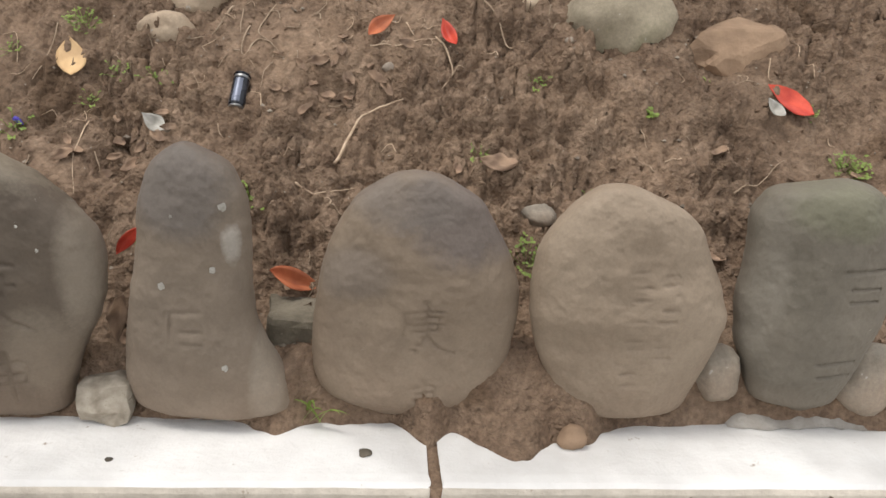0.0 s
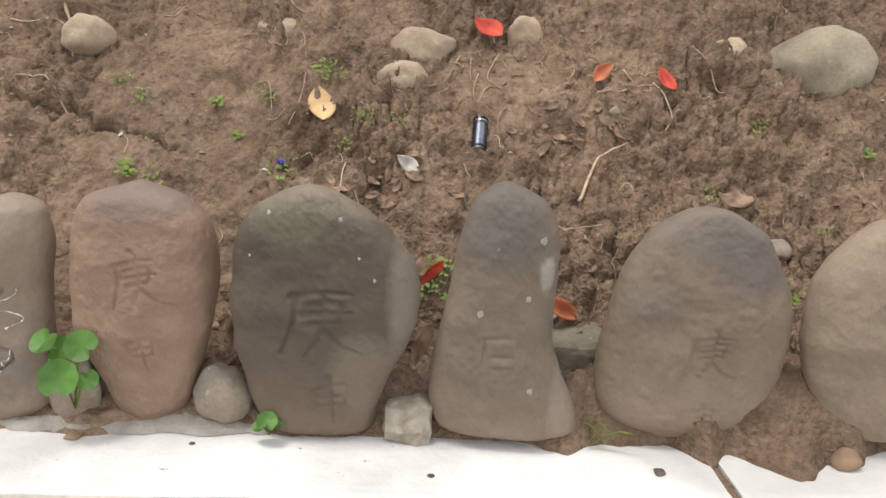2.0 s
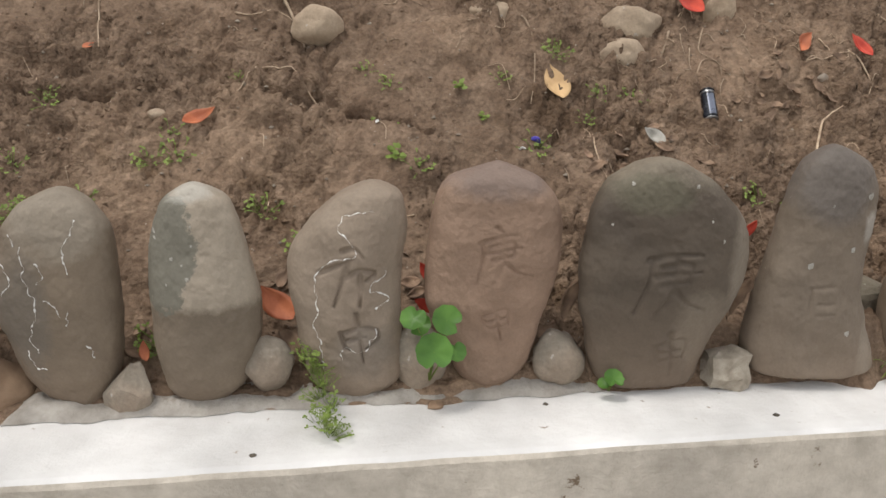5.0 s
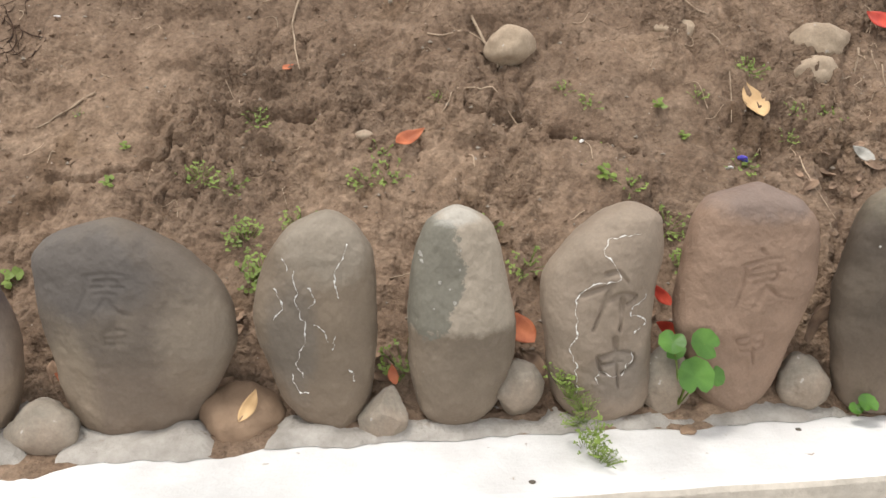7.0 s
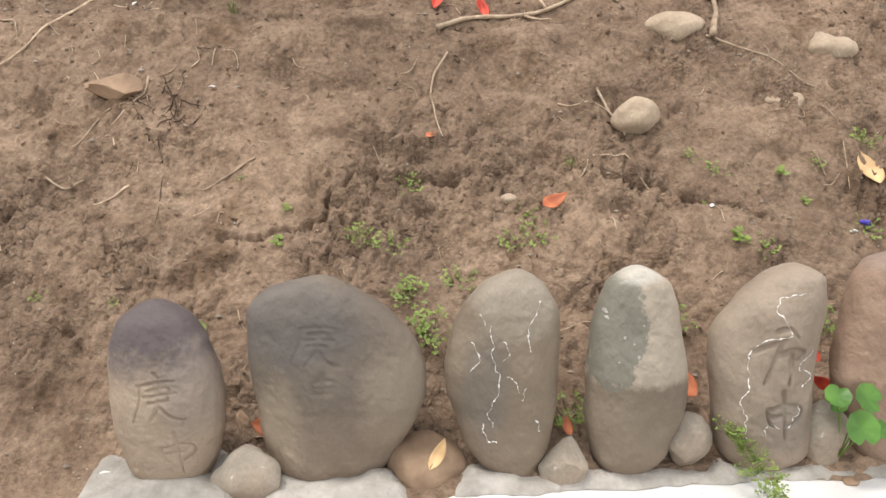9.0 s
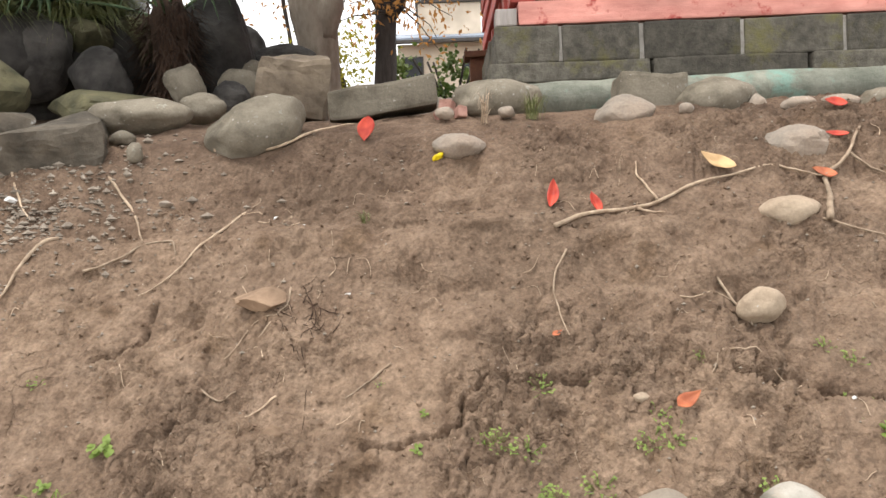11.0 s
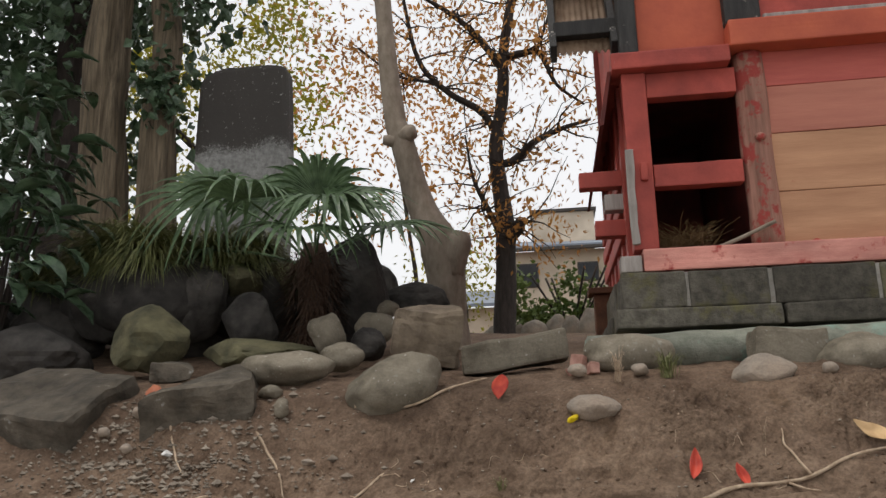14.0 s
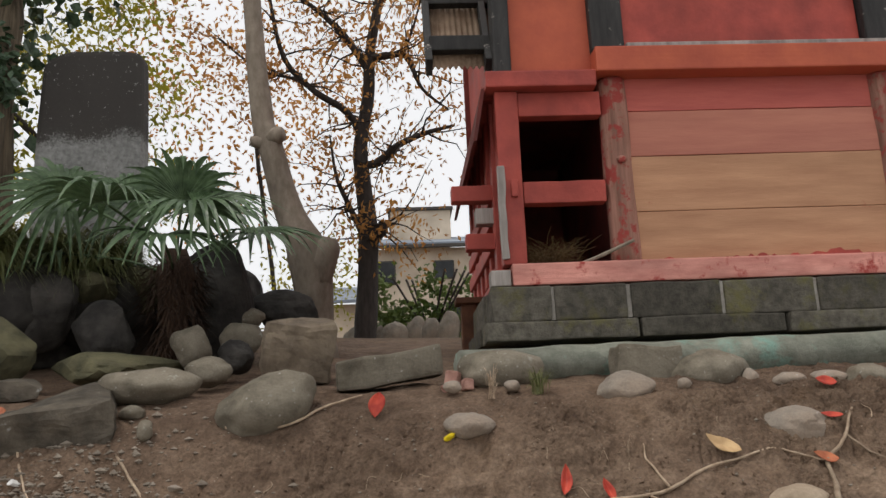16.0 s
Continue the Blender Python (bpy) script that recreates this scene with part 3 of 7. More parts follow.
def ground_sheet():
    xs = np.r_[-400, -150, -60, -30, -18, -12, -9.5, np.arange(-8, -4.6, 0.15), np.arange(-4.6, -3.4, 0.016), np.arange(-3.4, 1.25, 0.005),
               np.arange(1.25, 2.2, 0.05), 2.6, 3.2, 4, 6, 9, 15, 30, 60, 150, 400]
    ys = np.r_[np.arange(0.0, 1.45, 0.0046), np.arange(1.45, 2.6, 0.018), np.arange(2.6, 5, 0.12), np.arange(5, 12, 0.6), 14, 18, 25, 40, 70, 120, 220, 400]
    X, Y = np.meshgrid(xs, ys)
    fe = front_edge(xs)[None, :]
    Y = np.where(Y < 0.35, fe + Y * (0.35 - fe) / 0.35, Y)
    Z = soil_height(X.ravel(), Y.ravel()).reshape(X.shape)
    flat = base_height(X.ravel(), Y.ravel()).reshape(X.shape)
    w = np.clip((Y - 0.26) / 0.12, 0, 1) * np.clip((1.5 - Y) / 0.2, 0, 1)
    rel = Z - flat
    skirt = np.clip((Y - fe) / 0.035, 0, 1)
    Z = flat + rel * (1 - 0.39 * w)
    Yn = Y - 0.48 * rel * w
    Z = np.where(skirt < 1, 0.0025 + np.maximum(Z - 0.0025, 0.004) * skirt, np.maximum(Z, 0.006))
    Z[0, :] = -0.004
    nx, ny = len(xs), len(ys)
    idx = np.arange(nx * ny).reshape(ny, nx)
    quads = np.stack([idx[:-1, :-1], idx[:-1, 1:], idx[1:, 1:], idx[1:, :-1]], -1).reshape(-1, 4)
    me = bpy.data.meshes.new("ground")
    me.vertices.add(nx * ny)
    me.vertices.foreach_set("co", np.stack([X, Yn, Z], -1).ravel())
    me.loops.add(quads.size)
    me.loops.foreach_set("vertex_index", quads.ravel())
    me.polygons.add(len(quads))
    me.polygons.foreach_set("loop_start", np.arange(0, quads.size, 4))
    me.polygons.foreach_set("use_smooth", np.ones(len(quads), bool))
    me.update()
    me.validate()
    me.materials.append(SOIL)
    crumb = me.attributes.new("crumb", "FLOAT", "POINT")
    crumb.data.foreach_set("value", crumbliness(X.ravel(), Y.ravel()).astype(np.float32))
    return tagged(new("ground", me), "bare brown eroded soil bank with cracks and hollows", "ground", kind="structure")


ground_sheet()


def soil(x, y):
    return float(soil_height(x, y)[0])


def box_road():
    bm = box_bm(-400, 400, -400, -0.004, -0.75, -0.6, 0.0)
    return part("road", bm, LANE_BOUNCE)


tagged(box_road(), "unseen lane below the kerb, pale to bounce light", "road", kind="structure")


# ---- the white-painted kerb wall, in two cast lengths with an open joint ----
def kerb_block(x0, x1, parent):
    nx = int((x1 - x0) / 0.02) if abs(x1 - x0) < 8 else 420
    xs = np.linspace(x0, x1, nx)
    prof = [(0.26, -0.62), (0.26, 0.0), (0.13, 0.001), (0.03, 0.001), (0.012, -0.001), (0.004, -0.006), (0.0, -0.014), (0.0, -0.03), (0.001, -0.62)]
    verts, faces = [], []
    for i, x in enumerate(xs):
        j = 0.0
        for y, z in prof:
            chip = 0.002 * noise.noise(Vector((x * 11, y * 30, z * 30))) if z > -0.1 else 0.0
            end = 0.004 * noise.noise(Vector((y * 40, z * 40, x1))) if i in (0, nx - 1) else 0.0
            verts.append((x + end, y + chip + j, z + chip * 0.6))
    m = len(prof)
    for i in range(nx - 1):
        for k in range(m - 1):
            a = i * m + k
            faces.append((a, a + m, a + m + 1, a + 1))
    faces += [tuple(range(m)), tuple((nx - 1) * m + k for k in range(m - 1, -1, -1))]
    ob = made("kerb_block", verts, faces, PAINT, parent, smooth=False)
    ob.data.materials.append(CONCRETE)
    for p in ob.data.polygons:
        if p.index % (m - 1) >= 5:
            p.material_index = 1
    return ob


kerb = root("kerb", 0, 0, 0, "low concrete kerb wall with a white painted top", "kerb", kind="structure")
kerb_block(-30, 0.003, kerb)
kerb_block(0.021, 30, kerb)
jv, jf = [], []
for i in range(40):
    y = 0.27 - i * 0.0068
    w = 0.011 + 0.004 * noise.noise(Vector((y * 60, 2, 0)))
    z = -0.006 + 0.003 * noise.noise(Vector((y * 80, 5, 0)))
    jv += [(0.012 - w, y, z), (0.012, y, z + 0.004), (0.012 + w, y, z)]
    if i:
        b = i * 3
        jf += [(b - 3, b, b + 1, b - 2), (b - 2, b + 1, b + 2, b - 1)]
zl = [(0.001, 0.002, -0.6), (0.012, 0.0015, -0.6), (0.023, 0.002, -0.6)]
b = len(jv)
jv += zl
jf += [(b - 3, b, b + 1, b - 2), (b - 2, b + 1, b + 2, b - 1)]
made("joint_soil", jv, jf, SOIL, kerb, "soil packed in the kerb joint")


def mortar_bed(x0, x1, y0, y1, top, seed):
    """A hand-trowelled strip of mortar with a lumpy edge."""
    xs, vs = np.linspace(x0, x1, max(16, int((x1 - x0) / 0.012))), np.linspace(0, 1, 22)
    X, V = np.meshgrid(xs, vs)
    e0 = y0 + 0.012 * vnoise(np.c_[xs * 16, xs * 0 + seed, xs * 0], 21) + 0.006 * vnoise(np.c_[xs * 60, xs * 0 + seed, xs * 0], 22)
    Y = e0[None, :] + V * (y1 - e0[None, :])
    ends = np.clip(np.minimum(X - x0, x1 - X) / 0.03, 0, 1) ** 0.5
    Z = 0.002 + top * (np.clip(V * 5, 0, 1) ** 0.5) * ends * (0.75 + 0.25 * V)
    Z = Z + 0.010 * vnoise(np.c_[X.ravel() * 22, Y.ravel() * 22, X.ravel() * 0 + seed], 23).reshape(X.shape) * np.clip(V * 4, 0, 1) * ends
    Z = Z + 0.003 * vnoise(np.c_[X.ravel() * 90, Y.ravel() * 90, X.ravel() * 0 + seed], 24).reshape(X.shape) * np.clip(V * 4, 0, 1)
    nx, nv = len(xs), len(vs)
    idx = np.arange(nx * nv).reshape(nv, nx)
    q = np.stack([idx[:-1, :-1], idx[:-1, 1:], idx[1:, 1:], idx[1:, :-1]], -1).reshape(-1, 4)
    ob = made("mortar_bed", np.stack([X, Y, Z], -1).reshape(-1, 3), q, MORTAR)
    return tagged(ob, "pale rough mortar smeared at the foot of the stones", "mortar", "mortar beds", kind="structure")


mortar_bed(-1.78, -0.74, 0.172, 0.30, 0.022, 1)
mortar_bed(-2.42, -2.15, 0.158, 0.34, 0.03, 2)
mortar_bed(-2.11, -1.86, 0.158, 0.33, 0.026, 3)
mortar_bed(0.53, 0.80, 0.165, 0.27, 0.022, 4)


# ---- the inscribed standing stones ----
from mathutils.bvhtree import BVHTree


# brush strokes of the two characters cut into most stones, in a unit square
STROKES = {
    "庚": [[(0.0, 0.52), (0.07, 0.42)], [(-0.32, 0.29), (0.08, 0.35), (0.36, 0.33)], [(-0.28, 0.30), (-0.31, 0.0), (-0.48, -0.42)], [(-0.14, 0.19), (0.23, 0.22), (0.21, -0.03)],
          [(-0.22, 0.08), (0.36, 0.11)], [(-0.15, -0.05), (0.21, -0.02)], [(0.05, 0.33), (0.03, -0.10), (-0.20, -0.46)], [(0.04, -0.12), (0.22, -0.33), (0.48, -0.45)]],
    "庚 free": [[(-0.04, 0.46), (0.12, 0.50), (0.26, 0.36)], [(-0.40, 0.10), (-0.14, 0.22), (0.03, 0.30)], [(0.03, 0.30), (-0.05, 0.0), (-0.20, -0.45)],
               [(0.02, 0.04), (0.20, 0.15), (0.44, 0.09), (0.30, -0.03)], [(0.21, 0.09), (0.22, -0.18), (0.20, -0.46)]],
    "申": [[(-0.34, 0.24), (-0.27, -0.16)], [(-0.34, 0.24), (0.30, 0.29), (0.25, -0.12)], [(-0.28, 0.05), (0.26, 0.08)], [(-0.27, -0.14), (0.24, -0.11)], [(0.0, 0.52), (0.01, 0.0), (-0.01, -0.52)]],
    "申 free": [[(-0.36, 0.16), (-0.30, -0.16), (-0.22, -0.22)], [(-0.34, 0.14), (0.05, 0.22), (0.36, 0.14), (0.38, -0.06), (0.12, -0.24)], [(-0.24, -0.02), (0.14, 0.02)], [(-0.02, 0.55), (0.02, 0.0), (0.05, -0.55)]]}


def carved(X, Z, glyphs):
    """How deep the chisel went at each point of a face, 0 to 1. glyphs: (text, x, z, size, slant, half-width) or ("bar", x, z, width, height)."""
    cut = np.zeros(X.shape)
    for g in glyphs:
        if g[0] == "bar":
            _, x, z, w, h = g
            lines, rad = [[(x - w / 2, z - 0.1 * h), (x + w / 2, z + 0.3 * h)]] if w > h else [[(x, z - h / 2), (x, z + h / 2)]], 0.6 * min(w, h)
        else:
            text, x, z, size, slant = g[:5]
            rad = g[5] if len(g) > 5 else 0.0036
            c, sn = math.cos(radians(slant)), math.sin(radians(slant))
            lines = [[(x + size * (u * c - v * sn), z + size * (u * sn + v * c)) for u, v in st] for st in STROKES[text]]
        for line in lines:
            pts = smooth_path([(a, 0, b_) for a, b_ in line], 6)
            n = len(pts) - 1
            for i in range(n):
                a, b_ = pts[i], pts[i + 1]
                t = np.clip(((X - a.x) * (b_.x - a.x) + (Z - a.z) * (b_.z - a.z)) / max(1e-9, (b_ - a).length_squared), 0, 1)
                r = rad * (1.25 - 0.75 * (i + t) / n)
                dist = np.hypot(X - a.x - t * (b_.x - a.x), Z - a.z - t * (b_.z - a.z))
                cut = np.maximum(cut, np.clip(1.35 - dist / r, 0, 1))
    return cut * cut * (3 - 2 * cut)


def standing_stone(rows, y0, depth, lean, mat, label, glyphs=(), seed=0, flat=2.5, veins=(), deep=0.009, patches=()):
    """A river stone set upright. rows: height, centre and half-width from the top down."""
    z, c, h = (np.array([r[i] for r in rows], float) for i in range(3))
    z, c, h = np.r_[z[0] + 0.006, z, z[-1] - 0.018], np.r_[c[0], c, c[-1]], np.r_[0.0, h, 0.0]
    s = np.r_[0, np.cumsum(np.hypot(np.diff(z), np.diff(h)))]
    u = np.linspace(0, s[-1], 200)
    z, c, h = np.interp(u, s, z), np.interp(u, s, c), np.interp(u, s, h)
    ker = np.hanning(19)
    ker /= ker.sum()

    def soft(a, keep):
        b = np.convolve(np.r_[np.full(9, a[0]), a, np.full(9, a[-1])], ker, "valid")
        if keep:
            w = np.clip(np.minimum(np.arange(len(a)), np.arange(len(a))[::-1]) / 8.0, 0, 1)
            b = b * w + a * (1 - w)
        return b
    z, c, h = soft(z, True), soft(c, False), soft(h, True)
    d = depth * (np.maximum(h, 0) / h.max()) ** 0.62
    th = np.r_[np.linspace(math.pi, 2 * math.pi, 181)[:-1], np.linspace(0, math.pi, 41)[:-1]]
    e = 2.0 / flat
    cx = np.sign(np.cos(th)) * np.abs(np.cos(th)) ** e
    sy = np.sign(np.sin(th)) * np.abs(np.sin(th)) ** e
    X = c[:, None] + h[:, None] * cx[None, :]
    Y = y0 + lean * z[:, None] + d[:, None] * sy[None, :]
    Z = np.repeat(z[:, None], len(th), 1)
    p = np.c_[X.ravel(), Y.ravel(), Z.ravel()]
    low = 0.009 * vnoise(p * 9, seed) + 0.004 * vnoise(p * 24, seed + 3) + 0.0012 * vnoise(p * 90, seed + 5) + 0.0007 * vnoise(p * 220, seed + 6)
    low = low.reshape(X.shape) * np.clip(h / 0.04, 0, 1)[:, None]
    X, Y = X + low * cx[None, :] * 0.6, Y + low * sy[None, :]
    if glyphs:
        front = (np.arange(len(th)) < 180)[None, :]
        Y = Y + deep * carved(X, Z, glyphs) * front * (0.75 + 0.5 * vnoise(np.c_[p[:, 0] * 40, p[:, 2] * 40, p[:, 0] * 0], seed).reshape(X.shape))
    nr, nc = X.shape
    idx = np.arange(nr * nc).reshape(nr, nc)
    nxt = np.roll(idx, -1, 1)
    q = np.stack([idx[:-1], idx[1:], nxt[1:], nxt[:-1]], -1).reshape(-1, 4)
    verts = np.stack([X, Y, Z], -1).reshape(-1, 3)
    st = made("inscribed_stone", verts, q, mat)
    tagged(st, label, "stone", "row of inscribed standing stones")
    if veins or patches:
        face = BVHTree.FromPolygons([tuple(v) for v in verts], [tuple(f) for f in q])
        for line in veins:
            pts = []
            for v in smooth_path([(a, 0, b) for a, b in line], 16):
                w = Vector((v.x + 0.007 * noise.noise(v * 70), -1, v.z + 0.007 * noise.noise(v * 70 + Vector((9, 0, 0)))))
                hit = face.ray_cast(w, Vector((0, 1, 0)))[0]
                if hit:
                    pts.append(hit)
            if len(pts) > 2:
                rad = [0.0002 + 0.0026 * max(0.0, noise.noise(Vector((q_.x * 190, q_.z * 190, 3))) + 0.12) for q_ in pts]
                v2, f2 = tube(pts, rad, 5)
                made("mineral_vein", v2, f2, WHITE_SCRAP, st, "thin white mineral vein")
        for px, pz, pr in patches:
            hits = []
            for ring in (0, 0.5, 1):
                for k in range(18):
                    a = k * 0.349
                    r = ring * pr * (1 + 0.55 * noise.noise(Vector((math.cos(a) * 1.6, math.sin(a) * 1.6, px * 40))))
                    hit = face.ray_cast(Vector((px + 0.8 * r * math.cos(a), -1, pz + r * math.sin(a))), Vector((0, 1, 0)))[0]
                    hits.append(hit + Vector((0, -0.0012 + 0.001 * ring, 0)) if hit else None)
            fs = [(i * 18 + k, i * 18 + (k + 1) % 18, i * 18 + 18 + (k + 1) % 18, i * 18 + 18 + k) for i in (0, 1) for k in range(18)]
            if None not in hits:
                made("lichen_patch", hits, fs, LICHEN, st, "pale grey lichen patch")
    return st


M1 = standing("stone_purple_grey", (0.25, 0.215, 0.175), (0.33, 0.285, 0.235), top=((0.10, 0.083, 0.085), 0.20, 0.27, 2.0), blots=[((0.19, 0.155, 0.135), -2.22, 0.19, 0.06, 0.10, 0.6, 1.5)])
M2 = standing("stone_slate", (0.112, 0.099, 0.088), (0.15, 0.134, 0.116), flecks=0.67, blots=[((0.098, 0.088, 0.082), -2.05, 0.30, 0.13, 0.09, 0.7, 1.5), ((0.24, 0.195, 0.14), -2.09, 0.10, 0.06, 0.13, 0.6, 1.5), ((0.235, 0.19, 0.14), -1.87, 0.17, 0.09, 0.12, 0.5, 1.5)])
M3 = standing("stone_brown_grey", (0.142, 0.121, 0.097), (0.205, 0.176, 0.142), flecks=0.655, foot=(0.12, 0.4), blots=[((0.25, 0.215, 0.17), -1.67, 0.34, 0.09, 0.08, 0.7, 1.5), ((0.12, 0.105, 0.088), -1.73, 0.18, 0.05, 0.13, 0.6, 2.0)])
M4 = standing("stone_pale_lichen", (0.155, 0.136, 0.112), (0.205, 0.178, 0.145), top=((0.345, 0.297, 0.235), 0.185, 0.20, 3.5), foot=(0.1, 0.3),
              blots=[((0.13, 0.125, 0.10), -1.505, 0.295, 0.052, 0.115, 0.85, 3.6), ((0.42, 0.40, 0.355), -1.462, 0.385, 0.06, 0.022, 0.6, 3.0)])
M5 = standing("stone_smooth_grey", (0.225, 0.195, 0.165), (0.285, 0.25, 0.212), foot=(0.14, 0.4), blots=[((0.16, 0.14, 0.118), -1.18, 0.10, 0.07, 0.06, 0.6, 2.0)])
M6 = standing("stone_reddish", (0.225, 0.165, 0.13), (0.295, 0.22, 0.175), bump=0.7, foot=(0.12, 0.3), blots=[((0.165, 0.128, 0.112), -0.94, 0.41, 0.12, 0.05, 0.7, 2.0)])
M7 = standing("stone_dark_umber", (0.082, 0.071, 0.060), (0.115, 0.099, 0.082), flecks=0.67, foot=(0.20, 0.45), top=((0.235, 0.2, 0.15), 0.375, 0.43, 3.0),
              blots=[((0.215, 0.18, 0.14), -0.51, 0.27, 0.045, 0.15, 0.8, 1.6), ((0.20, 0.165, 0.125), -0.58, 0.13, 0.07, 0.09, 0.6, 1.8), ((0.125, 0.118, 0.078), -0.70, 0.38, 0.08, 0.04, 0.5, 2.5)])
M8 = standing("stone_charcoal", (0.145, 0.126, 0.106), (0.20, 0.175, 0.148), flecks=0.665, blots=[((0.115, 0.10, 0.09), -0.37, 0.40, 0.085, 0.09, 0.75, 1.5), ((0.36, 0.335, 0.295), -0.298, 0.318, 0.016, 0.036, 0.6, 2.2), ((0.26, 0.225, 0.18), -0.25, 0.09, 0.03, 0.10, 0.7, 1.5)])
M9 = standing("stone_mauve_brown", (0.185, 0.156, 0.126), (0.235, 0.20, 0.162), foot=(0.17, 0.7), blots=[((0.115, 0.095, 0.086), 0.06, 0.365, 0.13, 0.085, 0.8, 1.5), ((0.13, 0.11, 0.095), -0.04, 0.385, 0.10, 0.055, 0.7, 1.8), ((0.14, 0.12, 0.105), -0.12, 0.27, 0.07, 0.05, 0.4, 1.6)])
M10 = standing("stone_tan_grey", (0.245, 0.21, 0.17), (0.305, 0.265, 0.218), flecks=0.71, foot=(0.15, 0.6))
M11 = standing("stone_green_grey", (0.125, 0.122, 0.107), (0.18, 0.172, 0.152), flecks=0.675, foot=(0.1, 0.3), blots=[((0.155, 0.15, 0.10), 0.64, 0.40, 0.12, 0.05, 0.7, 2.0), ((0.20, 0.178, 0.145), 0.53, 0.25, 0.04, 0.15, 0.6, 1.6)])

standing_stone([(0.331, -2.284, 0.020), (0.305, -2.284, 0.059), (0.266, -2.278, 0.079), (0.216, -2.274, 0.090), (0.165, -2.269, 0.094), (0.113, -2.267, 0.090), (0.060, -2.266, 0.080), (0.027, -2.268, 0.067), (0.004, -2.277, 0.037)], 0.270, 0.060, 0.00, M1,
               "small grey-brown inscribed stone with a purple-black top", [("庚", -2.274, 0.183, 0.088, 4, 0.0022), ("申 free", -2.246, 0.086, 0.07, 4, 0.0024)], 1, deep=0.005)
standing_stone([(0.371, -2.007, 0.026), (0.350, -2.021, 0.083), (0.321, -2.013, 0.116), (0.270, -1.993, 0.143), (0.219, -1.979, 0.153), (0.166, -1.974, 0.149), (0.124, -1.978, 0.138), (0.081, -1.982, 0.124), (0.038, -1.986, 0.108), (-0.016, -1.989, 0.059)], 0.265, 0.060, 0.00, M2,
               "broad slate-grey inscribed stone narrowing to its foot", [("庚", -2.015, 0.270, 0.085, -4, 0.003), ("申", -2.004, 0.191, 0.055, 0, 0.003)], 2, deep=0.0035)
standing_stone([(0.380, -1.668, 0.022), (0.359, -1.676, 0.058), (0.318, -1.679, 0.084), (0.267, -1.686, 0.097), (0.215, -1.691, 0.102), (0.162, -1.689, 0.099), (0.108, -1.684, 0.089), (0.064, -1.680, 0.078), (0.007, -1.670, 0.041)], 0.250, 0.060, 0.00, M3,
               "oval brown-grey stone with fine white scratches", (), 3,
               veins=[[(-1.721, 0.302), (-1.716, 0.243), (-1.706, 0.194), (-1.721, 0.146), (-1.712, 0.117)], [(-1.635, 0.343), (-1.655, 0.293), (-1.653, 0.254)], [(-1.755, 0.27), (-1.74, 0.245), (-1.752, 0.225)], [(-1.70, 0.275), (-1.69, 0.255), (-1.70, 0.24)], [(-1.66, 0.19), (-1.665, 0.165)],
                      [(-1.735, 0.12), (-1.72, 0.095), (-1.705, 0.085)], [(-1.64, 0.13), (-1.625, 0.105)], [(-1.69, 0.21), (-1.675, 0.2), (-1.672, 0.18)], [(-1.74, 0.32), (-1.73, 0.30)]])
standing_stone([(0.388, -1.456, 0.020), (0.367, -1.453, 0.054), (0.329, -1.454, 0.073), (0.289, -1.453, 0.082), (0.239, -1.451, 0.089), (0.188, -1.446, 0.093), (0.136, -1.445, 0.094), (0.083, -1.447, 0.086), (0.039, -1.450, 0.070), (0.003, -1.460, 0.034)], 0.235, 0.060, 0.00, M4,
               "upright rounded stone, pale above with grey lichen", (), 4,
               patches=[(-1.50 + 0.045 * math.sin(i * 2.3), 0.235 + 0.0105 * i, 0.002 + 0.0013 * (i % 3)) for i in range(11)])
standing_stone([(0.387, -1.161, 0.022), (0.371, -1.164, 0.054), (0.332, -1.187, 0.084), (0.292, -1.202, 0.099), (0.251, -1.213, 0.102), (0.209, -1.212, 0.098), (0.167, -1.205, 0.093), (0.123, -1.201, 0.091), (0.079, -1.195, 0.089), (0.034, -1.193, 0.081), (0.000, -1.205, 0.041)], 0.240, 0.060, 0.00, M5,
               "curved grey inscribed stone laced with white veins", [("庚 free", -1.210, 0.235, 0.108, 0, 0.0048), ("申 free", -1.190, 0.127, 0.085, 4, 0.0036)], 5, deep=0.008,
               veins=[[(-1.161, 0.349), (-1.215, 0.342), (-1.219, 0.317), (-1.193, 0.281), (-1.240, 0.261), (-1.265, 0.232), (-1.260, 0.192), (-1.265, 0.158), (-1.255, 0.111), (-1.251, 0.070)],
                      [(-1.141, 0.245), (-1.171, 0.215), (-1.141, 0.199), (-1.161, 0.179)], [(-1.161, 0.147), (-1.177, 0.109), (-1.220, 0.109), (-1.222, 0.090)]])
standing_stone([(0.421, -0.949, 0.023), (0.400, -0.957, 0.081), (0.365, -0.951, 0.106), (0.321, -0.949, 0.117), (0.275, -0.950, 0.119), (0.229, -0.954, 0.118), (0.181, -0.960, 0.111), (0.131, -0.959, 0.097), (0.080, -0.951, 0.078), (0.038, -0.949, 0.066), (0.012, -0.953, 0.041)], 0.235, 0.060, -0.03, M6,
               "reddish-brown rough inscribed stone tapering downwards", [("庚", -0.948, 0.271, 0.10, 10, 0.0034), ("申", -0.949, 0.147, 0.07, 14, 0.0032)], 6, deep=0.0048)
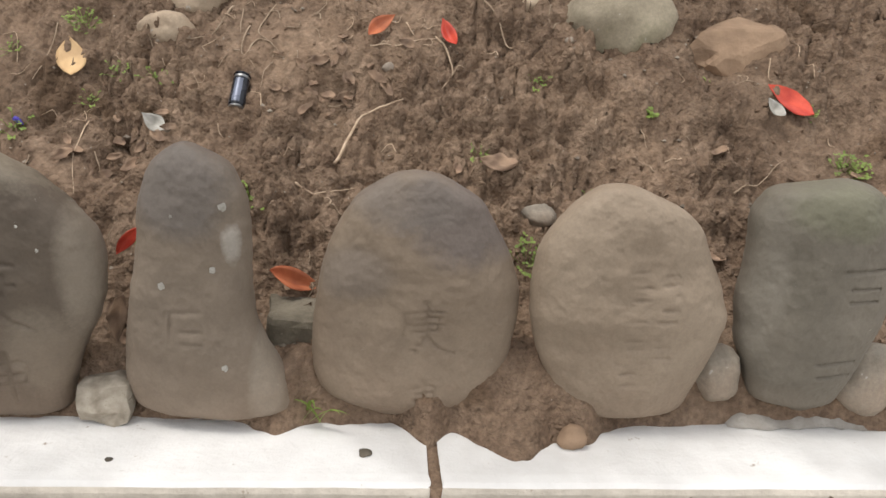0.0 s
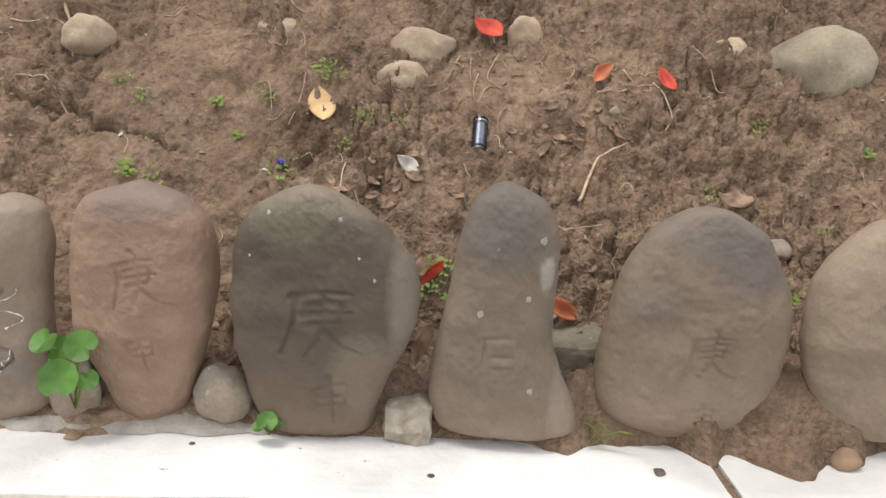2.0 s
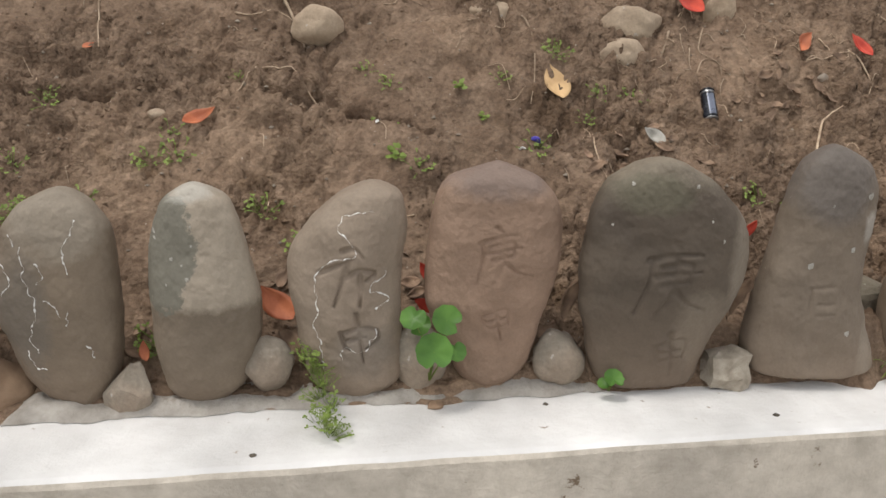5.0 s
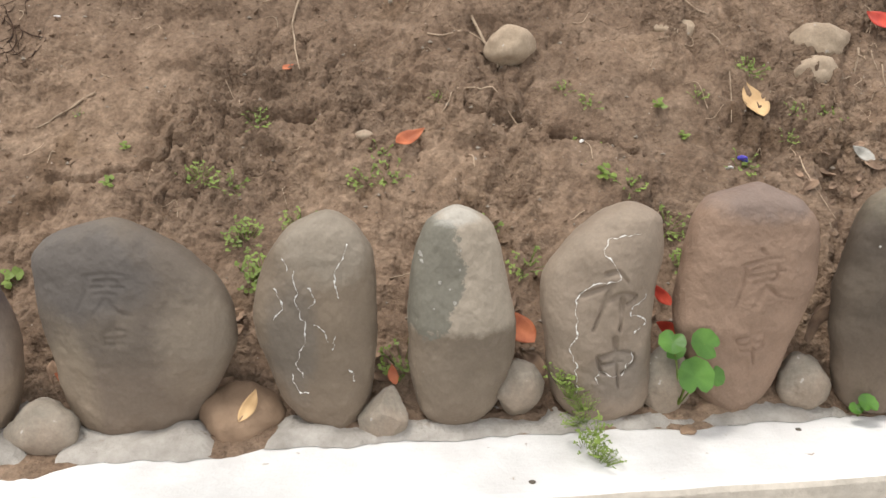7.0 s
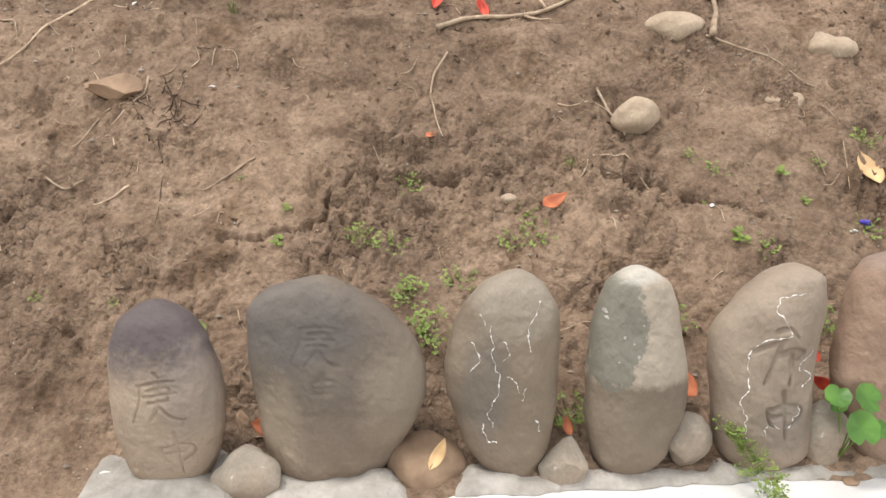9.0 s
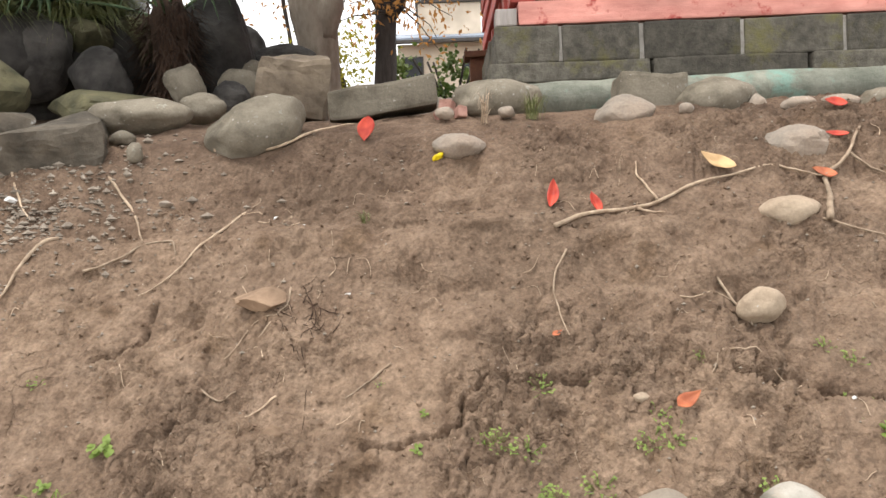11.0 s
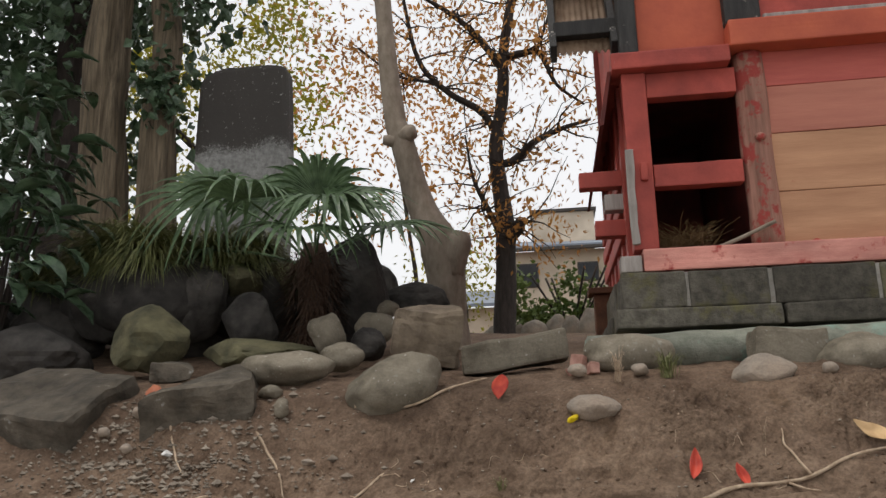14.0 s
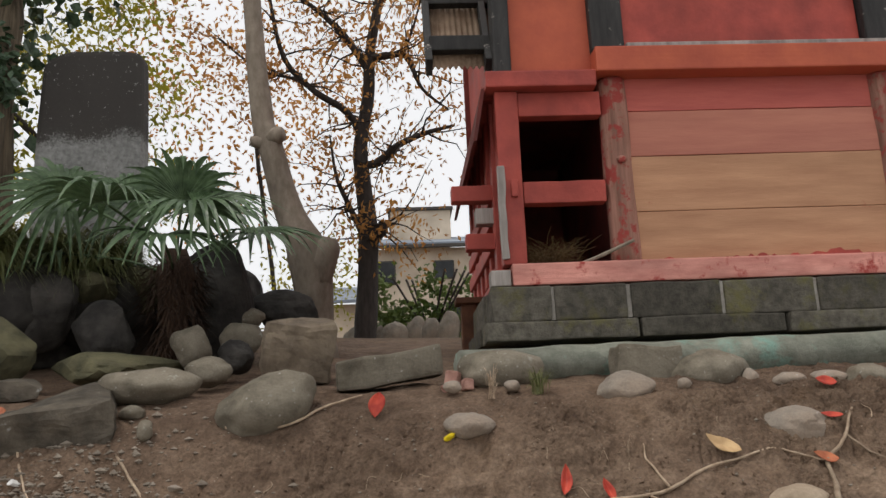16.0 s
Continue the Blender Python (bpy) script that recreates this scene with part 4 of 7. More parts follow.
standing_stone([(0.433, -0.675, 0.029), (0.399, -0.675, 0.090), (0.356, -0.666, 0.128), (0.310, -0.655, 0.148), (0.264, -0.650, 0.156), (0.216, -0.649, 0.155), (0.167, -0.656, 0.142), (0.117, -0.666, 0.121), (0.064, -0.668, 0.107), (0.015, -0.658, 0.093)], 0.200, 0.060, -0.05, M7,
               "large dark umber inscribed stone with a lighter mossy rim", [("庚", -0.654, 0.230, 0.135, 2, 0.0052), ("申", -0.636, 0.085, 0.085, 6, 0.0045)], 7, patches=[(-0.735, 0.40, 0.0035), (-0.625, 0.395, 0.004), (-0.595, 0.335, 0.0025), (-0.57, 0.30, 0.003), (-0.765, 0.33, 0.0025)], deep=0.0055)
standing_stone([(0.455, -0.367, 0.020), (0.430, -0.359, 0.055), (0.384, -0.355, 0.072), (0.336, -0.358, 0.081), (0.287, -0.361, 0.087), (0.237, -0.366, 0.090), (0.186, -0.371, 0.096), (0.133, -0.364, 0.109), (0.079, -0.349, 0.124), (0.028, -0.332, 0.126)], 0.195, 0.060, -0.06, M8,
               "tall narrow charcoal stone, chipped along its flared foot", [("bar", -0.370, 0.208, 0.05, 0.006), ("bar", -0.390, 0.182, 0.006, 0.05), ("bar", -0.360, 0.177, 0.03, 0.006), ("bar", -0.357, 0.157, 0.03, 0.006)], 8, patches=[(-0.308, 0.375, 0.007), (-0.325, 0.278, 0.006), (-0.38, 0.36, 0.003), (-0.40, 0.25, 0.006), (-0.31, 0.12, 0.006)], deep=0.003)
standing_stone([(0.422, -0.027, 0.039), (0.385, -0.021, 0.097), (0.339, -0.020, 0.126), (0.292, -0.016, 0.147), (0.243, -0.013, 0.161), (0.193, -0.015, 0.165), (0.141, -0.020, 0.164), (0.088, -0.025, 0.159), (0.045, -0.020, 0.139), (0.017, -0.019, 0.072)], 0.210, 0.060, -0.05, M9,
               "domed mauve-brown inscribed stone with a dusty foot", [("庚", -0.007, 0.182, 0.10, 3, 0.0026), ("申", -0.002, 0.063, 0.055, 6, 0.0024)], 9, deep=0.0058)
standing_stone([(0.418, 0.286, 0.031), (0.384, 0.303, 0.092), (0.356, 0.310, 0.118), (0.309, 0.308, 0.140), (0.260, 0.318, 0.157), (0.210, 0.326, 0.166), (0.158, 0.329, 0.157), (0.104, 0.335, 0.138), (0.060, 0.334, 0.122), (0.033, 0.338, 0.105)], 0.195, 0.060, -0.05, M10,
               "rounded tan-grey stone with two worn columns of letters",
               [("bar", x + dx, z, w, 0.004) for x, zs in ((0.325, (0.295, 0.27, 0.25, 0.215, 0.18, 0.165, 0.12, 0.1)), (0.372, (0.29, 0.275, 0.235, 0.215, 0.17, 0.15)))
                for k, z in enumerate(zs) for dx, w in ((0.002 * (k % 3), 0.022 + 0.004 * (k % 2)),)], 10, deep=0.004)
standing_stone([(0.439, 0.653, 0.032), (0.423, 0.622, 0.091), (0.385, 0.625, 0.118), (0.317, 0.638, 0.122), (0.267, 0.639, 0.127), (0.215, 0.640, 0.127), (0.162, 0.640, 0.116), (0.108, 0.645, 0.100), (0.051, 0.647, 0.080), (0.039, 0.663, 0.042)], 0.200, 0.060, -0.04, M11,
               "dark green-grey stone with a mossy flat top", [("bar", 0.694, 0.307, 0.085, 0.006), ("bar", 0.695, 0.277, 0.05, 0.005), ("bar", 0.696, 0.254, 0.05, 0.005), ("bar", 0.681, 0.140, 0.07, 0.006), ("bar", 0.684, 0.114, 0.06, 0.005)], 11, deep=0.008)


# ---- loose stones ----
def rock_mesh(name, w, d, h, mat, seed, angular=0.0, subdiv=4):
    bm = bmesh.new()
    bmesh.ops.create_icosphere(bm, subdivisions=subdiv, radius=1.0)
    rng = random.Random(seed)
    subdiv += 1 if angular > 0.4 and subdiv == 4 else 0
    cuts = [(Vector((rng.uniform(-1, 1), rng.uniform(-1, 1), rng.uniform(-1, 1))).normalized(), rng.uniform(0.62, 0.9)) for _ in range(11)]
    turn = Euler((rng.uniform(-0.35, 0.35), rng.uniform(-0.35, 0.35), rng.uniform(-0.7, 0.7))).to_matrix()
    back = turn.transposed()
    off = Vector((seed * 5.3, seed * 1.7, 0))
    for v in bm.verts:
        p = v.co.copy()
        if angular > 0.7:
            p = turn @ p
            p = p / (abs(p.x) ** 5 + abs(p.y) ** 5 + abs(p.z) ** 5) ** 0.2
            p = back @ p * 0.9
        q = p * (1 + 0.24 * noise.noise(p * 1.2 + off) + (0.05 + 0.07 * angular) * noise.noise(p * 3.2 + off) + (0.02 + 0.035 * angular) * noise.noise(p * 8 + off) + (0.006 + 0.02 * angular) * noise.noise(p * 21 + off))
        if angular:
            for nrm, lim in cuts:
                over = q.dot(nrm) - lim
                if over > 0:
                    q -= nrm * over * angular
        v.co = Vector((q.x * w / 2, q.y * d / 2, q.z * h / 2))
    me = bpy.data.meshes.new(name)
    bm.to_mesh(me)
    bm.free()
    me.materials.append(mat)
    me.polygons.foreach_set("use_smooth", [angular <= 0.4 or subdiv < 4] * len(me.polygons))
    return me


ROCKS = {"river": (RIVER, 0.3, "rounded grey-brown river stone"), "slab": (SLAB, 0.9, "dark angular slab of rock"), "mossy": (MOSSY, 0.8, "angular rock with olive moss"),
         "dark": (DARKROCK, 0.5, "lava boulder coloured near black to carry the mound shade"), "brown": (BROWNROCK, 0.85, "rough rusty-brown broken rock"), "pale": (PALEROCK, 0.5, "pale smooth flat stone"),
         "peb": (PALEROCK, 0.4, "small pale pebble on the soil"), "boulder": (BOULDER, 0.15, "greenish boulder half sunk in the bank"), "tan": (BROWNROCK, 0.95, "flat broken piece of tan stone"),
         "gap": (GAPROCK, 0.25, "grey cobble wedged between the standing stones"), "sq": (PALEROCK, 0.95, "squared pale cobble wedged between standing stones"),
         "pt": (GAPROCK, 0.95, "pointed grey cobble wedged between standing stones"), "bg": (BROWNROCK, 0.3, "brown cobble wedged between standing stones")}
RC = [0]


def rock(kind, x, y, z, w, h, d=None, tilt=0.0, turn=0.0, group="loose stones on the bank", seed=None):
    RC[0] += 1
    mat, ang, label = ROCKS[kind]
    d = d or (w * 0.8 if h < w else h * 0.8)
    name = "pebble" if kind == "peb" else ("cobble" if kind in ("gap", "sq", "pt", "bg") else "rock")
    ob = new(name, rock_mesh(name, w * 1.06, d, h * 1.1, mat, seed or RC[0] * 7 + 1, ang, 3 if w < 0.06 else 4))
    sunk = 0.40 * h if group == "loose stones on the bank" else 0.0
    ob.matrix_world = pose(x, y + 0.5 * sunk, z - 0.6 * sunk, 25 if sunk else 0, tilt, turn)
    return tagged(ob, label, "stone", group)


TOP = "rocks along the crest"
rock("river", -2.632, 1.50, 1.187, 0.33, 0.20, 0.24, -14, 5, TOP).data.materials[0] = CRESTROCK
for a in [("river", -3.095, 1.72, 1.281, 0.34, 0.125), ("mossy", -3.805, 2.00, 1.455, 0.33, 0.28),
          ("river", -3.048, 2.10, 1.459, 0.15, 0.17), ("river", -2.941, 1.95, 1.344, 0.185, 0.11), ("river", -2.927, 2.50, 1.529, 0.19, 0.15), ("river", -2.965, 2.90, 1.681, 0.15, 0.09),
          ("slab", -3.610, 1.80, 1.292, 0.21, 0.09), ("mossy", -3.402, 2.10, 1.376, 0.46, 0.13),
          ("river", -3.177, 1.55, 1.196, 0.06, 0.05), ("river", -3.093, 1.55, 1.191, 0.09, 0.05), ("river", -3.018, 1.45, 1.131, 0.05, 0.07),
          ("river", -1.827, 1.72, 1.291, 0.31, 0.14), ("river", -1.074, 1.62, 1.248, 0.27, 0.16), ("pale", -1.421, 1.50, 1.193, 0.19, 0.12),
          ("pale", -1.976, 1.38, 1.096, 0.17, 0.09), ("pale", -0.947, 1.30, 1.050, 0.2, 0.13), ("river", -0.572, 1.50, 1.198, 0.18, 0.10),
          ("peb", -3.626, 1.39, 1.064, 0.045, 0.033), ("peb", -3.518, 1.35, 1.009, 0.04, 0.03), ("peb", -3.543, 1.47, 1.132, 0.06, 0.04), ("peb", -0.847, 1.50, 1.208, 0.12, 0.05),
          ("peb", -0.704, 1.50, 1.208, 0.13, 0.055), ("peb", -1.215, 1.50, 1.208, 0.05, 0.04), ("peb", -1.803, 1.55, 1.227, 0.06, 0.04), ("peb", -2.010, 1.55, 1.232, 0.06, 0.04), ("peb", -0.960, 1.55, 1.222, 0.06, 0.06)]:
    ob = rock(*a, group=TOP)
    if a[0] == "river":
        ob.data.materials[0] = CRESTROCK
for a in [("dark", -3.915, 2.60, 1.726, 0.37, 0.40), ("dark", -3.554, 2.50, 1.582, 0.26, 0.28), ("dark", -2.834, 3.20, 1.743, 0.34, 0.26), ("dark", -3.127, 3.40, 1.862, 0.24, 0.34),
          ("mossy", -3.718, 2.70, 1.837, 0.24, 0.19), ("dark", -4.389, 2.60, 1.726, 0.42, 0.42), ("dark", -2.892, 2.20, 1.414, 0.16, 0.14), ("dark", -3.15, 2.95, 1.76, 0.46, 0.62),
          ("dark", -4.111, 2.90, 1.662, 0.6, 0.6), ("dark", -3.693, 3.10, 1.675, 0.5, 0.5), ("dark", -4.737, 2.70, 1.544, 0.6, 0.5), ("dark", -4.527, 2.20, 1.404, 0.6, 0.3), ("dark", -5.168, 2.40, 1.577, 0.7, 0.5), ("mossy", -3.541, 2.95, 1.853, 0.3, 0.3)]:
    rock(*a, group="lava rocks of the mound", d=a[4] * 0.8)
wb = box_bm(-0.19, 0.19, -0.09, 0.09, -0.055, 0.055, 0.012, 0.012, 4, 3)
wedge = part("rock", wb, CRESTROCK)
wedge.matrix_world = pose(-2.231, 1.76, 1.315, 0, -7, 4)
tagged(wedge, "long grey-brown split stone block lying on the crest", "stone", TOP)
for x, y, z, w, d, h, rx, ry, rz, mt, words, k in ((-3.34, 1.53, 1.150, 0.40, 0.27, 0.17, 14, -13, 12, SLAB, "dark flat-topped slab of split rock on the crest", 11),
                                                (-3.95, 1.56, 1.15, 0.56, 0.40, 0.18, 26, 6, -14, SLAB, "large dark sloping slab of rock on the crest", 12),
                                                (-2.60, 2.02, 1.42, 0.27, 0.24, 0.25, 4, 3, 8, CRATE, "squarish rough brown rock at the tree's foot", 13)):
    wb = box_bm(-w / 2, w / 2, -d / 2, d / 2, -h / 2, h / 2, 0.03, 0.0, k, 6)
    for q in wb.verts:
        q.co += 0.035 * Vector(noise.noise_vector(q.co * 5.0 + Vector((k, 0, 0)))) + 0.010 * Vector(noise.noise_vector(q.co * 19.0 + Vector((k, 0, 0))))
    wedge = part("rock", wb, mt)
    wedge.matrix_world = pose(x, y, z, rx, ry, rz)
    tagged(wedge, words, "stone", TOP)
wb = box_bm(-0.12, 0.12, -0.08, 0.08, -0.075, 0.075, 0.014, 0.014, 7, 3)
wedge = part("rock", wb, CRESTROCK)
wedge.matrix_world = pose(-1.281, 1.70, 1.279, 0, 3, -4)
tagged(wedge, "squared green-grey stone block on the crest", "stone", TOP)
for a in [("river", -0.536, 0.76, 0.587, 0.115, 0.08), ("boulder", 0.448, 0.76, 0.675, 0.26, 0.19), ("brown", 0.672, 0.71, 0.633, 0.21, 0.15), ("pale", 0.990, 0.83, 0.711, 0.17, 0.07),
          ("river", -0.497, 0.83, 0.660, 0.15, 0.10), ("river", -0.246, 0.85, 0.697, 0.085, 0.11), ("river", 0.233, 0.82, 0.682, 0.095, 0.075), ("river", -1.249, 0.83, 0.647, 0.115, 0.095),
          ("river", -0.816, 0.91, 0.681, 0.125, 0.065), ("river", -0.728, 0.92, 0.695, 0.05, 0.04), ("river", -0.663, 0.99, 0.824, 0.15, 0.09), ("river", -1.597, 0.69, 0.449, 0.037, 0.025),
          ("river", -1.069, 1.06, 0.879, 0.16, 0.09), ("tan", -2.521, 0.96, 0.694, 0.13, 0.05), ("tan", -2.451, 0.70, 0.397, 0.055, 0.035), ("peb", 0.313, 0.72, 0.605, 0.022, 0.018),
          ("peb", -0.069, 0.67, 0.534, 0.03, 0.025), ("peb", 0.714, 0.62, 0.537, 0.02, 0.015)]:
    rock(*a, d=a[4] * 0.75)
FOOT = "cobbles between the standing stones"
for a in [("gap", 0.504, 0.20, 0.090, 0.085, 0.105), ("gap", 0.783, 0.20, 0.080, 0.11, 0.13),
          ("bg", 0.238, 0.11, 0.015, 0.046, 0.042), ("gap", 0.220, 0.43, 0.294, 0.06, 0.045), ("gap", -2.132, 0.22, 0.029, 0.106, 0.11), ("bg", -1.822, 0.26, 0.021, 0.142, 0.11),
          ("pt", -1.583, 0.21, 0.026, 0.085, 0.115), ("gap", -1.344, 0.22, 0.070, 0.083, 0.095), ("gap", -1.080, 0.22, 0.065, 0.088, 0.13), ("gap", -0.823, 0.21, 0.060, 0.09, 0.10)]:
    rock(*a, group=FOOT, d=a[4] * 0.8)
bb = box_bm(-0.065, 0.065, -0.05, 0.05, -0.085, 0.085, 0.014, 0.0, 6, 4)
for q in bb.verts:
    q.co += 0.012 * Vector(noise.noise_vector(q.co * 14.0)) + 0.003 * Vector(noise.noise_vector(q.co * 60.0))
bk = part("cobble", bb, CRESTROCK)
bk.matrix_world = pose(-0.205, 0.30, 0.075, 8, 4, 10)
tagged(bk, "squared olive-grey block standing behind two stones", "stone", FOOT)
sb = box_bm(-0.042, 0.042, -0.035, 0.035, -0.037, 0.037, 0.026, 0.0, 4, 4)
for q in sb.verts:
    q.co += 0.014 * Vector(noise.noise_vector(q.co * 26.0)) + 0.004 * Vector(noise.noise_vector(q.co * 90.0))
sq = part("cobble", sb, SQUARED)
sq.matrix_world = pose(-0.508, 0.185, 0.036, 0, 3, 5)
tagged(sq, "rough squared pale cobble wedged between standing stones", "stone", FOOT)

# grit scattered over the bank, too many to count
gv, gf = [], []
rng = np.random.default_rng(5)
for i in range(3300):
    if i < 1700:
        x, y = rng.uniform(-3.4, 1.1), rng.uniform(0.24, 1.5)
    else:
        x, y = rng.normal(-3.4, 0.28), rng.normal(1.33, 0.12)
    s = 0.0022 + 0.0045 * rng.random() ** 4 + (0.004 * rng.random() if i >= 1700 else 0) + (0.010 * rng.random() ** 2 if i >= 2600 else 0)
    z = float(base_height(x, y)) + 0.0
    gv.append((x, y, s))
GX = np.array(gv)
GZ = soil_height(GX[:, 0], GX[:, 1])
verts, faces = [], []
octa = np.array([(1, 0, 0), (-1, 0, 0), (0, 1, 0), (0, -1, 0), (0, 0, 1), (0, 0, -1)], float)
of = [(0, 2, 4), (2, 1, 4), (1, 3, 4), (3, 0, 4), (2, 0, 5), (1, 2, 5), (3, 1, 5), (0, 3, 5)]
for (x, y, s), z in zip(GX, GZ):
    k = len(verts)
    w = octa * s * rng.uniform(0.6, 1.3, (6, 1)) * np.array([1.2, 1.0, 0.8])
    verts += [(x + p[0], y + p[1], z + s * 0.3 + p[2]) for p in w]
    faces += [tuple(k + i for i in f) for f in of]
GRIT = surf("mixed_grit", (0.13, 0.10, 0.075), (0.32, 0.275, 0.22), 30, 9, 0.9, 0.0)
tagged(made("grit", verts, faces, GRIT, smooth=False), "pale grit and crumbs scattered over the soil", "gravel", kind="stuff")

cv, cf = [], []
CX = np.c_[rng.uniform(-3.5, 1.15, 6500), rng.uniform(0.22, 1.42, 6500)]
keep = vnoise(np.c_[CX[:, 0] * 3.2, CX[:, 1] * 4.0, CX[:, 0] * 0], 31) + 0.35 * vnoise(np.c_[CX[:, 0] * 11, CX[:, 1] * 12, CX[:, 0] * 0], 32) + 0.3 * rng.random(len(CX)) > -0.12
CX = CX[keep]
for (x, y), z in zip(CX, soil_height(CX[:, 0], CX[:, 1])):
    k = len(cv)
    s = 0.002 + 0.0068 * rng.random() ** 2.5
    w = octa * s * rng.uniform(0.55, 1.35, (6, 1)) * np.array([1.25, 1.0, 0.75]) @ np.linalg.qr(rng.normal(size=(3, 3)))[0]
    cv += [(x + p[0], y + p[1] - 0.001, z + p[2]) for p in w]
    cf += [tuple(k + i for i in f) for f in of]
tagged(made("soil_crumbs", cv, cf, SOIL, smooth=False), "loose brown crumbs of crumbled soil", "soil", kind="stuff")


# ---- fallen leaves, twigs and litter ----
def leaf_mesh(name, length, width, curl, fold, mat, seed=0):
    nl, nw = 12, 6
    verts, faces = [], []
    for side in (0, 1):
        for i in range(nl + 1):
            t = i / nl
            w = width / 2 * (math.sin(math.pi * min(1, t * 1.02) ** 0.85) ** 0.8 if 0 < t < 1 else 0.02)
            for j in range(nw + 1):
                u = j / nw * 2 - 1
                x, y = u * w, (t - 0.5) * length
                z = curl * length * (2 * t - 1) ** 2 + fold * abs(u) * w + (0.14 if mat is DRY_LEAF else 0.035) * length * noise.noise(Vector((u * 2.5, t * 4, seed))) - side * 0.0008
                verts.append((x + 0.06 * length * math.sin(t * 3 + seed), y, z))
    m = nw + 1
    lay = (nl + 1) * m
    for i in range(nl):
        for j in range(nw):
            a = i * m + j
            faces.append((a, a + 1, a + m + 1, a + m))
            faces.append((lay + a, lay + a + m, lay + a + m + 1, lay + a + 1))
    for i in range(nl):
        a = i * m
        faces += [(a, a + m, lay + a + m, lay + a), (a + nw + m, a + nw, lay + a + nw, lay + a + nw + m)]
    return mesh_data(name, verts, faces, mat)


SLOPE = 38.0
LC = [0]


def leaf(x, y, length, mat, label, turn=0.0, tilt=0.0, roll=0.0, lift=0.008, width=0.45, curl=0.12, fold=0.3, category="leaf"):
    LC[0] += 1
    ob = new("fallen_leaf", leaf_mesh("fallen_leaf", length, length * width, curl, fold, mat, LC[0] * 1.3))
    slope = SLOPE if y < 1.5 else 5
    ob.matrix_world = pose(x, y, soil(x, y) + lift, slope + tilt, roll, 0) @ pose(0, 0, 0, 0, 0, turn)
    return tagged(ob, label, category, "fallen leaves")


leaf(-0.712, 0.708, 0.095, YELLOW_LEAF, "dry yellow oval leaf lying on the bank", 5, 10, 0, 0.012, 0.62, 0.05, 0.1)
leaf(-0.089, 0.744, 0.085, ORANGE_LEAF, "curled orange leaf on the soil", -30, 10, 20, 0.014, 0.4, 0.15, 0.8)
leaf(0.058, 0.732, 0.075, RED_LEAF, "curled red leaf on the soil", 12, 10, -20, 0.014, 0.4, 0.15, 0.8)
leaf(0.757, 0.599, 0.11, RED_LEAF, "broad scarlet leaf on the soil", 55, 5, 0, 0.012, 0.5, 0.08, 0.2)
leaf(-0.228, 0.329, 0.10, ORANGE_LEAF, "folded orange leaf beside a standing stone", -68, 0, 40, 0.03, 0.4, 0.1, 0.9)
leaf(-0.342, 0.845, 0.075, RED_LEAF, "scarlet leaf caught under a stone", 60, 15, 10, 0.02, 0.7, 0.1, 0.3)
leaf(-1.500, 0.655, 0.075, ORANGE_LEAF, "crumpled rust-red leaf on the soil", -60, 0, 0, 0.012, 0.5, 0.25, 0.6)
leaf(-1.760, 0.851, 0.03, ORANGE_LEAF, "tiny orange leaf scrap on the soil", -50, 0, 0, 0.006, 0.6)
leaf(-2.267, 1.460, 0.085, RED_LEAF, "upright scarlet leaf on the crest", 175, 40, 0, 0.03, 0.65, 0.05, 0.15)
leaf(-1.716, 1.182, 0.10, RED_LEAF, "curled red leaf on the bank", -14, 20, 0, 0.02, 0.35, 0.1, 0.9)
leaf(-1.591, 1.169, 0.075, RED_LEAF, "folded crimson leaf on the bank", 6, 20, 0, 0.02, 0.4, 0.1, 0.9)
leaf(-1.210, 1.234, 0.11, YELLOW_LEAF, "pale tan leaf resting on a root", 50, 10, 0, 0.03, 0.5, 0.08, 0.25)
leaf(-0.920, 1.186, 0.07, ORANGE_LEAF, "small orange leaf on a root", 70, 5, 0, 0.03, 0.6)
leaf(-0.780, 1.386, 0.07, RED_LEAF, "red leaf among crest pebbles", 80, 20, 0, 0.03, 0.5)
leaf(-0.831, 1.285, 0.07, RED_LEAF, "narrow red leaf on the bank", 75, 0, 0, 0.015, 0.4)
leaf(-1.334, 0.31, 0.085, ORANGE_LEAF, "rust-orange leaf behind the standing stones", 35, 20, 0, 0.07, 0.6)
leaf(-1.561, 0.259, 0.037, ORANGE_LEAF, "dry orange leaf between two stones", 10, 30, 0, 0.05, 0.5)
leaf(-1.313, 0.263, 0.053, DRY_LEAF, "brown curled leaf between two stones", 50, 30, 0, 0.05, 0.7)
leaf(-1.808, 0.221, 0.06, YELLOW_LEAF, "yellow leaf tucked between two stones", -25, 30, 0, 0.05, 0.4)
leaf(-2.107, 0.297, 0.06, ORANGE_LEAF, "rust leaf between two stones", 70, 20, 0, 0.03, 0.7)
leaf(-1.052, 0.336, 0.050, RED_LEAF, "red leaf behind the standing stones", 30, 30, 0, 0.06, 0.5)
leaf(-1.062, 0.273, 0.050, RED_LEAF, "red leaf between two stones", 70, 30, 0, 0.07, 0.5)
leaf(-0.476, 0.235, 0.06, RED_LEAF, "dark red leaf between two stones", 150, 60, 0, 0.2, 0.35, 0.1, 0.8)
leaf(-0.485, 0.213, 0.10, DRY_LEAF, "dry brown leaf between two stones", 170, 70, 0, 0.1, 0.3, 0.1, 0.8)
leaf(-0.803, 0.233, 0.09, DRY_LEAF, "dry brown leaf between two stones", 160, 65, 0, 0.12, 0.35, 0.1, 0.8)
leaf(0.140, 0.474, 0.075, DRY_LEAF, "curled brown leaf behind a stone", 80, 5, 0, 0.012, 0.5)
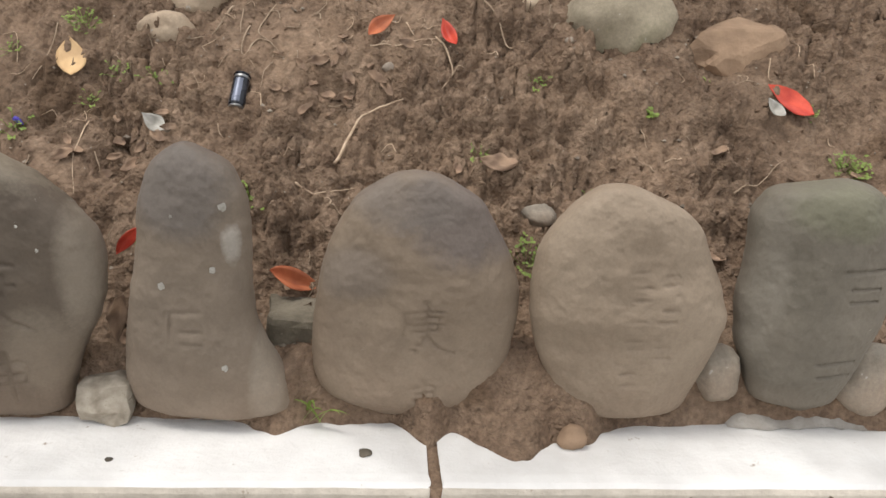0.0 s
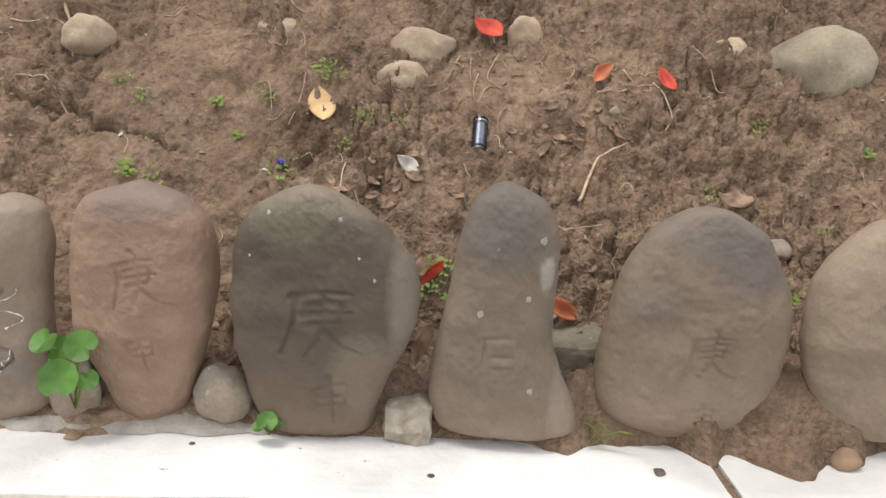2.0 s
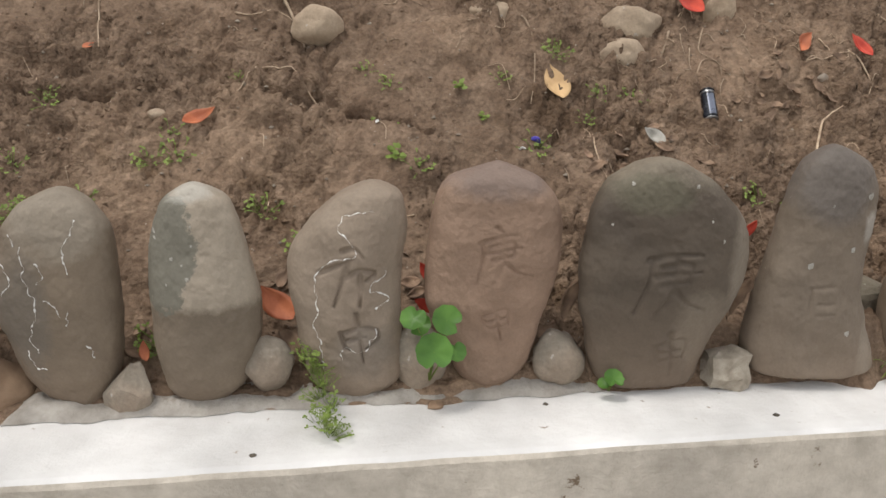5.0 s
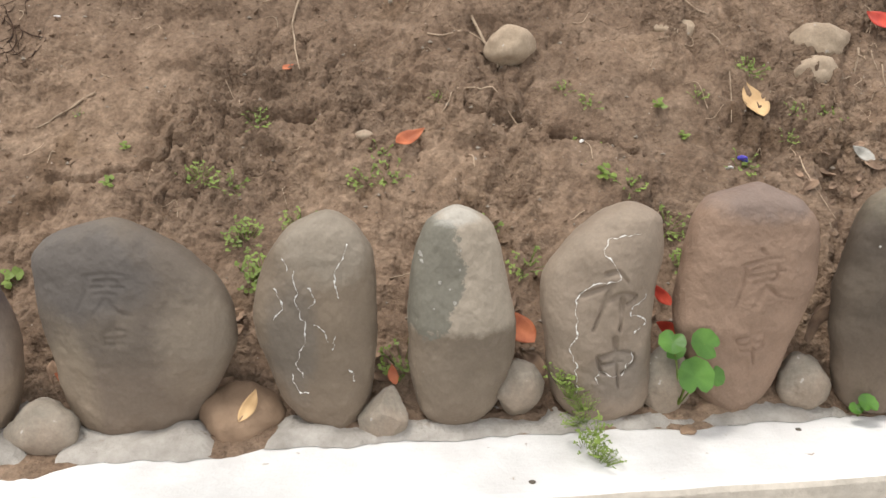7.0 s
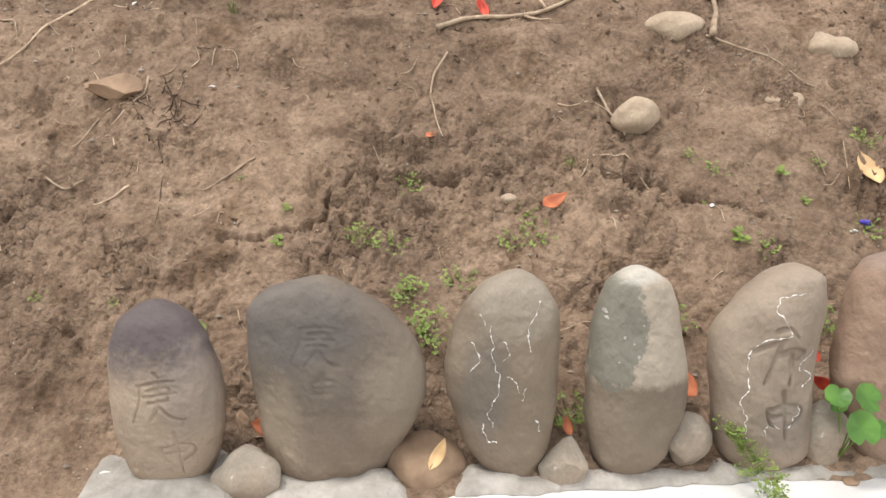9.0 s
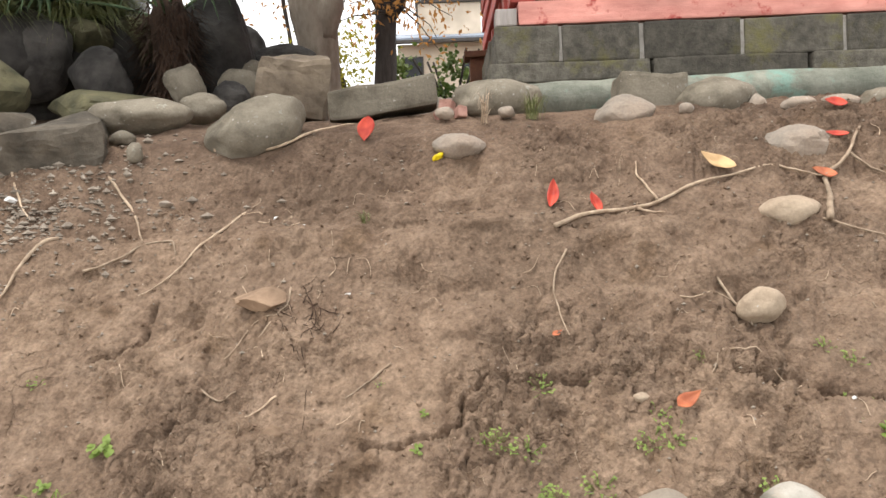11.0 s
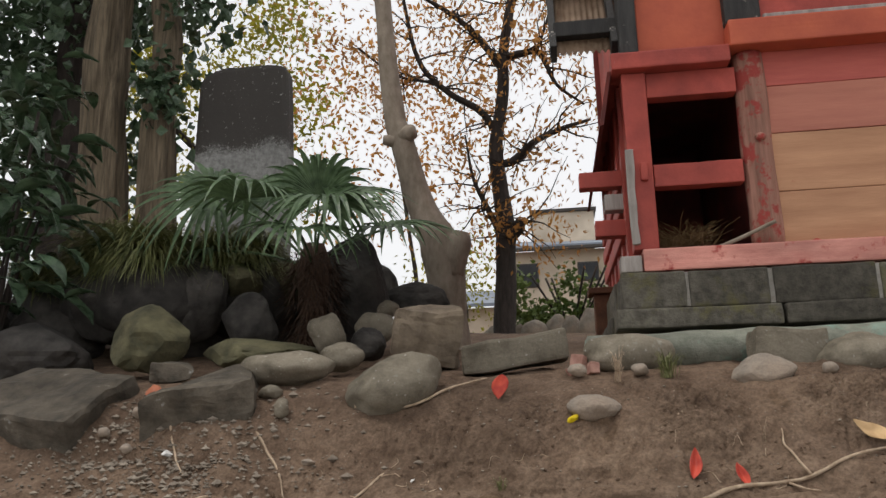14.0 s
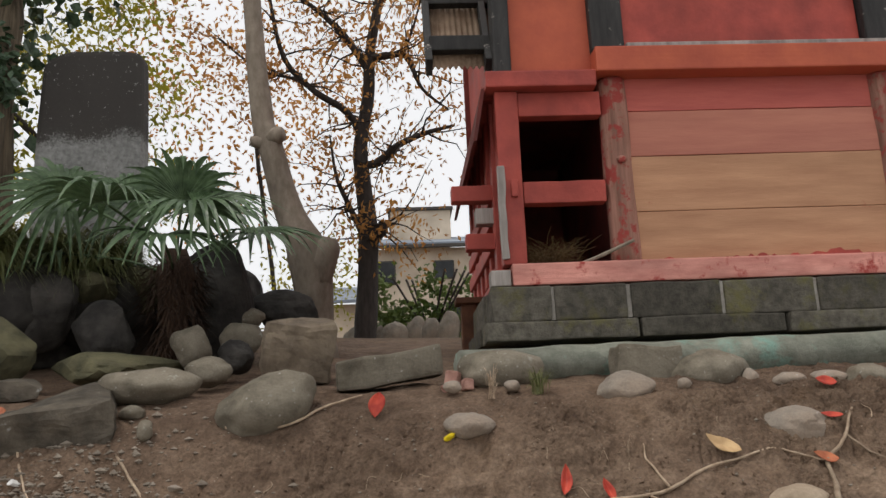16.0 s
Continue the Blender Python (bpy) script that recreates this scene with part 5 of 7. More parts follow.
leaf(0.481, 0.238, 0.05, ORANGE_LEAF, "small orange leaf between two stones", 20, 40, 0, 0.09, 0.5)
leaf(-3.516, 1.507, 0.08, ORANGE_LEAF, "orange leaf among crest stones", 30, 30, 0, 0.05, 0.7)
rl = random.Random(8)
for i in range(100):
    if i < 24:
        x, y = -0.19 + rl.gauss(0, 0.07), 0.65 + rl.gauss(0, 0.03)
    elif i < 40:
        x, y = -0.58 + rl.gauss(0, 0.05), 0.57 + rl.gauss(0, 0.03)
    elif i < 90:
        x, y = rl.choice((-2.14, -1.84, -1.59, -1.34, -1.08, -0.83, -0.5, -0.2, 0.15, 0.5)) + rl.gauss(0, 0.02), rl.uniform(0.22, 0.4)
    else:
        x, y = rl.uniform(-1, 1), rl.uniform(0.35, 0.5)
    leaf(x, y, rl.uniform(0.024, 0.05), DRY_LEAF, "crumbling dark brown leaf litter", rl.uniform(0, 360), rl.uniform(-25, 25), rl.uniform(-25, 25), 0.006, rl.uniform(0.4, 0.6), 0.15, 0.5)


def twig(pts, r=0.0025, label="thin dry twig on the soil", lift=0.004, mat=None, name="twig", loose=True):
    line = smooth_path([(x, y, 0) for x, y in pts], 7)
    xs, ys = np.array([p.x for p in line]), np.array([p.y for p in line])
    zs = soil_height(xs, ys)
    zs = np.convolve(np.r_[zs[0], zs[0], zs, zs[-1], zs[-1]], np.ones(5) / 5, "valid") + lift
    P = [Vector((x + 0.004 * noise.noise(Vector((x * 30, y * 30, 1))), y, z)) for x, y, z in zip(xs, ys, zs)]
    n = len(P)
    v, f = tube(P, [r * (1.1 - 0.7 * i / n) * (1 + 0.25 * noise.noise(Vector((i * 0.9, r * 900, 0)))) for i in range(n)], 6)
    ob = made(name, v, f, mat or TWIG)
    return tagged(ob, label, "twig", "twigs on the bank") if loose else ob


twig([(-0.767, 0.846), (-0.751, 0.763), (-0.775, 0.675)], 0.002, lift=0.008)
twig([(-0.168, 0.506), (-0.118, 0.574), (-0.039, 0.618)], 0.003, "bent pale root arching from the soil", 0.014)
twig([(-1.701, 1.034), (-1.751, 0.959), (-1.734, 0.828)], 0.0032, "curved pale twig on the soil", 0.006)
twig([(-2.173, 0.819), (-2.233, 0.780), (-2.285, 0.760)], 0.003)
twig([(-1.361, 0.963), (-1.297, 0.888), (-1.280, 0.830)], 0.004, "short pale twig lying against a stone")
twig([(-1.440, 0.890), (-1.358, 0.905), (-1.287, 0.893)], 0.002)
twig([(-1.389, 0.744), (-1.297, 0.739), (-1.226, 0.697)], 0.002)
twig([(-3.096, 1.416), (-2.983, 1.315), (-2.918, 1.220)], 0.005, "straight pale stick on the bank")
twig([(-2.614, 1.276), (-2.709, 1.144), (-2.775, 1.092), (-2.872, 1.043)], 0.004)
twig([(-3.047, 1.108), (-2.941, 1.142), (-2.827, 1.173), (-2.793, 1.129)], 0.004)
twig([(-3.153, 1.193), (-3.225, 1.133), (-3.264, 1.051)], 0.007, "stout dry piece of branch")
twig([(-3.423, 1.453), (-3.371, 1.381), (-3.293, 1.305)], 0.005, "pale dry stick among gravel")
twig([(-2.450, 1.021), (-2.459, 0.963), (-2.519, 0.902)], 0.003)
twig([(-2.602, 0.891), (-2.521, 0.933), (-2.458, 0.941)], 0.002)
twig([(-2.451, 0.785), (-2.517, 0.732)], 0.003)
twig([(-2.650, 0.825), (-2.587, 0.795), (-2.556, 0.815)], 0.003)
twig([(-2.418, 1.019), (-2.374, 0.950), (-2.403, 0.879), (-2.379, 0.804), (-2.380, 0.704)], 0.0016, "dark decaying root in the soil", 0.001, FIBRE)
twig([(-2.376, 0.982), (-2.301, 0.930), (-2.321, 0.890)], 0.0016, "dark decaying root in the soil", 0.001, FIBRE)
twig([(-2.759, 1.451), (-2.549, 1.431), (-2.425, 1.512), (-2.325, 1.613)], 0.006, "pale root along the crest", 0.012)
twig([(0.029, 0.739), (0.064, 0.689), (0.041, 0.646)], 0.0022)
twig([(-0.109, 0.688), (-0.040, 0.709), (0.029, 0.731)], 0.002)
twig([(-0.401, 0.816), (-0.437, 0.767), (-0.487, 0.736)], 0.0025)
twig([(-0.313, 0.821), (-0.345, 0.758), (-0.287, 0.710)], 0.002)
twig([(-0.376, 0.709), (-0.346, 0.736), (-0.316, 0.727)], 0.002)
twig([(-0.364, 0.776), (-0.376, 0.726), (-0.338, 0.675)], 0.0015)
twig([(0.124, 0.784), (0.174, 0.752), (0.215, 0.719)], 0.002)
twig([(-0.237, 0.443), (-0.188, 0.466), (-0.128, 0.454)], 0.002)
twig([(-0.647, 0.612), (-0.656, 0.526), (-0.636, 0.460)], 0.0015)
twig([(0.605, 0.456), (0.664, 0.477), (0.726, 0.515)], 0.0015)
twig([(-1.558, 0.432), (-1.484, 0.464), (-1.434, 0.469)], 0.0018)
br = root("fallen_branch", -1.3, 1.12, soil(-1.3, 1.12), "long forked pale branch lying across the bank", "branch")
for pts, r in (([(-1.724, 1.071), (-1.565, 1.147), (-1.398, 1.139), (-1.213, 1.198), (-1.050, 1.223), (-0.925, 1.175)], 0.0065), ([(-0.997, 1.002), (-0.944, 1.106), (-0.915, 1.184), (-0.830, 1.231), (-0.751, 1.301)], 0.0085),
               ([(-1.420, 1.136), (-1.452, 1.218), (-1.445, 1.267)], 0.004), ([(-1.481, 1.152), (-1.426, 1.051)], 0.004), ([(-0.821, 1.247), (-0.763, 1.201), (-0.700, 1.162)], 0.004), ([(-1.009, 1.018), (-0.870, 0.961), (-0.768, 0.878)], 0.003)):
    t = twig(pts, r, lift=0.012, name="limb", loose=False)
    t.parent = br
    t.matrix_parent_inverse = Matrix.Translation(-br.location)
for i in range(120):
    x, y = (rl.gauss(-2.55, 0.25), rl.gauss(1.08, 0.1)) if i < 30 else (rl.gauss(-0.25, 0.16), rl.gauss(0.75, 0.07)) if i < 60 else (rl.gauss(-0.18, 0.04), rl.uniform(0.3, 0.42)) if i < 72 else (rl.uniform(-1.2, 0.9), rl.uniform(0.4, 0.85))
    a, s = rl.uniform(0, 6.28), rl.uniform(0.015, 0.05)
    twig([(x, y), (x + 0.6 * s * math.cos(a) + 0.006, y + 0.6 * s * math.sin(a)), (x + s * math.cos(a + 0.4), y + s * math.sin(a + 0.4))], rl.uniform(0.0008, 0.0018), "short straw-like rootlet on the soil")

# rootlets washed out all along the bank, and a dark mat of rotting roots
for i in range(130):
    x, y = (rl.uniform(-3.2, 0.9), rl.uniform(0.45, 1.35)) if i < 100 else (rl.gauss(-2.40, 0.045), rl.gauss(0.92, 0.05))
    a, s = rl.uniform(0, 6.28), rl.uniform(0.02, 0.07)
    twig([(x, y), (x + 0.5 * s * math.cos(a), y + 0.5 * s * math.sin(a) + 0.006), (x + s * math.cos(a + 0.5), y + s * math.sin(a + 0.5))], rl.uniform(0.0007, 0.0016),
         "short straw-like rootlet on the soil" if i < 100 else "dark rotting rootlet in the soil", 0.003, TWIG if i < 100 else FIBRE)


def scrap(x, y, s, mat, label, category, seed, flat=0.4):
    ob = new("litter_scrap", rock_mesh("litter_scrap", s, s * 0.8, s * flat, mat, seed, 0.95, 3))
    ob.matrix_world = pose(x, y, soil(x, y) + s * 0.15, 35, 0, seed * 40)
    return tagged(ob, label, category, "litter on the bank")


leaf(0.719, 0.580, 0.05, LICHEN, "pale crumpled dry leaf beside a red leaf", 40, 10, 0, 0.012, 0.6, 0.25, 0.6)
leaf(-0.521, 0.583, 0.055, LICHEN, "pale crumpled dry leaf by a burrow", 65, 10, 10, 0.016, 0.65, 0.3, 0.7)
scrap(-0.780, 0.600, 0.028, BLUE_SCRAP, "violet-blue plastic scrap on the soil", "litter", 3)
scrap(-0.815, 0.587, 0.018, WHITE_SCRAP, "cream-coloured chip on the soil", "litter", 4)
scrap(-2.296, 1.000, 0.02, WHITE_SCRAP, "white plastic chip on the soil", "litter", 5)
scrap(-2.037, 1.343, 0.05, YELLOW_CAP, "bright yellow plastic cap on the bank", "litter", 6)
scrap(-1.126, 0.657, 0.015, WHITE_SCRAP, "small white petal scrap on a weed", "litter", 7)
scrap(-2.530, 1.239, 0.018, WHITE_SCRAP, "white plastic chip on the bank", "litter", 8)
scrap(-2.445, 1.226, 0.014, WHITE_SCRAP, "white plastic chip on the bank", "litter", 9)
scrap(-2.383, 0.268, 0.03, WHITE_SCRAP, "lump of white mortar beside a stone", "mortar", 10, 0.8)
scrap(-3.375, 1.360, 0.05, WHITE_SCRAP, "white broken chip among gravel", "litter", 11)
scrap(-3.158, 1.395, 0.035, PALEROCK, "pale stone chip among gravel", "litter", 12)
scrap(-2.877, 1.313, 0.05, PALEROCK, "pale flat chip on the bank", "litter", 13)

for kx, ky, ks, seed in ((-0.092, 0.08, 0.024, 3), (-0.469, 0.06, 0.013, 5), (-0.863, 0.145, 0.012, 6), (-1.363, 0.035, 0.012, 8), (-1.059, 0.155, 0.03, 9)):
    ob = new("kerb_pebble", rock_mesh("kerb_pebble", ks, ks * 0.8, ks * 0.45, SLAB if ks < 0.028 else BROWNROCK, seed, 0.8, 3))
    ob.location = (kx, ky, ks * 0.15)
    tagged(ob, "dark crumb of stone lying on the white kerb", "pebble", "crumbs on the kerb")


BRICK = surf("faded_brick", (0.30, 0.15, 0.115), (0.46, 0.27, 0.215), 24, 8, 0.9, 0.6, 60)
for bx, by, w, k in ((-2.0, 1.66, 0.06, 3), (-1.955, 1.60, 0.045, 5), (-2.03, 1.585, 0.035, 8)):
    bb = box_bm(-w / 2, w / 2, -w * 0.4, w * 0.4, -w * 0.45, w * 0.45, 0.006, 0.006, k, 3)
    bit = part("brick_fragment", bb, BRICK)
    bit.matrix_world = pose(bx, by, soil(bx, by) + 0.4 * w, 8, k * 3, k * 23)
    tagged(bit, "broken piece of faded pink brick among crest stones", "brick", "brick fragments")


def battery(x, y):
    r = root("battery", x, y, soil(x, y) + 0.012, "discarded black cylindrical battery with a silver-blue stripe", "battery")
    for name, rad, z0, z1, mat in (("casing", 0.0135, -0.03, 0.022, CELL), ("rim", 0.0128, 0.022, 0.027, STEEL), ("terminal", 0.0138, 0.027, 0.031, CELL), ("base_cap", 0.0128, -0.033, -0.03, STEEL)):
        bm = bmesh.new()
        bmesh.ops.create_cone(bm, cap_ends=True, segments=28, radius1=rad, radius2=rad, depth=z1 - z0)
        bmesh.ops.translate(bm, verts=bm.verts, vec=(0, 0, (z0 + z1) / 2))
        bmesh.ops.bevel(bm, geom=[e for e in bm.edges if abs(e.calc_face_angle(0)) > 1], offset=0.0012, segments=2, affect="EDGES")
        part(name, bm, mat, r, smooth=False)
    # front-facing stripe, with the bluish sheen of the casing put into its colour
    v, f = [], []
    for i in range(9):
        a = radians(-125 + i * 7)
        for z in (-0.026, 0.018):
            v.append((0.0139 * math.cos(a), 0.0139 * math.sin(a), z))
        if i:
            f.append((2 * i - 2, 2 * i, 2 * i + 1, 2 * i - 1))
    made("stripe", v, f, CELL_BLUE, r, "blue-grey stripe with the casing sheen painted in")
    r.matrix_world = pose(x, y, soil(x, y) + 0.012, -40, 6, 0) @ Matrix.Scale(1.22, 4)
    return r


battery(-0.366, 0.640)


# ---- weeds ----
def weed_mesh(seed, n, spread, size, tall):
    rg = random.Random(seed)
    verts, faces = [], []
    for i in range(n):
        a, rr = rg.uniform(0, 6.283), spread * rg.random() ** 0.6
        c = Vector((rr * math.cos(a), rr * math.sin(a), rg.uniform(0.3, 1.0) * tall))
        v, f = tube([(c.x * 0.4, c.y * 0.4, -0.004), (c.x * 0.8, c.y * 0.8, c.z * 0.6), tuple(c)], [0.0007, 0.0006, 0.0004], 4)
        k = len(verts)
        verts += v
        faces += [tuple(k + q for q in g) for g in f]
        for j in range(rg.choice((2, 3, 3))):
            b = rg.uniform(0, 6.283)
            s = size * rg.uniform(0.6, 1.2)
            d = Vector((math.cos(b), math.sin(b), rg.uniform(0.0, 0.5)))
            w = Vector((-math.sin(b), math.cos(b), rg.uniform(-0.2, 0.2))) * s * 0.42
            k = len(verts)
            verts += [c, c + d * s * 0.4 + w, c + d * s * 0.85 + w * 0.7, c + d * s * 1.1, c + d * s * 0.85 - w * 0.7, c + d * s * 0.4 - w]
            faces += [(k, k + 1, k + 2, k + 3), (k, k + 3, k + 4, k + 5)]
    return mesh_data("weed", verts, faces, WEED)


WM = [weed_mesh(1, 16, 0.036, 0.0048, 0.012), weed_mesh(2, 27, 0.046, 0.0055, 0.02), weed_mesh(3, 7, 0.016, 0.013, 0.012), weed_mesh(4, 44, 0.045, 0.007, 0.034)]


def weed(x, y, k, s=1.0, turn=0.0, lift=0.0, label="small bright green weed rooted in the soil"):
    ob = new("weed", WM[k])
    ob.matrix_world = pose(x, y, soil(x, y) + lift + 0.003, 38, 0, 0) @ pose(0, 0, 0, 0, 0, turn) @ Matrix.Scale(s, 4)
    return tagged(ob, label, "weed", "weeds on the bank")


for i, (x, y, k, s) in enumerate([(0.191, 0.361, 3, 1.0), (0.851, 0.499, 3, .9), (-0.616, 0.692, 0, .9), (-0.537, 0.681, 0, 1.1), (-0.697, 0.763, 1, .9), (-0.318, 0.454, 1, 1.0), (0.111, 0.516, 0, .9), (0.229, 0.636, 0, 1.0),
                                  (0.459, 0.577, 2, .8), (0.802, 0.596, 0, .8), (-1.961, 0.666, 0, 1), (-1.930, 0.629, 1, .8), (-1.869, 0.606, 1, .9), (-1.596, 0.613, 1, .9), (-1.546, 0.610, 0, 1.2), (-1.565, 0.659, 0, 1.0),
                                  (-1.819, 0.711, 0, 1), (-1.820, 0.754, 0, .7), (-1.837, 0.518, 3, .9), (-1.796, 0.451, 3, 1.1), (-1.727, 0.543, 1, .9), (-1.541, 0.312, 3, 1.0), (-1.115, 0.667, 1, 1.0), (-1.093, 0.586, 2, 1.2), (-1.043, 0.555, 0, 1.1),
                                  (-0.935, 0.714, 2, .9), (-1.143, 0.757, 0, .8), (-1.093, 0.724, 0, 1), (-0.707, 0.764, 0, 1), (-2.265, 0.501, 2, 1.2), (-2.111, 0.627, 2, .8), (-2.096, 0.715, 2, .6), (-2.439, 0.545, 0, .6), (-2.842, 0.713, 2, 1.7),
                                  (-2.956, 0.653, 2, 1.0), (-1.363, 0.510, 1, .9), (-1.283, 0.457, 1, 1.0), (-0.983, 0.492, 1, 1), (-0.785, 0.586, 0, 1.2), (-0.885, 0.679, 2, .7), (-1.429, 0.787, 0, .6), (-0.456, 0.368, 3, 1.0), (-0.972, 0.420, 3, .8),
                                  (-3.056, 0.842, 0, .8), (-2.594, 0.588, 0, .6), (-2.202, 0.774, 0, .4), (-0.657, 0.639, 0, .8), (-0.835, 0.730, 0, .8), (0.329, 0.465, 0, .7), (0.598, 0.664, 0, .6), (-1.687, 0.763, 0, .6), (-3.375, 1.571, 1, 1.0), (-19.428, 34.763, 1, 1.2)]):
    weed(x, y, k, s, i * 47)


def blade(base, tip, w, bend, sides=6):
    """A narrow arching leaf blade as a folded strip."""
    base, tip = Vector(base), Vector(tip)
    d = tip - base
    side = d.cross(Vector((0, 0, 1)))
    side = side.normalized() if side.length > 1e-4 else Vector((1, 0, 0))
    verts, faces = [], []
    for i in range(sides + 1):
        t = i / sides
        p = base + d * t + Vector((0, 0, bend * 4 * t * (1 - t)))
        ww = w * (1 - t) ** 0.6 * min(1, 0.35 + 3 * t)
        verts += [p - side * ww, p - Vector((0, 0, ww * 0.4)), p + side * ww]
        if i:
            k = 3 * i
            faces += [(k - 3, k - 2, k + 1, k), (k - 2, k - 1, k + 2, k + 1)]
    return verts, faces


def tuft(name, x, y, z, n, reach, height, w, mat, label, category, seed, group="", hang=0.2):
    rg = random.Random(seed)
    verts, faces = [], []
    for i in range(n):
        a, r = rg.uniform(0, 6.283), reach * rg.uniform(0.3, 1.0)
        b0 = (rg.gauss(0, reach * 0.12), rg.gauss(0, reach * 0.12), 0)
        v, f = blade(b0, (r * math.cos(a), r * math.sin(a), height * rg.uniform(hang, 1.0)), w, height * rg.uniform(0.2, 0.5) * (1 if hang > 0 else 1.8))
        k = len(verts)
        verts += v
        faces += [tuple(k + q for q in g) for g in f]
    ob = made(name, verts, faces, mat)
    ob.location = (x, y, z)
    return tagged(ob, label, category, group)


tuft("grass_weed", -0.185, 0.165, 0.01, 7, 0.085, 0.05, 0.004, WEED, "thin-bladed green grass weed at the foot of a stone", "weed", 4)
tuft("grass_weed", -1.72, 1.51, soil(-1.72, 1.51), 60, 0.08, 0.09, 0.002, TUFT, "dark green grass tuft on the crest", "grass", 5)
tuft("grass_weed", -1.88, 1.50, soil(-1.88, 1.5), 22, 0.06, 0.13, 0.0015, TWIG, "dry straw-coloured grass tuft", "grass", 6)
tuft("grass_weed", -2.26, 1.17, soil(-2.26, 1.17), 26, 0.05, 0.04, 0.0012, TUFT, "thin grass seedling tuft on the bank", "grass", 7)
tuft("grass_weed", -1.50, 1.25, soil(-1.50, 1.25), 8, 0.03, 0.10, 0.001, TWIG, "dry grass stems on the bank", "grass", 8)
tuft("grass_weed", -2.92, 0.62, soil(-2.92, 0.62), 9, 0.10, 0.06, 0.003, WEED, "yellow-green grass weed on the bank", "weed", 9)


def round_leaf(r, seed):
    verts, faces = [(0, 0, 0)], []
    n = 26
    for ring in (0.5, 1.0):
        for i in range(n):
            a = 2 * math.pi * i / n
            rr = r * ring * (1 - 0.45 * math.exp(-((a - math.pi) / 0.28) ** 2)) * (1 + 0.03 * math.sin(9 * a + seed))
            verts.append((rr * math.cos(a), rr * math.sin(a), 0.18 * r * ring ** 2 + 0.03 * r * math.sin(5 * a + seed)))
    for i in range(n):
        j = (i + 1) % n
        faces += [(0, 1 + i, 1 + j), (1 + i, 1 + n + i, 1 + n + j, 1 + j)]
    return verts, faces


def broad_weed(x, y, z, leaves, label, seed):
    r = root("broadleaf_weed", x, y, z, label, "weed")
    for i, (dx, dy, dz, s, tx, ty) in enumerate(leaves):
        v, f = tube([(0, 0, 0), (dx * 0.5, dy * 0.5, dz * 0.7), (dx, dy, dz)], [0.0016, 0.0014, 0.001], 5)
        made("stem", v, f, WEED, r)
        v, f = round_leaf(s, seed + i)
        lf = made("leaf", v, f, BROADLEAF, r)
        lf.matrix_local = pose(dx, dy, dz, tx, ty, 0) @ pose(0, 0, 0, 0, 0, i * 70 + 90)
    return r


broad_weed(-1.066, 0.19, 0.037, [(0.0, -0.05, 0.078, 0.032, 62, 0), (0.026, -0.02, 0.122, 0.027, 55, 10), (-0.032, -0.02, 0.128, 0.023, 38, -15), (0.04, -0.04, 0.072, 0.018, 55, 15), (-0.02, 0.0, 0.108, 0.021, 50, -10)],
           "clump of large round bright green leaves", 2)
broad_weed(-0.74, 0.165, 0.01, [(0.0, -0.02, 0.035, 0.018, 40, 0), (0.014, -0.01, 0.028, 0.013, 40, 20), (-0.014, -0.012, 0.022, 0.012, 30, -20)], "small green seedling with round leaves", 5)
tv = root("trailing_weed", -1.265, 0.17, 0.05, "trailing green weed spilling over the kerb", "weed")
for i in range(8):
    ob = new("sprig", WM[3])
    ob.parent = tv
    t = i / 7
    ob.matrix_local = pose(-0.02 + 0.05 * t + rl.gauss(0, 0.008), 0.04 - 0.14 * t, 0.045 - 0.085 * t, 30, 0, i * 63) @ Matrix.Scale(0.65, 4)


# ---- the small red shrine ----
def raised(ob):
    """Sets a part of the shrine to its true size and height."""
    x, y, z = ob.location
    ob.location, ob.scale = (1.033 * x + 0.047, y, 1.063 * z + 0.02), (1.033, 1.0, 1.063)


def plinth():
    r = root("shrine_plinth", -0.4, 2.6, 1.3, "low plinth of dark mossy stone blocks", "plinth", kind="structure")
    for course, z0, z1, y0, xs in ((0, 1.345, 1.425, 2.26, (-1.80, -1.12, -0.46, 0.22, 0.9, 1.6)), (1, 1.428, 1.578, 2.29, (-1.77, -1.49, -1.15, -0.73, -0.30, 0.14, 0.6, 1.06, 1.5))):
        for i, (a, b) in enumerate(zip(xs, xs[1:])):
            box("block", a + 0.008, b - 0.008, y0 + 0.004 * (i % 2), y0 + 0.25, z0, z1, PLINTH, r, bevel=0.008, wear=0.006, seed=i + 9 * course, cuts=2)
        n = 4
        for i in range(n):
            y = y0 + 0.26 + i * 0.4
            box("block", xs[0], xs[0] + 0.22, y, y + 0.394, z0, z1, PLINTH, r, bevel=0.008, wear=0.006, seed=i + 30, cuts=2)
    box("mortar", -1.755, 1.5, 2.305, 2.42, 1.432, 1.574, MORTAR, r, "pale mortar in the joints", 0.0)
    box("core", -1.5, 1.4, 2.5, 4.1, 1.2, 1.56, PLINTH, r)
    return r


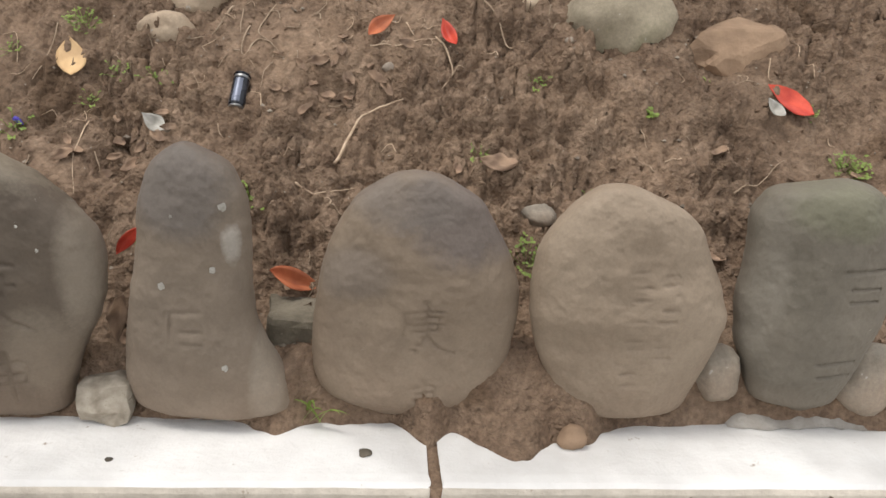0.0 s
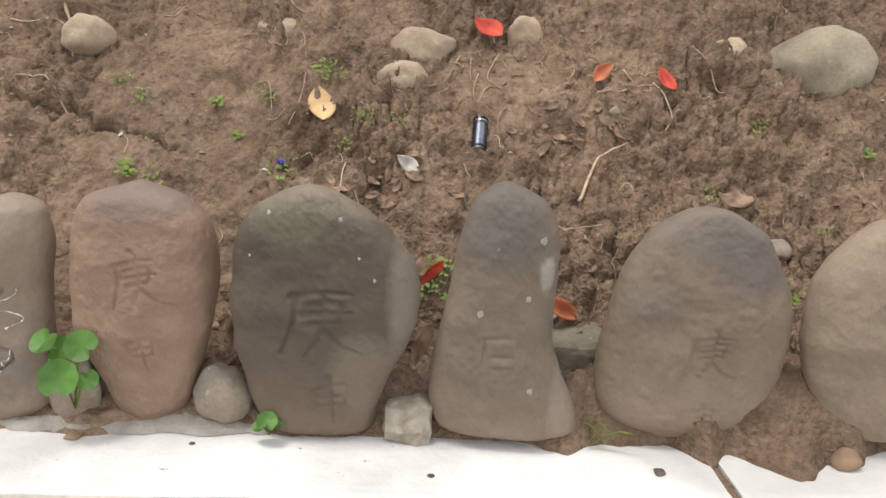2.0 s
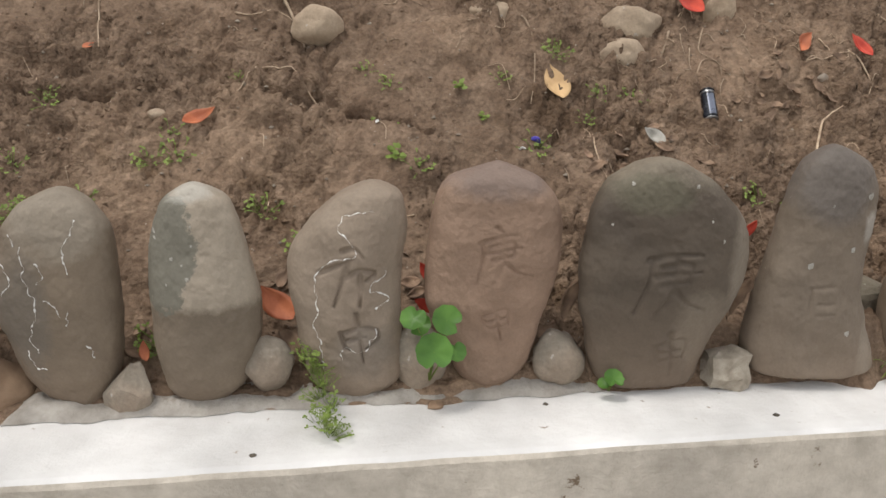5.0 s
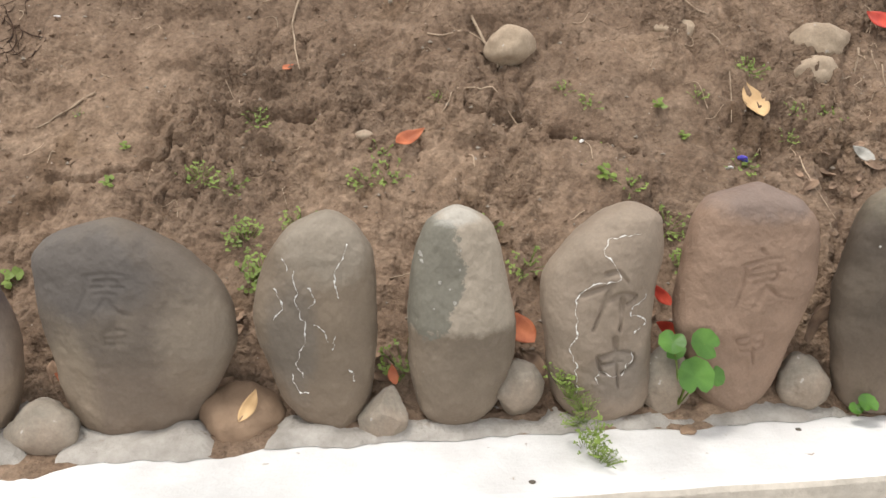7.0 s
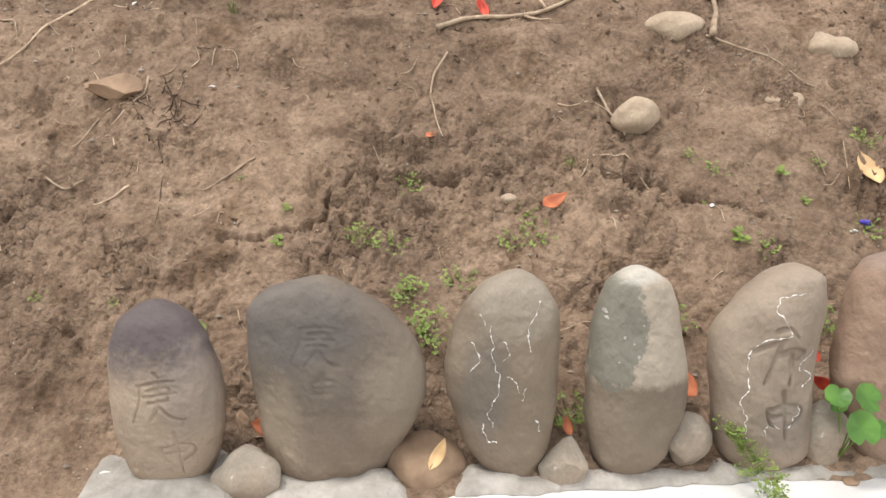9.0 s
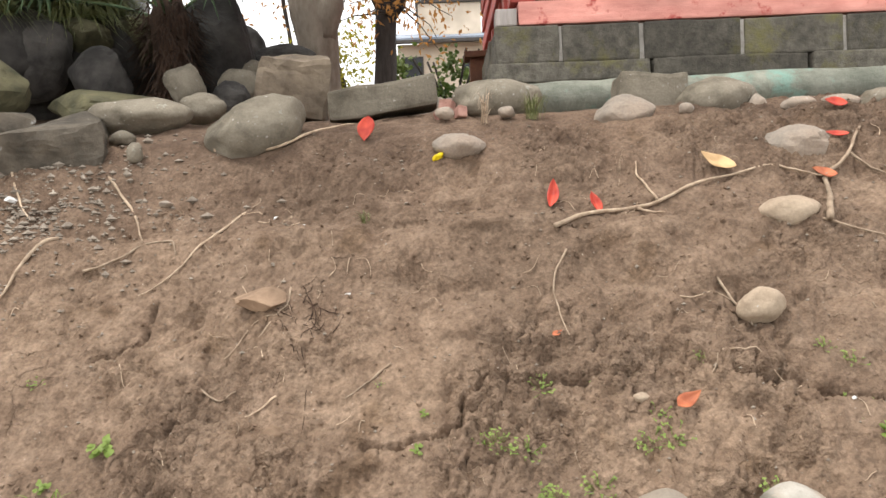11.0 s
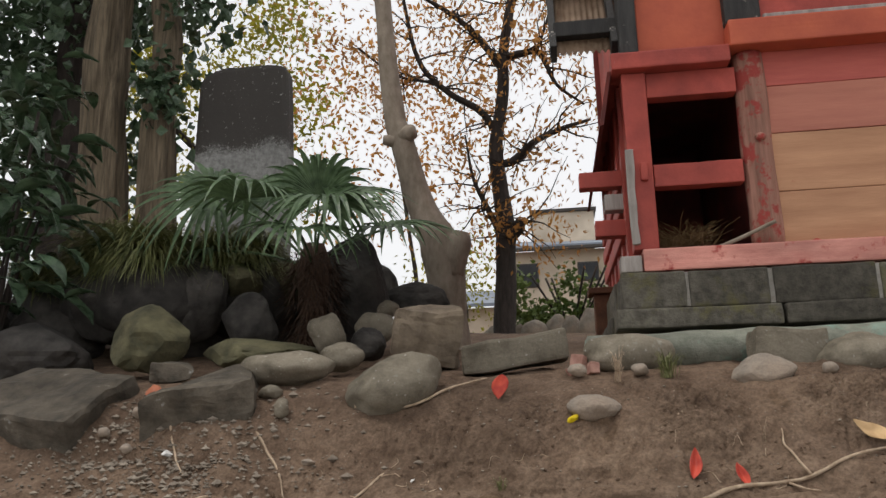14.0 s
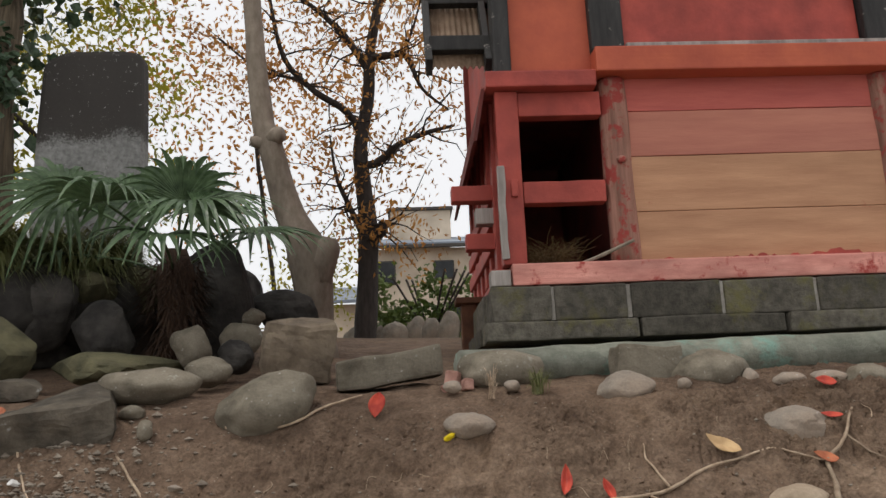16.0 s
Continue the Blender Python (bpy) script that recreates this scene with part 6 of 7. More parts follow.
base = plinth()
raised(base)
lv, lf = [], []
lx = np.linspace(-1.95, 2.2, 120)
lprof = [(2.4, 1.30), (2.25, 1.325), (1.98, 1.318), (1.90, 1.305), (1.865, 1.27), (1.86, 1.22), (1.90, 1.17), (2.0, 1.1), (2.4, 1.05)]
for i, x in enumerate(lx):
    t = (x + 1.95) / 4.15
    for y, z in lprof:
        q = Vector((x * 5, y * 5, z * 9))
        lv.append((x, y - 0.10 * t + 0.016 * noise.noise(q) + 0.006 * noise.noise(q * 5), z + 0.012 * noise.noise(q + Vector((7, 0, 0))) + 0.02 * t))
for i in range(len(lx) - 1):
    for k in range(len(lprof) - 1):
        a = i * len(lprof) + k
        lf.append((a, a + 1, a + 1 + len(lprof), a + len(lprof)))
lf.append(tuple(range(len(lprof) - 1, -1, -1)))
tagged(made("ledge", [(a, b, c + 0.077) for a, b, c in lv], lf, LEDGE), "rounded teal-stained concrete ledge below the plinth", "ledge", kind="structure")

sh = root("shrine", -0.4, 3.0, 1.58, "small weathered red wooden shrine with bare tan planks", "shrine")
FY = 2.35
box("sill", -1.66, 1.45, FY - 0.05, FY + 0.08, 1.585, 1.68, PINK_PAINT, sh, "faded pink sill beam", 0.008, 0.004, 1, 3)
box("sill_side", -1.70, -1.58, FY + 0.08, FY + 1.5, 1.585, 1.68, RED_PAINT, sh)
box("sill_cap", -1.755, -1.665, FY - 0.04, FY + 0.06, 1.585, 1.655, GREY_WOOD, sh, "bare grey wood end")
# left opening
box("post", -1.692, -1.585, FY - 0.03, FY + 0.07, 1.68, 2.48, RED_PAINT, sh, "", 0.006, 0.003, 2, 3)
box("head_rail", -1.583, -1.19, FY - 0.015, FY + 0.06, 2.365, 2.48, RED_PAINT, sh)
box("middle_rail", -1.583, -1.20, FY - 0.02, FY + 0.06, 1.955, 2.055, RED_PAINT, sh, "", 0.006, 0.003, 3, 3)
box("bracket", -1.64, -1.61, FY - 0.05, FY - 0.02, 1.98, 2.06, RED_PAINT, sh)
box("splint", -1.70, -1.665, FY - 0.045, FY - 0.022, 1.70, 2.12, GREY_WOOD, sh, "split bare grey edge of the post", 0.004, 0.01, 5, 4)
box("lower_beam", -1.735, -1.215, FY - 0.085, FY + 0.08, 2.482, 2.56, RED_PAINT, sh, "", 0.008, 0.003, 6, 3)
# round posts of peeling wood
for k, x in enumerate((-1.122, 0.20, 1.38)):
    pts = [(x + 0.002 * math.sin(i * 0.5 + k), FY + 0.03, 1.675 + i * 0.0433) for i in range(21)]
    v, f = tube(pts, [0.068 + 0.0015 * noise.noise(Vector((i * 0.4, k, 0))) for i in range(21)], 20, 0.05, k)
    o = sh.location
    made("round_post", [q - o for q in v], f, RAW_WOOD, sh, "round post of peeling bare wood")
kb = rock_mesh("knot", 0.05, 0.035, 0.035, RAW_WOOD, 4, 0.3, 3)
kn = new("knot", kb)
kn.parent = sh
kn.matrix_local = pose(-1.122 + 0.4, FY - 0.045 - 3.0, 2.14 - 1.58)
box("upper_beam", -1.215, 1.5, FY - 0.10, FY + 0.1, 2.545, 2.665, ORANGE_RED, sh, "", 0.008, 0.003, 7, 4)
box("beam_edge", -1.05, 1.5, FY - 0.06, FY + 0.06, 2.668, 2.70, GREY_WOOD, sh, "bare grey strip above the beam")
for x0, x1, bay in ((-1.075, 0.15, 0), (0.25, 1.33, 1)):
    for i, (z0, z1, m) in enumerate(((1.681, 1.905, PLANK_TAN), (1.908, 2.165, PLANK_TAN), (2.168, 2.382, PLANK_ROSE), (2.385, 2.545, PLANK_RED))):
        box("plank", x0, x1, FY + 0.0 + 0.002 * i, FY + 0.035, z0, z1, m, sh, "", 0.004, 0.0025, i + bay * 5, 4)
# flakes of old red paint left along the foot of the planks
for x0, x1 in ((-1.05, 0.12), (0.27, 1.3)):
    fx = np.linspace(x0, x1, 150)
    top_ = 0.004 + 0.028 * np.clip(vnoise(np.c_[fx * 9, fx * 0, fx * 0], 41) + 0.6 * vnoise(np.c_[fx * 45, fx * 0, fx * 0], 42), 0, 1)
    pv, pf = [], []
    for i, (x, t) in enumerate(zip(fx, top_)):
        pv += [(x + 0.4, FY - 0.0045 - 3.0, 1.682 - 1.58), (x + 0.4, FY - 0.0045 - 3.0, 1.682 + t - 1.58)]
        if i:
            pf.append((2 * i - 2, 2 * i, 2 * i + 1, 2 * i - 1))
    made("paint_flakes", pv, pf, RED_PAINT, sh, "ragged strip of old red paint")
# upper wall
box("upper_panel", -1.60, -1.21, FY + 0.0, FY + 0.04, 2.562, 3.6, ORANGE_RED, sh)
box("upper_panel", -1.05, 0.13, FY + 0.0, FY + 0.04, 2.702, 3.6, RED_PAINT, sh)
box("upper_panel", 0.28, 1.45, FY + 0.0, FY + 0.04, 2.702, 3.6, RED_PAINT, sh)
for x0, x1 in ((-1.685, -1.602), (-1.215, -1.055), (0.135, 0.275)):
    box("black_post", x0, x1, FY - 0.05, FY + 0.06, 2.67 if x0 > -1.5 else 2.565, 3.6, BLACK_POST, sh, "black flaking post", 0.01, 0.004, 3, 4)
# left flank: boards, rails with ends that stick out
for i, y in enumerate((2.47, 2.72, 2.97, 3.22, 3.47, 3.72)):
    box("flank_slat", -1.705, -1.675, y, y + 0.09, 1.68, 2.48, RED_PAINT, sh, "", 0.004, 0.002, i, 2)
for z, l, m in ((2.02, -1.90, RED_PAINT), (1.91, -1.79, GREY_WOOD), (1.79, -1.84, RED_PAINT)):
    box("flank_rail", l, -1.60, FY + 0.16, FY + 0.24, z, z + 0.075, m, sh)
    box("flank_rail", -1.72, -1.68, FY + 0.24, FY + 1.5, z, z + 0.075, RED_PAINT, sh)
box("flank_beam", -1.735, -1.60, FY + 0.08, FY + 1.55, 2.482, 2.56, RED_PAINT, sh)
bm = bmesh.new()
co = [(-1.75, 2.33, 2.50), (-1.80, 2.33, 2.25), (-1.80, 3.85, 2.25), (-1.75, 3.85, 2.50)]
front = [bm.verts.new(Vector(c) - sh.location) for c in co]
back = [bm.verts.new(Vector(c) - sh.location + Vector((0.018, 0, 0.004))) for c in co]
bm.faces.new(front)
bm.faces.new(back[::-1])
for i in range(4):
    j = (i + 1) % 4
    bm.faces.new((front[i], back[i], back[j], front[j]))
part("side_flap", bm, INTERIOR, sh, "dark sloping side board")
# closed inside: boards added to keep the light out of the opening
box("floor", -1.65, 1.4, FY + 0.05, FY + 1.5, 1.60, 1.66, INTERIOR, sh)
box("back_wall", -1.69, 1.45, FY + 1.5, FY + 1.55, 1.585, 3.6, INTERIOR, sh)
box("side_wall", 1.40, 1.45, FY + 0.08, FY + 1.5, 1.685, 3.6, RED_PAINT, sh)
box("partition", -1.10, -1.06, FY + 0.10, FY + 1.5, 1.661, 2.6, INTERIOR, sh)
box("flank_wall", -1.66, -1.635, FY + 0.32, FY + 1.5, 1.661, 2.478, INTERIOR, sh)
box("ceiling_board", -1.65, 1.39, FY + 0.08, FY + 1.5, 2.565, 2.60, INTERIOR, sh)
box("upper_side_wall", -1.66, -1.62, FY + 0.08, FY + 1.5, 2.605, 3.6, RED_PAINT, sh)
# eave of corrugated sheet, seen from below, rising to the back
ev, ef = [], []
nx_ = 84
for i in range(nx_ + 1):
    x = -1.99 + 0.34 * i / nx_
    w = 0.009 * math.sin(i * 2 * math.pi / 7.0)
    for y, z in ((2.42, 2.645), (2.62, 3.05), (2.9, 3.62)):
        ev += [(x + 0.4, y - 3.0, z + w - 1.58), (x + 0.4, y - 3.0, z + w - 1.58 + 0.005)]
    if i:
        a, b = (i - 1) * 6, i * 6
        for c in (0, 2):
            ef += [(a + c, b + c, b + c + 2, a + c + 2), (a + c + 1, a + c + 3, b + c + 3, b + c + 1)]
        ef.append((a, a + 1, b + 1, b))
made("eave_sheet", ev, ef, CORRUGATED, sh, "rusty corrugated eave sheet")
for y, z in ((2.40, 2.76), (2.55, 3.08)):
    box("eave_batten", -1.98, -1.66, y, y + 0.06, z - 0.03, z + 0.045, BLACK_POST, sh, "black eave batten")
for x in (-1.985, -1.70):
    bm = box_bm(-0.016, 0.016, 0, 1.1, -0.05, 0.05, 0.004)
    raft = part("rafter", bm, BLACK_POST, sh, "black eave rafter")
    raft.matrix_local = Matrix.Translation((x + 0.4, 2.40 - 3.0, 2.64 - 1.58)) @ pose(0, 0, 0, 64, 0, 0)
box("roof_deck", -1.65, 1.6, 2.2, 4.1, 3.55, 3.62, BLACK_POST, sh)

raised(sh)

# dry brush stored inside the opening
bv, bf = [], []
rg = random.Random(3)
for i in range(420):
    a = rg.uniform(0, 6.283)
    p0 = Vector((-1.47 + rg.gauss(0, 0.05), 2.55 + rg.gauss(0, 0.06), 1.68 + rg.uniform(0, 0.06)))
    p1 = p0 + Vector((0.13 * math.cos(a), 0.12 * math.sin(a), rg.uniform(-0.01, 0.12)))
    v, f = tube([p0, (p0 + p1) / 2 + Vector((0, 0, 0.02)), p1], [0.0012, 0.001, 0.0006], 4)
    k = len(bv)
    bv += v
    bf += [tuple(k + q for q in g) for g in f]
BRUSH = surf("dry_cedar_brush", (0.13, 0.085, 0.04), (0.26, 0.17, 0.08), 30, 8, 0.9, 0.0)
tagged(made("dry_brush", [q + Vector((0.02, 0, 0.127)) for q in bv], bf, BRUSH), "heap of dry brown twiggy brush in the shrine opening", "brush")
v, f = tube(smooth_path([(-1.36, 2.34, 1.675), (-1.26, 2.32, 1.71), (-1.12, 2.27, 1.765)], 8), [0.009] * 17, 8, 0.2)
tagged(made("stick", [q + Vector((0.02, 0, 0.127)) for q in v], f, BARK_GREY), "weathered grey stick leaning out of the opening", "stick")


# ---- plants and trees on the mound ----
def palm_fan(centre, axis, normal, n, length, seed):
    """A fan of narrow folded leaflets that spread about an axis and bend down at their tips."""
    rg = random.Random(seed)
    c, ax = Vector(centre), Vector(axis).normalized()
    nz = Vector(normal)
    nz = (nz - ax * nz.dot(ax)).normalized()
    side = ax.cross(nz)
    verts, faces = [], []
    for i in range(n):
        a = radians(-128 + 256 * i / (n - 1)) + rg.uniform(-0.035, 0.035)
        ll = length * (0.72 + 0.28 * math.cos(a * 0.6)) * rg.uniform(0.9, 1.06)
        d = (ax * math.cos(a) + side * math.sin(a) + nz * 0.16).normalized()
        s = d.cross(nz).normalized()
        up = s.cross(d)
        droop = rg.uniform(0.45, 1.0) * (1.0 + 0.5 * max(0.0, -nz.y - 0.6))
        k = len(verts)
        for j in range(9):
            t = j / 8
            w = 0.0165 * min(1.0, 0.25 + 2.2 * t) * (1 - max(0.0, t - 0.5) / 0.52)
            fall = droop * ll * max(0.0, t - 0.36) ** 1.7
            p = c + d * (ll * t - 0.35 * fall) - Vector((0, 0, fall))
            verts += [p - s * w + up * 0.5 * w, p, p + s * w + up * 0.5 * w]
            if j:
                b = k + 3 * j
                faces += [(b - 3, b - 2, b + 1, b), (b - 2, b - 1, b + 2, b + 1)]
    return verts, faces


palm = root("fan_palm", -3.27, 2.60, 1.44, "young fan palm with drooping green fronds and a shaggy trunk", "palm")
v, f = tube([(0, 0, -0.2), (0.01, 0, 0.2), (0.0, 0.02, 0.42), (0, 0.02, 0.55)], [0.085, 0.075, 0.085, 0.05], 16, 0.6)
made("trunk", v, f, FIBRE, palm, "shaggy fibrous trunk")
sv, sf = [], []
rg = random.Random(14)
for i in range(900):
    a = rg.uniform(0, 6.283)
    z = rg.uniform(0.0, 0.5)
    b0 = Vector((0.11 * math.cos(a), 0.11 * math.sin(a), z))
    v, f = blade(b0, b0 + Vector((0.07 * math.cos(a) + rg.gauss(0, 0.035), 0.07 * math.sin(a), -rg.uniform(0.0, 0.13))), 0.0055, 0.01, 3)
    k = len(sv)
    sv += v
    sf += [tuple(k + q for q in g) for g in f]
made("trunk_fibre", sv, sf, FIBRE, palm, "hanging brown leaf-base fibres")
for i, (c, ax, nz, ln) in enumerate([((-0.50, -0.10, 0.80), (-0.9, -0.1, 0.25), (0.1, -0.75, 0.65), 0.50), ((0.06, -0.12, 0.76), (0.1, -0.15, 0.95), (0.05, -0.95, 0.25), 0.43),
                                  ((0.16, -0.30, 0.70), (0.9, -0.25, -0.15), (0.1, -0.4, 0.9), 0.50), ((-0.22, -0.36, 0.70), (-0.35, -0.7, 0.05), (-0.1, -0.3, 0.9), 0.46),
                                  ((0.36, 0.05, 0.62), (0.95, 0.1, 0.0), (0.2, -0.3, 0.9), 0.46), ((-0.32, 0.20, 0.86), (-0.6, 0.4, 0.5), (-0.2, -0.6, 0.7), 0.44),
                                  ((0.10, 0.30, 0.80), (0.3, 0.8, 0.4), (0, -0.5, 0.85), 0.44), ((-0.62, 0.12, 0.58), (-0.95, 0.2, -0.1), (-0.2, -0.4, 0.9), 0.42),
                                  ((0.05, -0.40, 0.52), (0.3, -0.8, -0.3), (0.1, -0.2, 0.95), 0.40)]):
    v, f = tube(smooth_path([(0, 0, 0.42), (c[0] * 0.45, c[1] * 0.45, 0.42 + 0.62 * (c[2] - 0.42)), c], 5), [0.007] * 11, 6)
    made("stalk", v, f, PALM, palm)
    v, f = palm_fan(c, ax, nz, 27, ln, i)
    made("frond", v, f, PALM, palm, smooth=False)

for k, (x, y, z, n, r, h) in enumerate(((-4.39, 2.70, 1.95, 1700, 0.48, 0.16), (-3.90, 2.85, 1.95, 1300, 0.44, 0.15), (-4.85, 2.75, 1.86, 900, 0.42, 0.12), (-4.12, 2.52, 1.94, 1500, 0.36, 0.13), (-3.72, 2.9, 1.98, 900, 0.34, 0.12))):
    tuft("grass_clump", x, y, z, n, r, h, 0.005, TUFT, "overhanging clump of dark strap-leaved grass on the mound", "grass", 40 + k, "grass clumps on the mound", -1.5)
    # the hump takes the shade-dark rock colour instead of a soil one
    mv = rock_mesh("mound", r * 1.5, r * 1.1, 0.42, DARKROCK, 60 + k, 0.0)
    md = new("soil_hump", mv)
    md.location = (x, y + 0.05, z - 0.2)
    tagged(md, "soil hump under the grass, coloured dark for its shade", "soil", "humps", kind="structure")


def leafy(points, n, spread, size, mat, seed, name, parent, narrow=0.45, droop=0.3):
    """Many small folded leaves scattered round points."""
    g = np.random.default_rng(seed)
    P = np.array(points, float)
    c = P[g.integers(0, len(P), n)] + g.normal(0, 1, (n, 3)) * np.array(spread)
    d = g.normal(0, 1, (n, 3)) + np.array([0, 0, -droop])
    d /= np.linalg.norm(d, axis=1)[:, None]
    s = np.cross(d, g.normal(0, 1, (n, 3)))
    s /= np.linalg.norm(s, axis=1)[:, None]
    up = np.cross(d, s)
    L = size * g.uniform(0.6, 1.25, (n, 1))
    V = np.stack([c, c + d * L * 0.45 + s * L * narrow + up * L * 0.12, c + d * L, c + d * L * 0.45 - s * L * narrow + up * L * 0.12], 1).reshape(-1, 3)
    k = np.arange(n) * 4
    F = np.concatenate([np.stack([k, k + 1, k + 2], 1), np.stack([k, k + 2, k + 3], 1)])
    return made(name, V, F, mat, parent, smooth=False)


def branch_tree(name, base, limbs, bark, label, twigs, seed, sides=10, rough=0.15, freq=9.0, lift=3.0):
    """limbs: lists of (x, y, z, radius), in the world. Returns the tree and the ends of its twigs."""
    rg = random.Random(seed)
    b = Vector(base)
    r = root(name, *base, label, "tree")
    ends = []
    for i, limb in enumerate(limbs):
        pts = smooth_path([Vector(p[:3]) - b for p in limb], 6)
        rad = np.interp(np.linspace(0, 1, len(pts)), np.linspace(0, 1, len(limb)), [p[3] for p in limb])
        v, f = tube(pts, rad, sides if i == 0 else 7, rough, seed, freq, lift)
        made("trunk" if i == 0 else "limb", v, f, bark, r)
        if i == 0 and twigs:
            span = range(int(len(pts) * 0.72), len(pts))
        else:
            span = range(2, len(pts))
        for q in range(twigs if i else twigs):
            k = rg.choice(list(span))
            p = pts[k]
            tp = [p]
            d = Vector((rg.gauss(0, 1), rg.gauss(0, 1), rg.uniform(-0.5, 0.9))).normalized()
            ln = rg.uniform(0.35, 1.0)
            for s in range(4):
                d = (d + Vector((rg.gauss(0, 0.3), rg.gauss(0, 0.3), rg.gauss(-0.05, 0.25)))).normalized()
                tp.append(tp[-1] + d * ln / 4)
                ends.append(tp[-1])
            r0 = min(0.014, rad[k] * 0.5)
            v, f = tube(tp, [r0, r0 * 0.75, r0 * 0.5, r0 * 0.35, r0 * 0.2], 5)
            made("twig", v, f, bark, r)
    return r, ends


branch_tree("grey_tree", (-2.658, 3.40, 1.488), [[(-2.657, 3.4, 1.334, 0.125), (-2.681, 3.4, 1.695, 0.11), (-2.726, 3.4, 2.112, 0.125), (-2.835, 3.4, 2.376, 0.085), (-2.965, 3.4, 2.856, 0.075), (-3.005, 3.4, 3.019, 0.068), (-3.075, 3.4, 3.828, 0.055), (-3.119, 3.4, 4.738, 0.045), (-3.080, 3.45, 5.776, 0.035)],
                                               [(-2.683, 3.38, 1.954, 0.10), (-2.611, 3.36, 2.130, 0.085), (-2.591, 3.35, 2.203, 0.05)],
                                               [(-2.975, 3.38, 2.834, 0.05), (-2.90, 3.35, 2.854, 0.055), (-2.862, 3.34, 2.858, 0.042)], [(-2.975, 3.38, 2.813, 0.05), (-3.066, 3.35, 2.822, 0.03)]],
            BARK_GREY, "leaning smooth grey-barked tree with a cut knot", 0, 3, 16)
AT = [[(-2.585, 7.2, 1.656, 0.15), (-2.577, 7.2, 2.064, 0.125), (-2.539, 7.2, 2.784, 0.11), (-2.520, 7.2, 3.199, 0.105), (-2.564, 7.2, 3.723, 0.085), (-2.586, 7.2, 4.198, 0.08), (-2.484, 7.2, 4.783, 0.07), (-2.455, 7.2, 5.320, 0.065), (-2.331, 7.2, 6.079, 0.05), (-2.217, 7.2, 7.179, 0.03)],
      [(-2.519, 7.2, 3.043, 0.09), (-2.396, 7.15, 3.175, 0.075), (-2.334, 7.12, 3.257, 0.06)],
      [(-2.564, 7.2, 3.934, 0.05), (-2.368, 7.2, 3.985, 0.045), (-2.160, 7.1, 4.137, 0.04), (-1.848, 7.0, 4.235, 0.03), (-1.536, 6.9, 4.280, 0.015)],
      [(-2.565, 7.2, 4.304, 0.05), (-2.752, 7.1, 4.565, 0.042), (-3.096, 7.0, 4.775, 0.035), (-3.413, 6.9, 5.149, 0.03), (-3.579, 6.8, 5.963, 0.02)],
      [(-2.485, 7.2, 5.104, 0.05), (-2.759, 7.2, 5.539, 0.04), (-3.053, 7.1, 5.808, 0.03), (-3.476, 7.0, 6.080, 0.02)],
      [(-2.454, 7.2, 5.233, 0.045), (-2.234, 7.1, 5.227, 0.042), (-2.036, 7.1, 5.204, 0.038), (-1.878, 7.0, 4.768, 0.02), (-1.588, 7.0, 4.500, 0.012)],
      [(-2.320, 7.2, 5.970, 0.04), (-1.898, 7.1, 6.289, 0.03), (-1.474, 7.0, 6.611, 0.02)], [(-2.561, 7.2, 3.096, 0.04), (-2.725, 7.1, 3.455, 0.03), (-2.850, 7.0, 3.764, 0.02), (-2.915, 7.0, 4.241, 0.01)],
      [(-2.108, 7.1, 5.150, 0.02), (-1.950, 7.0, 5.522, 0.015), (-1.790, 6.9, 6.061, 0.01)], [(-3.253, 6.95, 4.881, 0.02), (-3.673, 6.9, 4.989, 0.015), (-4.097, 6.8, 5.312, 0.01)]]
cherry, tips = branch_tree("cherry_tree", (-2.586, 7.2, 1.860), AT, BARK_DARK, "dark cherry tree with sparse orange autumn leaves", 16, 7)
crown = leafy(tips, 3000, (0.12, 0.12, 0.13), 0.085, AUTUMN, 2, "crown", cherry, 0.2, 1.0)
crown["kind"] = "stuff"
rgc = random.Random(77)
more = [Vector((rgc.uniform(-1.6, 1.3), rgc.uniform(-1, 1), rgc.uniform(1.2, 5.2))) for _ in range(70)]
leafy(more, 650, (0.20, 0.20, 0.22), 0.075, AUTUMN, 5, "crown", cherry, 0.2, 1.0)["kind"] = "stuff"


def wood_line(name, base, limbs, mat, leaf_mat, n, spread, size, label, seed, pts):
    t, _ = branch_tree(name, base, limbs, mat, label, 0, seed, 44, 0.45, 16.0, 0.8)
    leafy([Vector(p) - Vector(base) for p in pts], n, spread, size, leaf_mat, seed, "crown", t, 0.45 if leaf_mat is EVERGREEN else 0.24, 0.7)["kind"] = "stuff"
    return t


def grown(x, y, z0, h, r, seed):
    g = random.Random(seed)
    return [[(x + 0.05 * g.gauss(0, 1) * i / 6, y, z0 + h * i / 6, r * (1 - 0.08 * i) * (1.25 if i == 0 else 1)) for i in range(7)]]


wood_line("cedar_tree", (-6.0, 5.0, 2.1), grown(-6.0, 5.0, 1.9, 4.2, 0.24, 1), BARK_CEDAR, EVERGREEN, 500, (0.4, 0.4, 0.5), 0.12, "tall cedar with deeply ridged fibrous bark", 21,
          [(-5.6, 5.3, 5.6), (-6.5, 5.3, 5.8), (-5.9, 5.0, 6.3)])
wood_line("cedar_tree", (-5.52, 5.1, 2.1), grown(-5.52, 5.1, 1.9, 4.2, 0.18, 2), BARK_CEDAR, EVERGREEN, 420, (0.10, 0.10, 0.14), 0.10, "slimmer cedar trunk with ivy growing on it", 22,
          [(-5.38, 4.9, 3.98), (-5.44, 4.88, 4.18), (-5.2, 4.9, 5.0), (-5.1, 5.0, 5.3)])
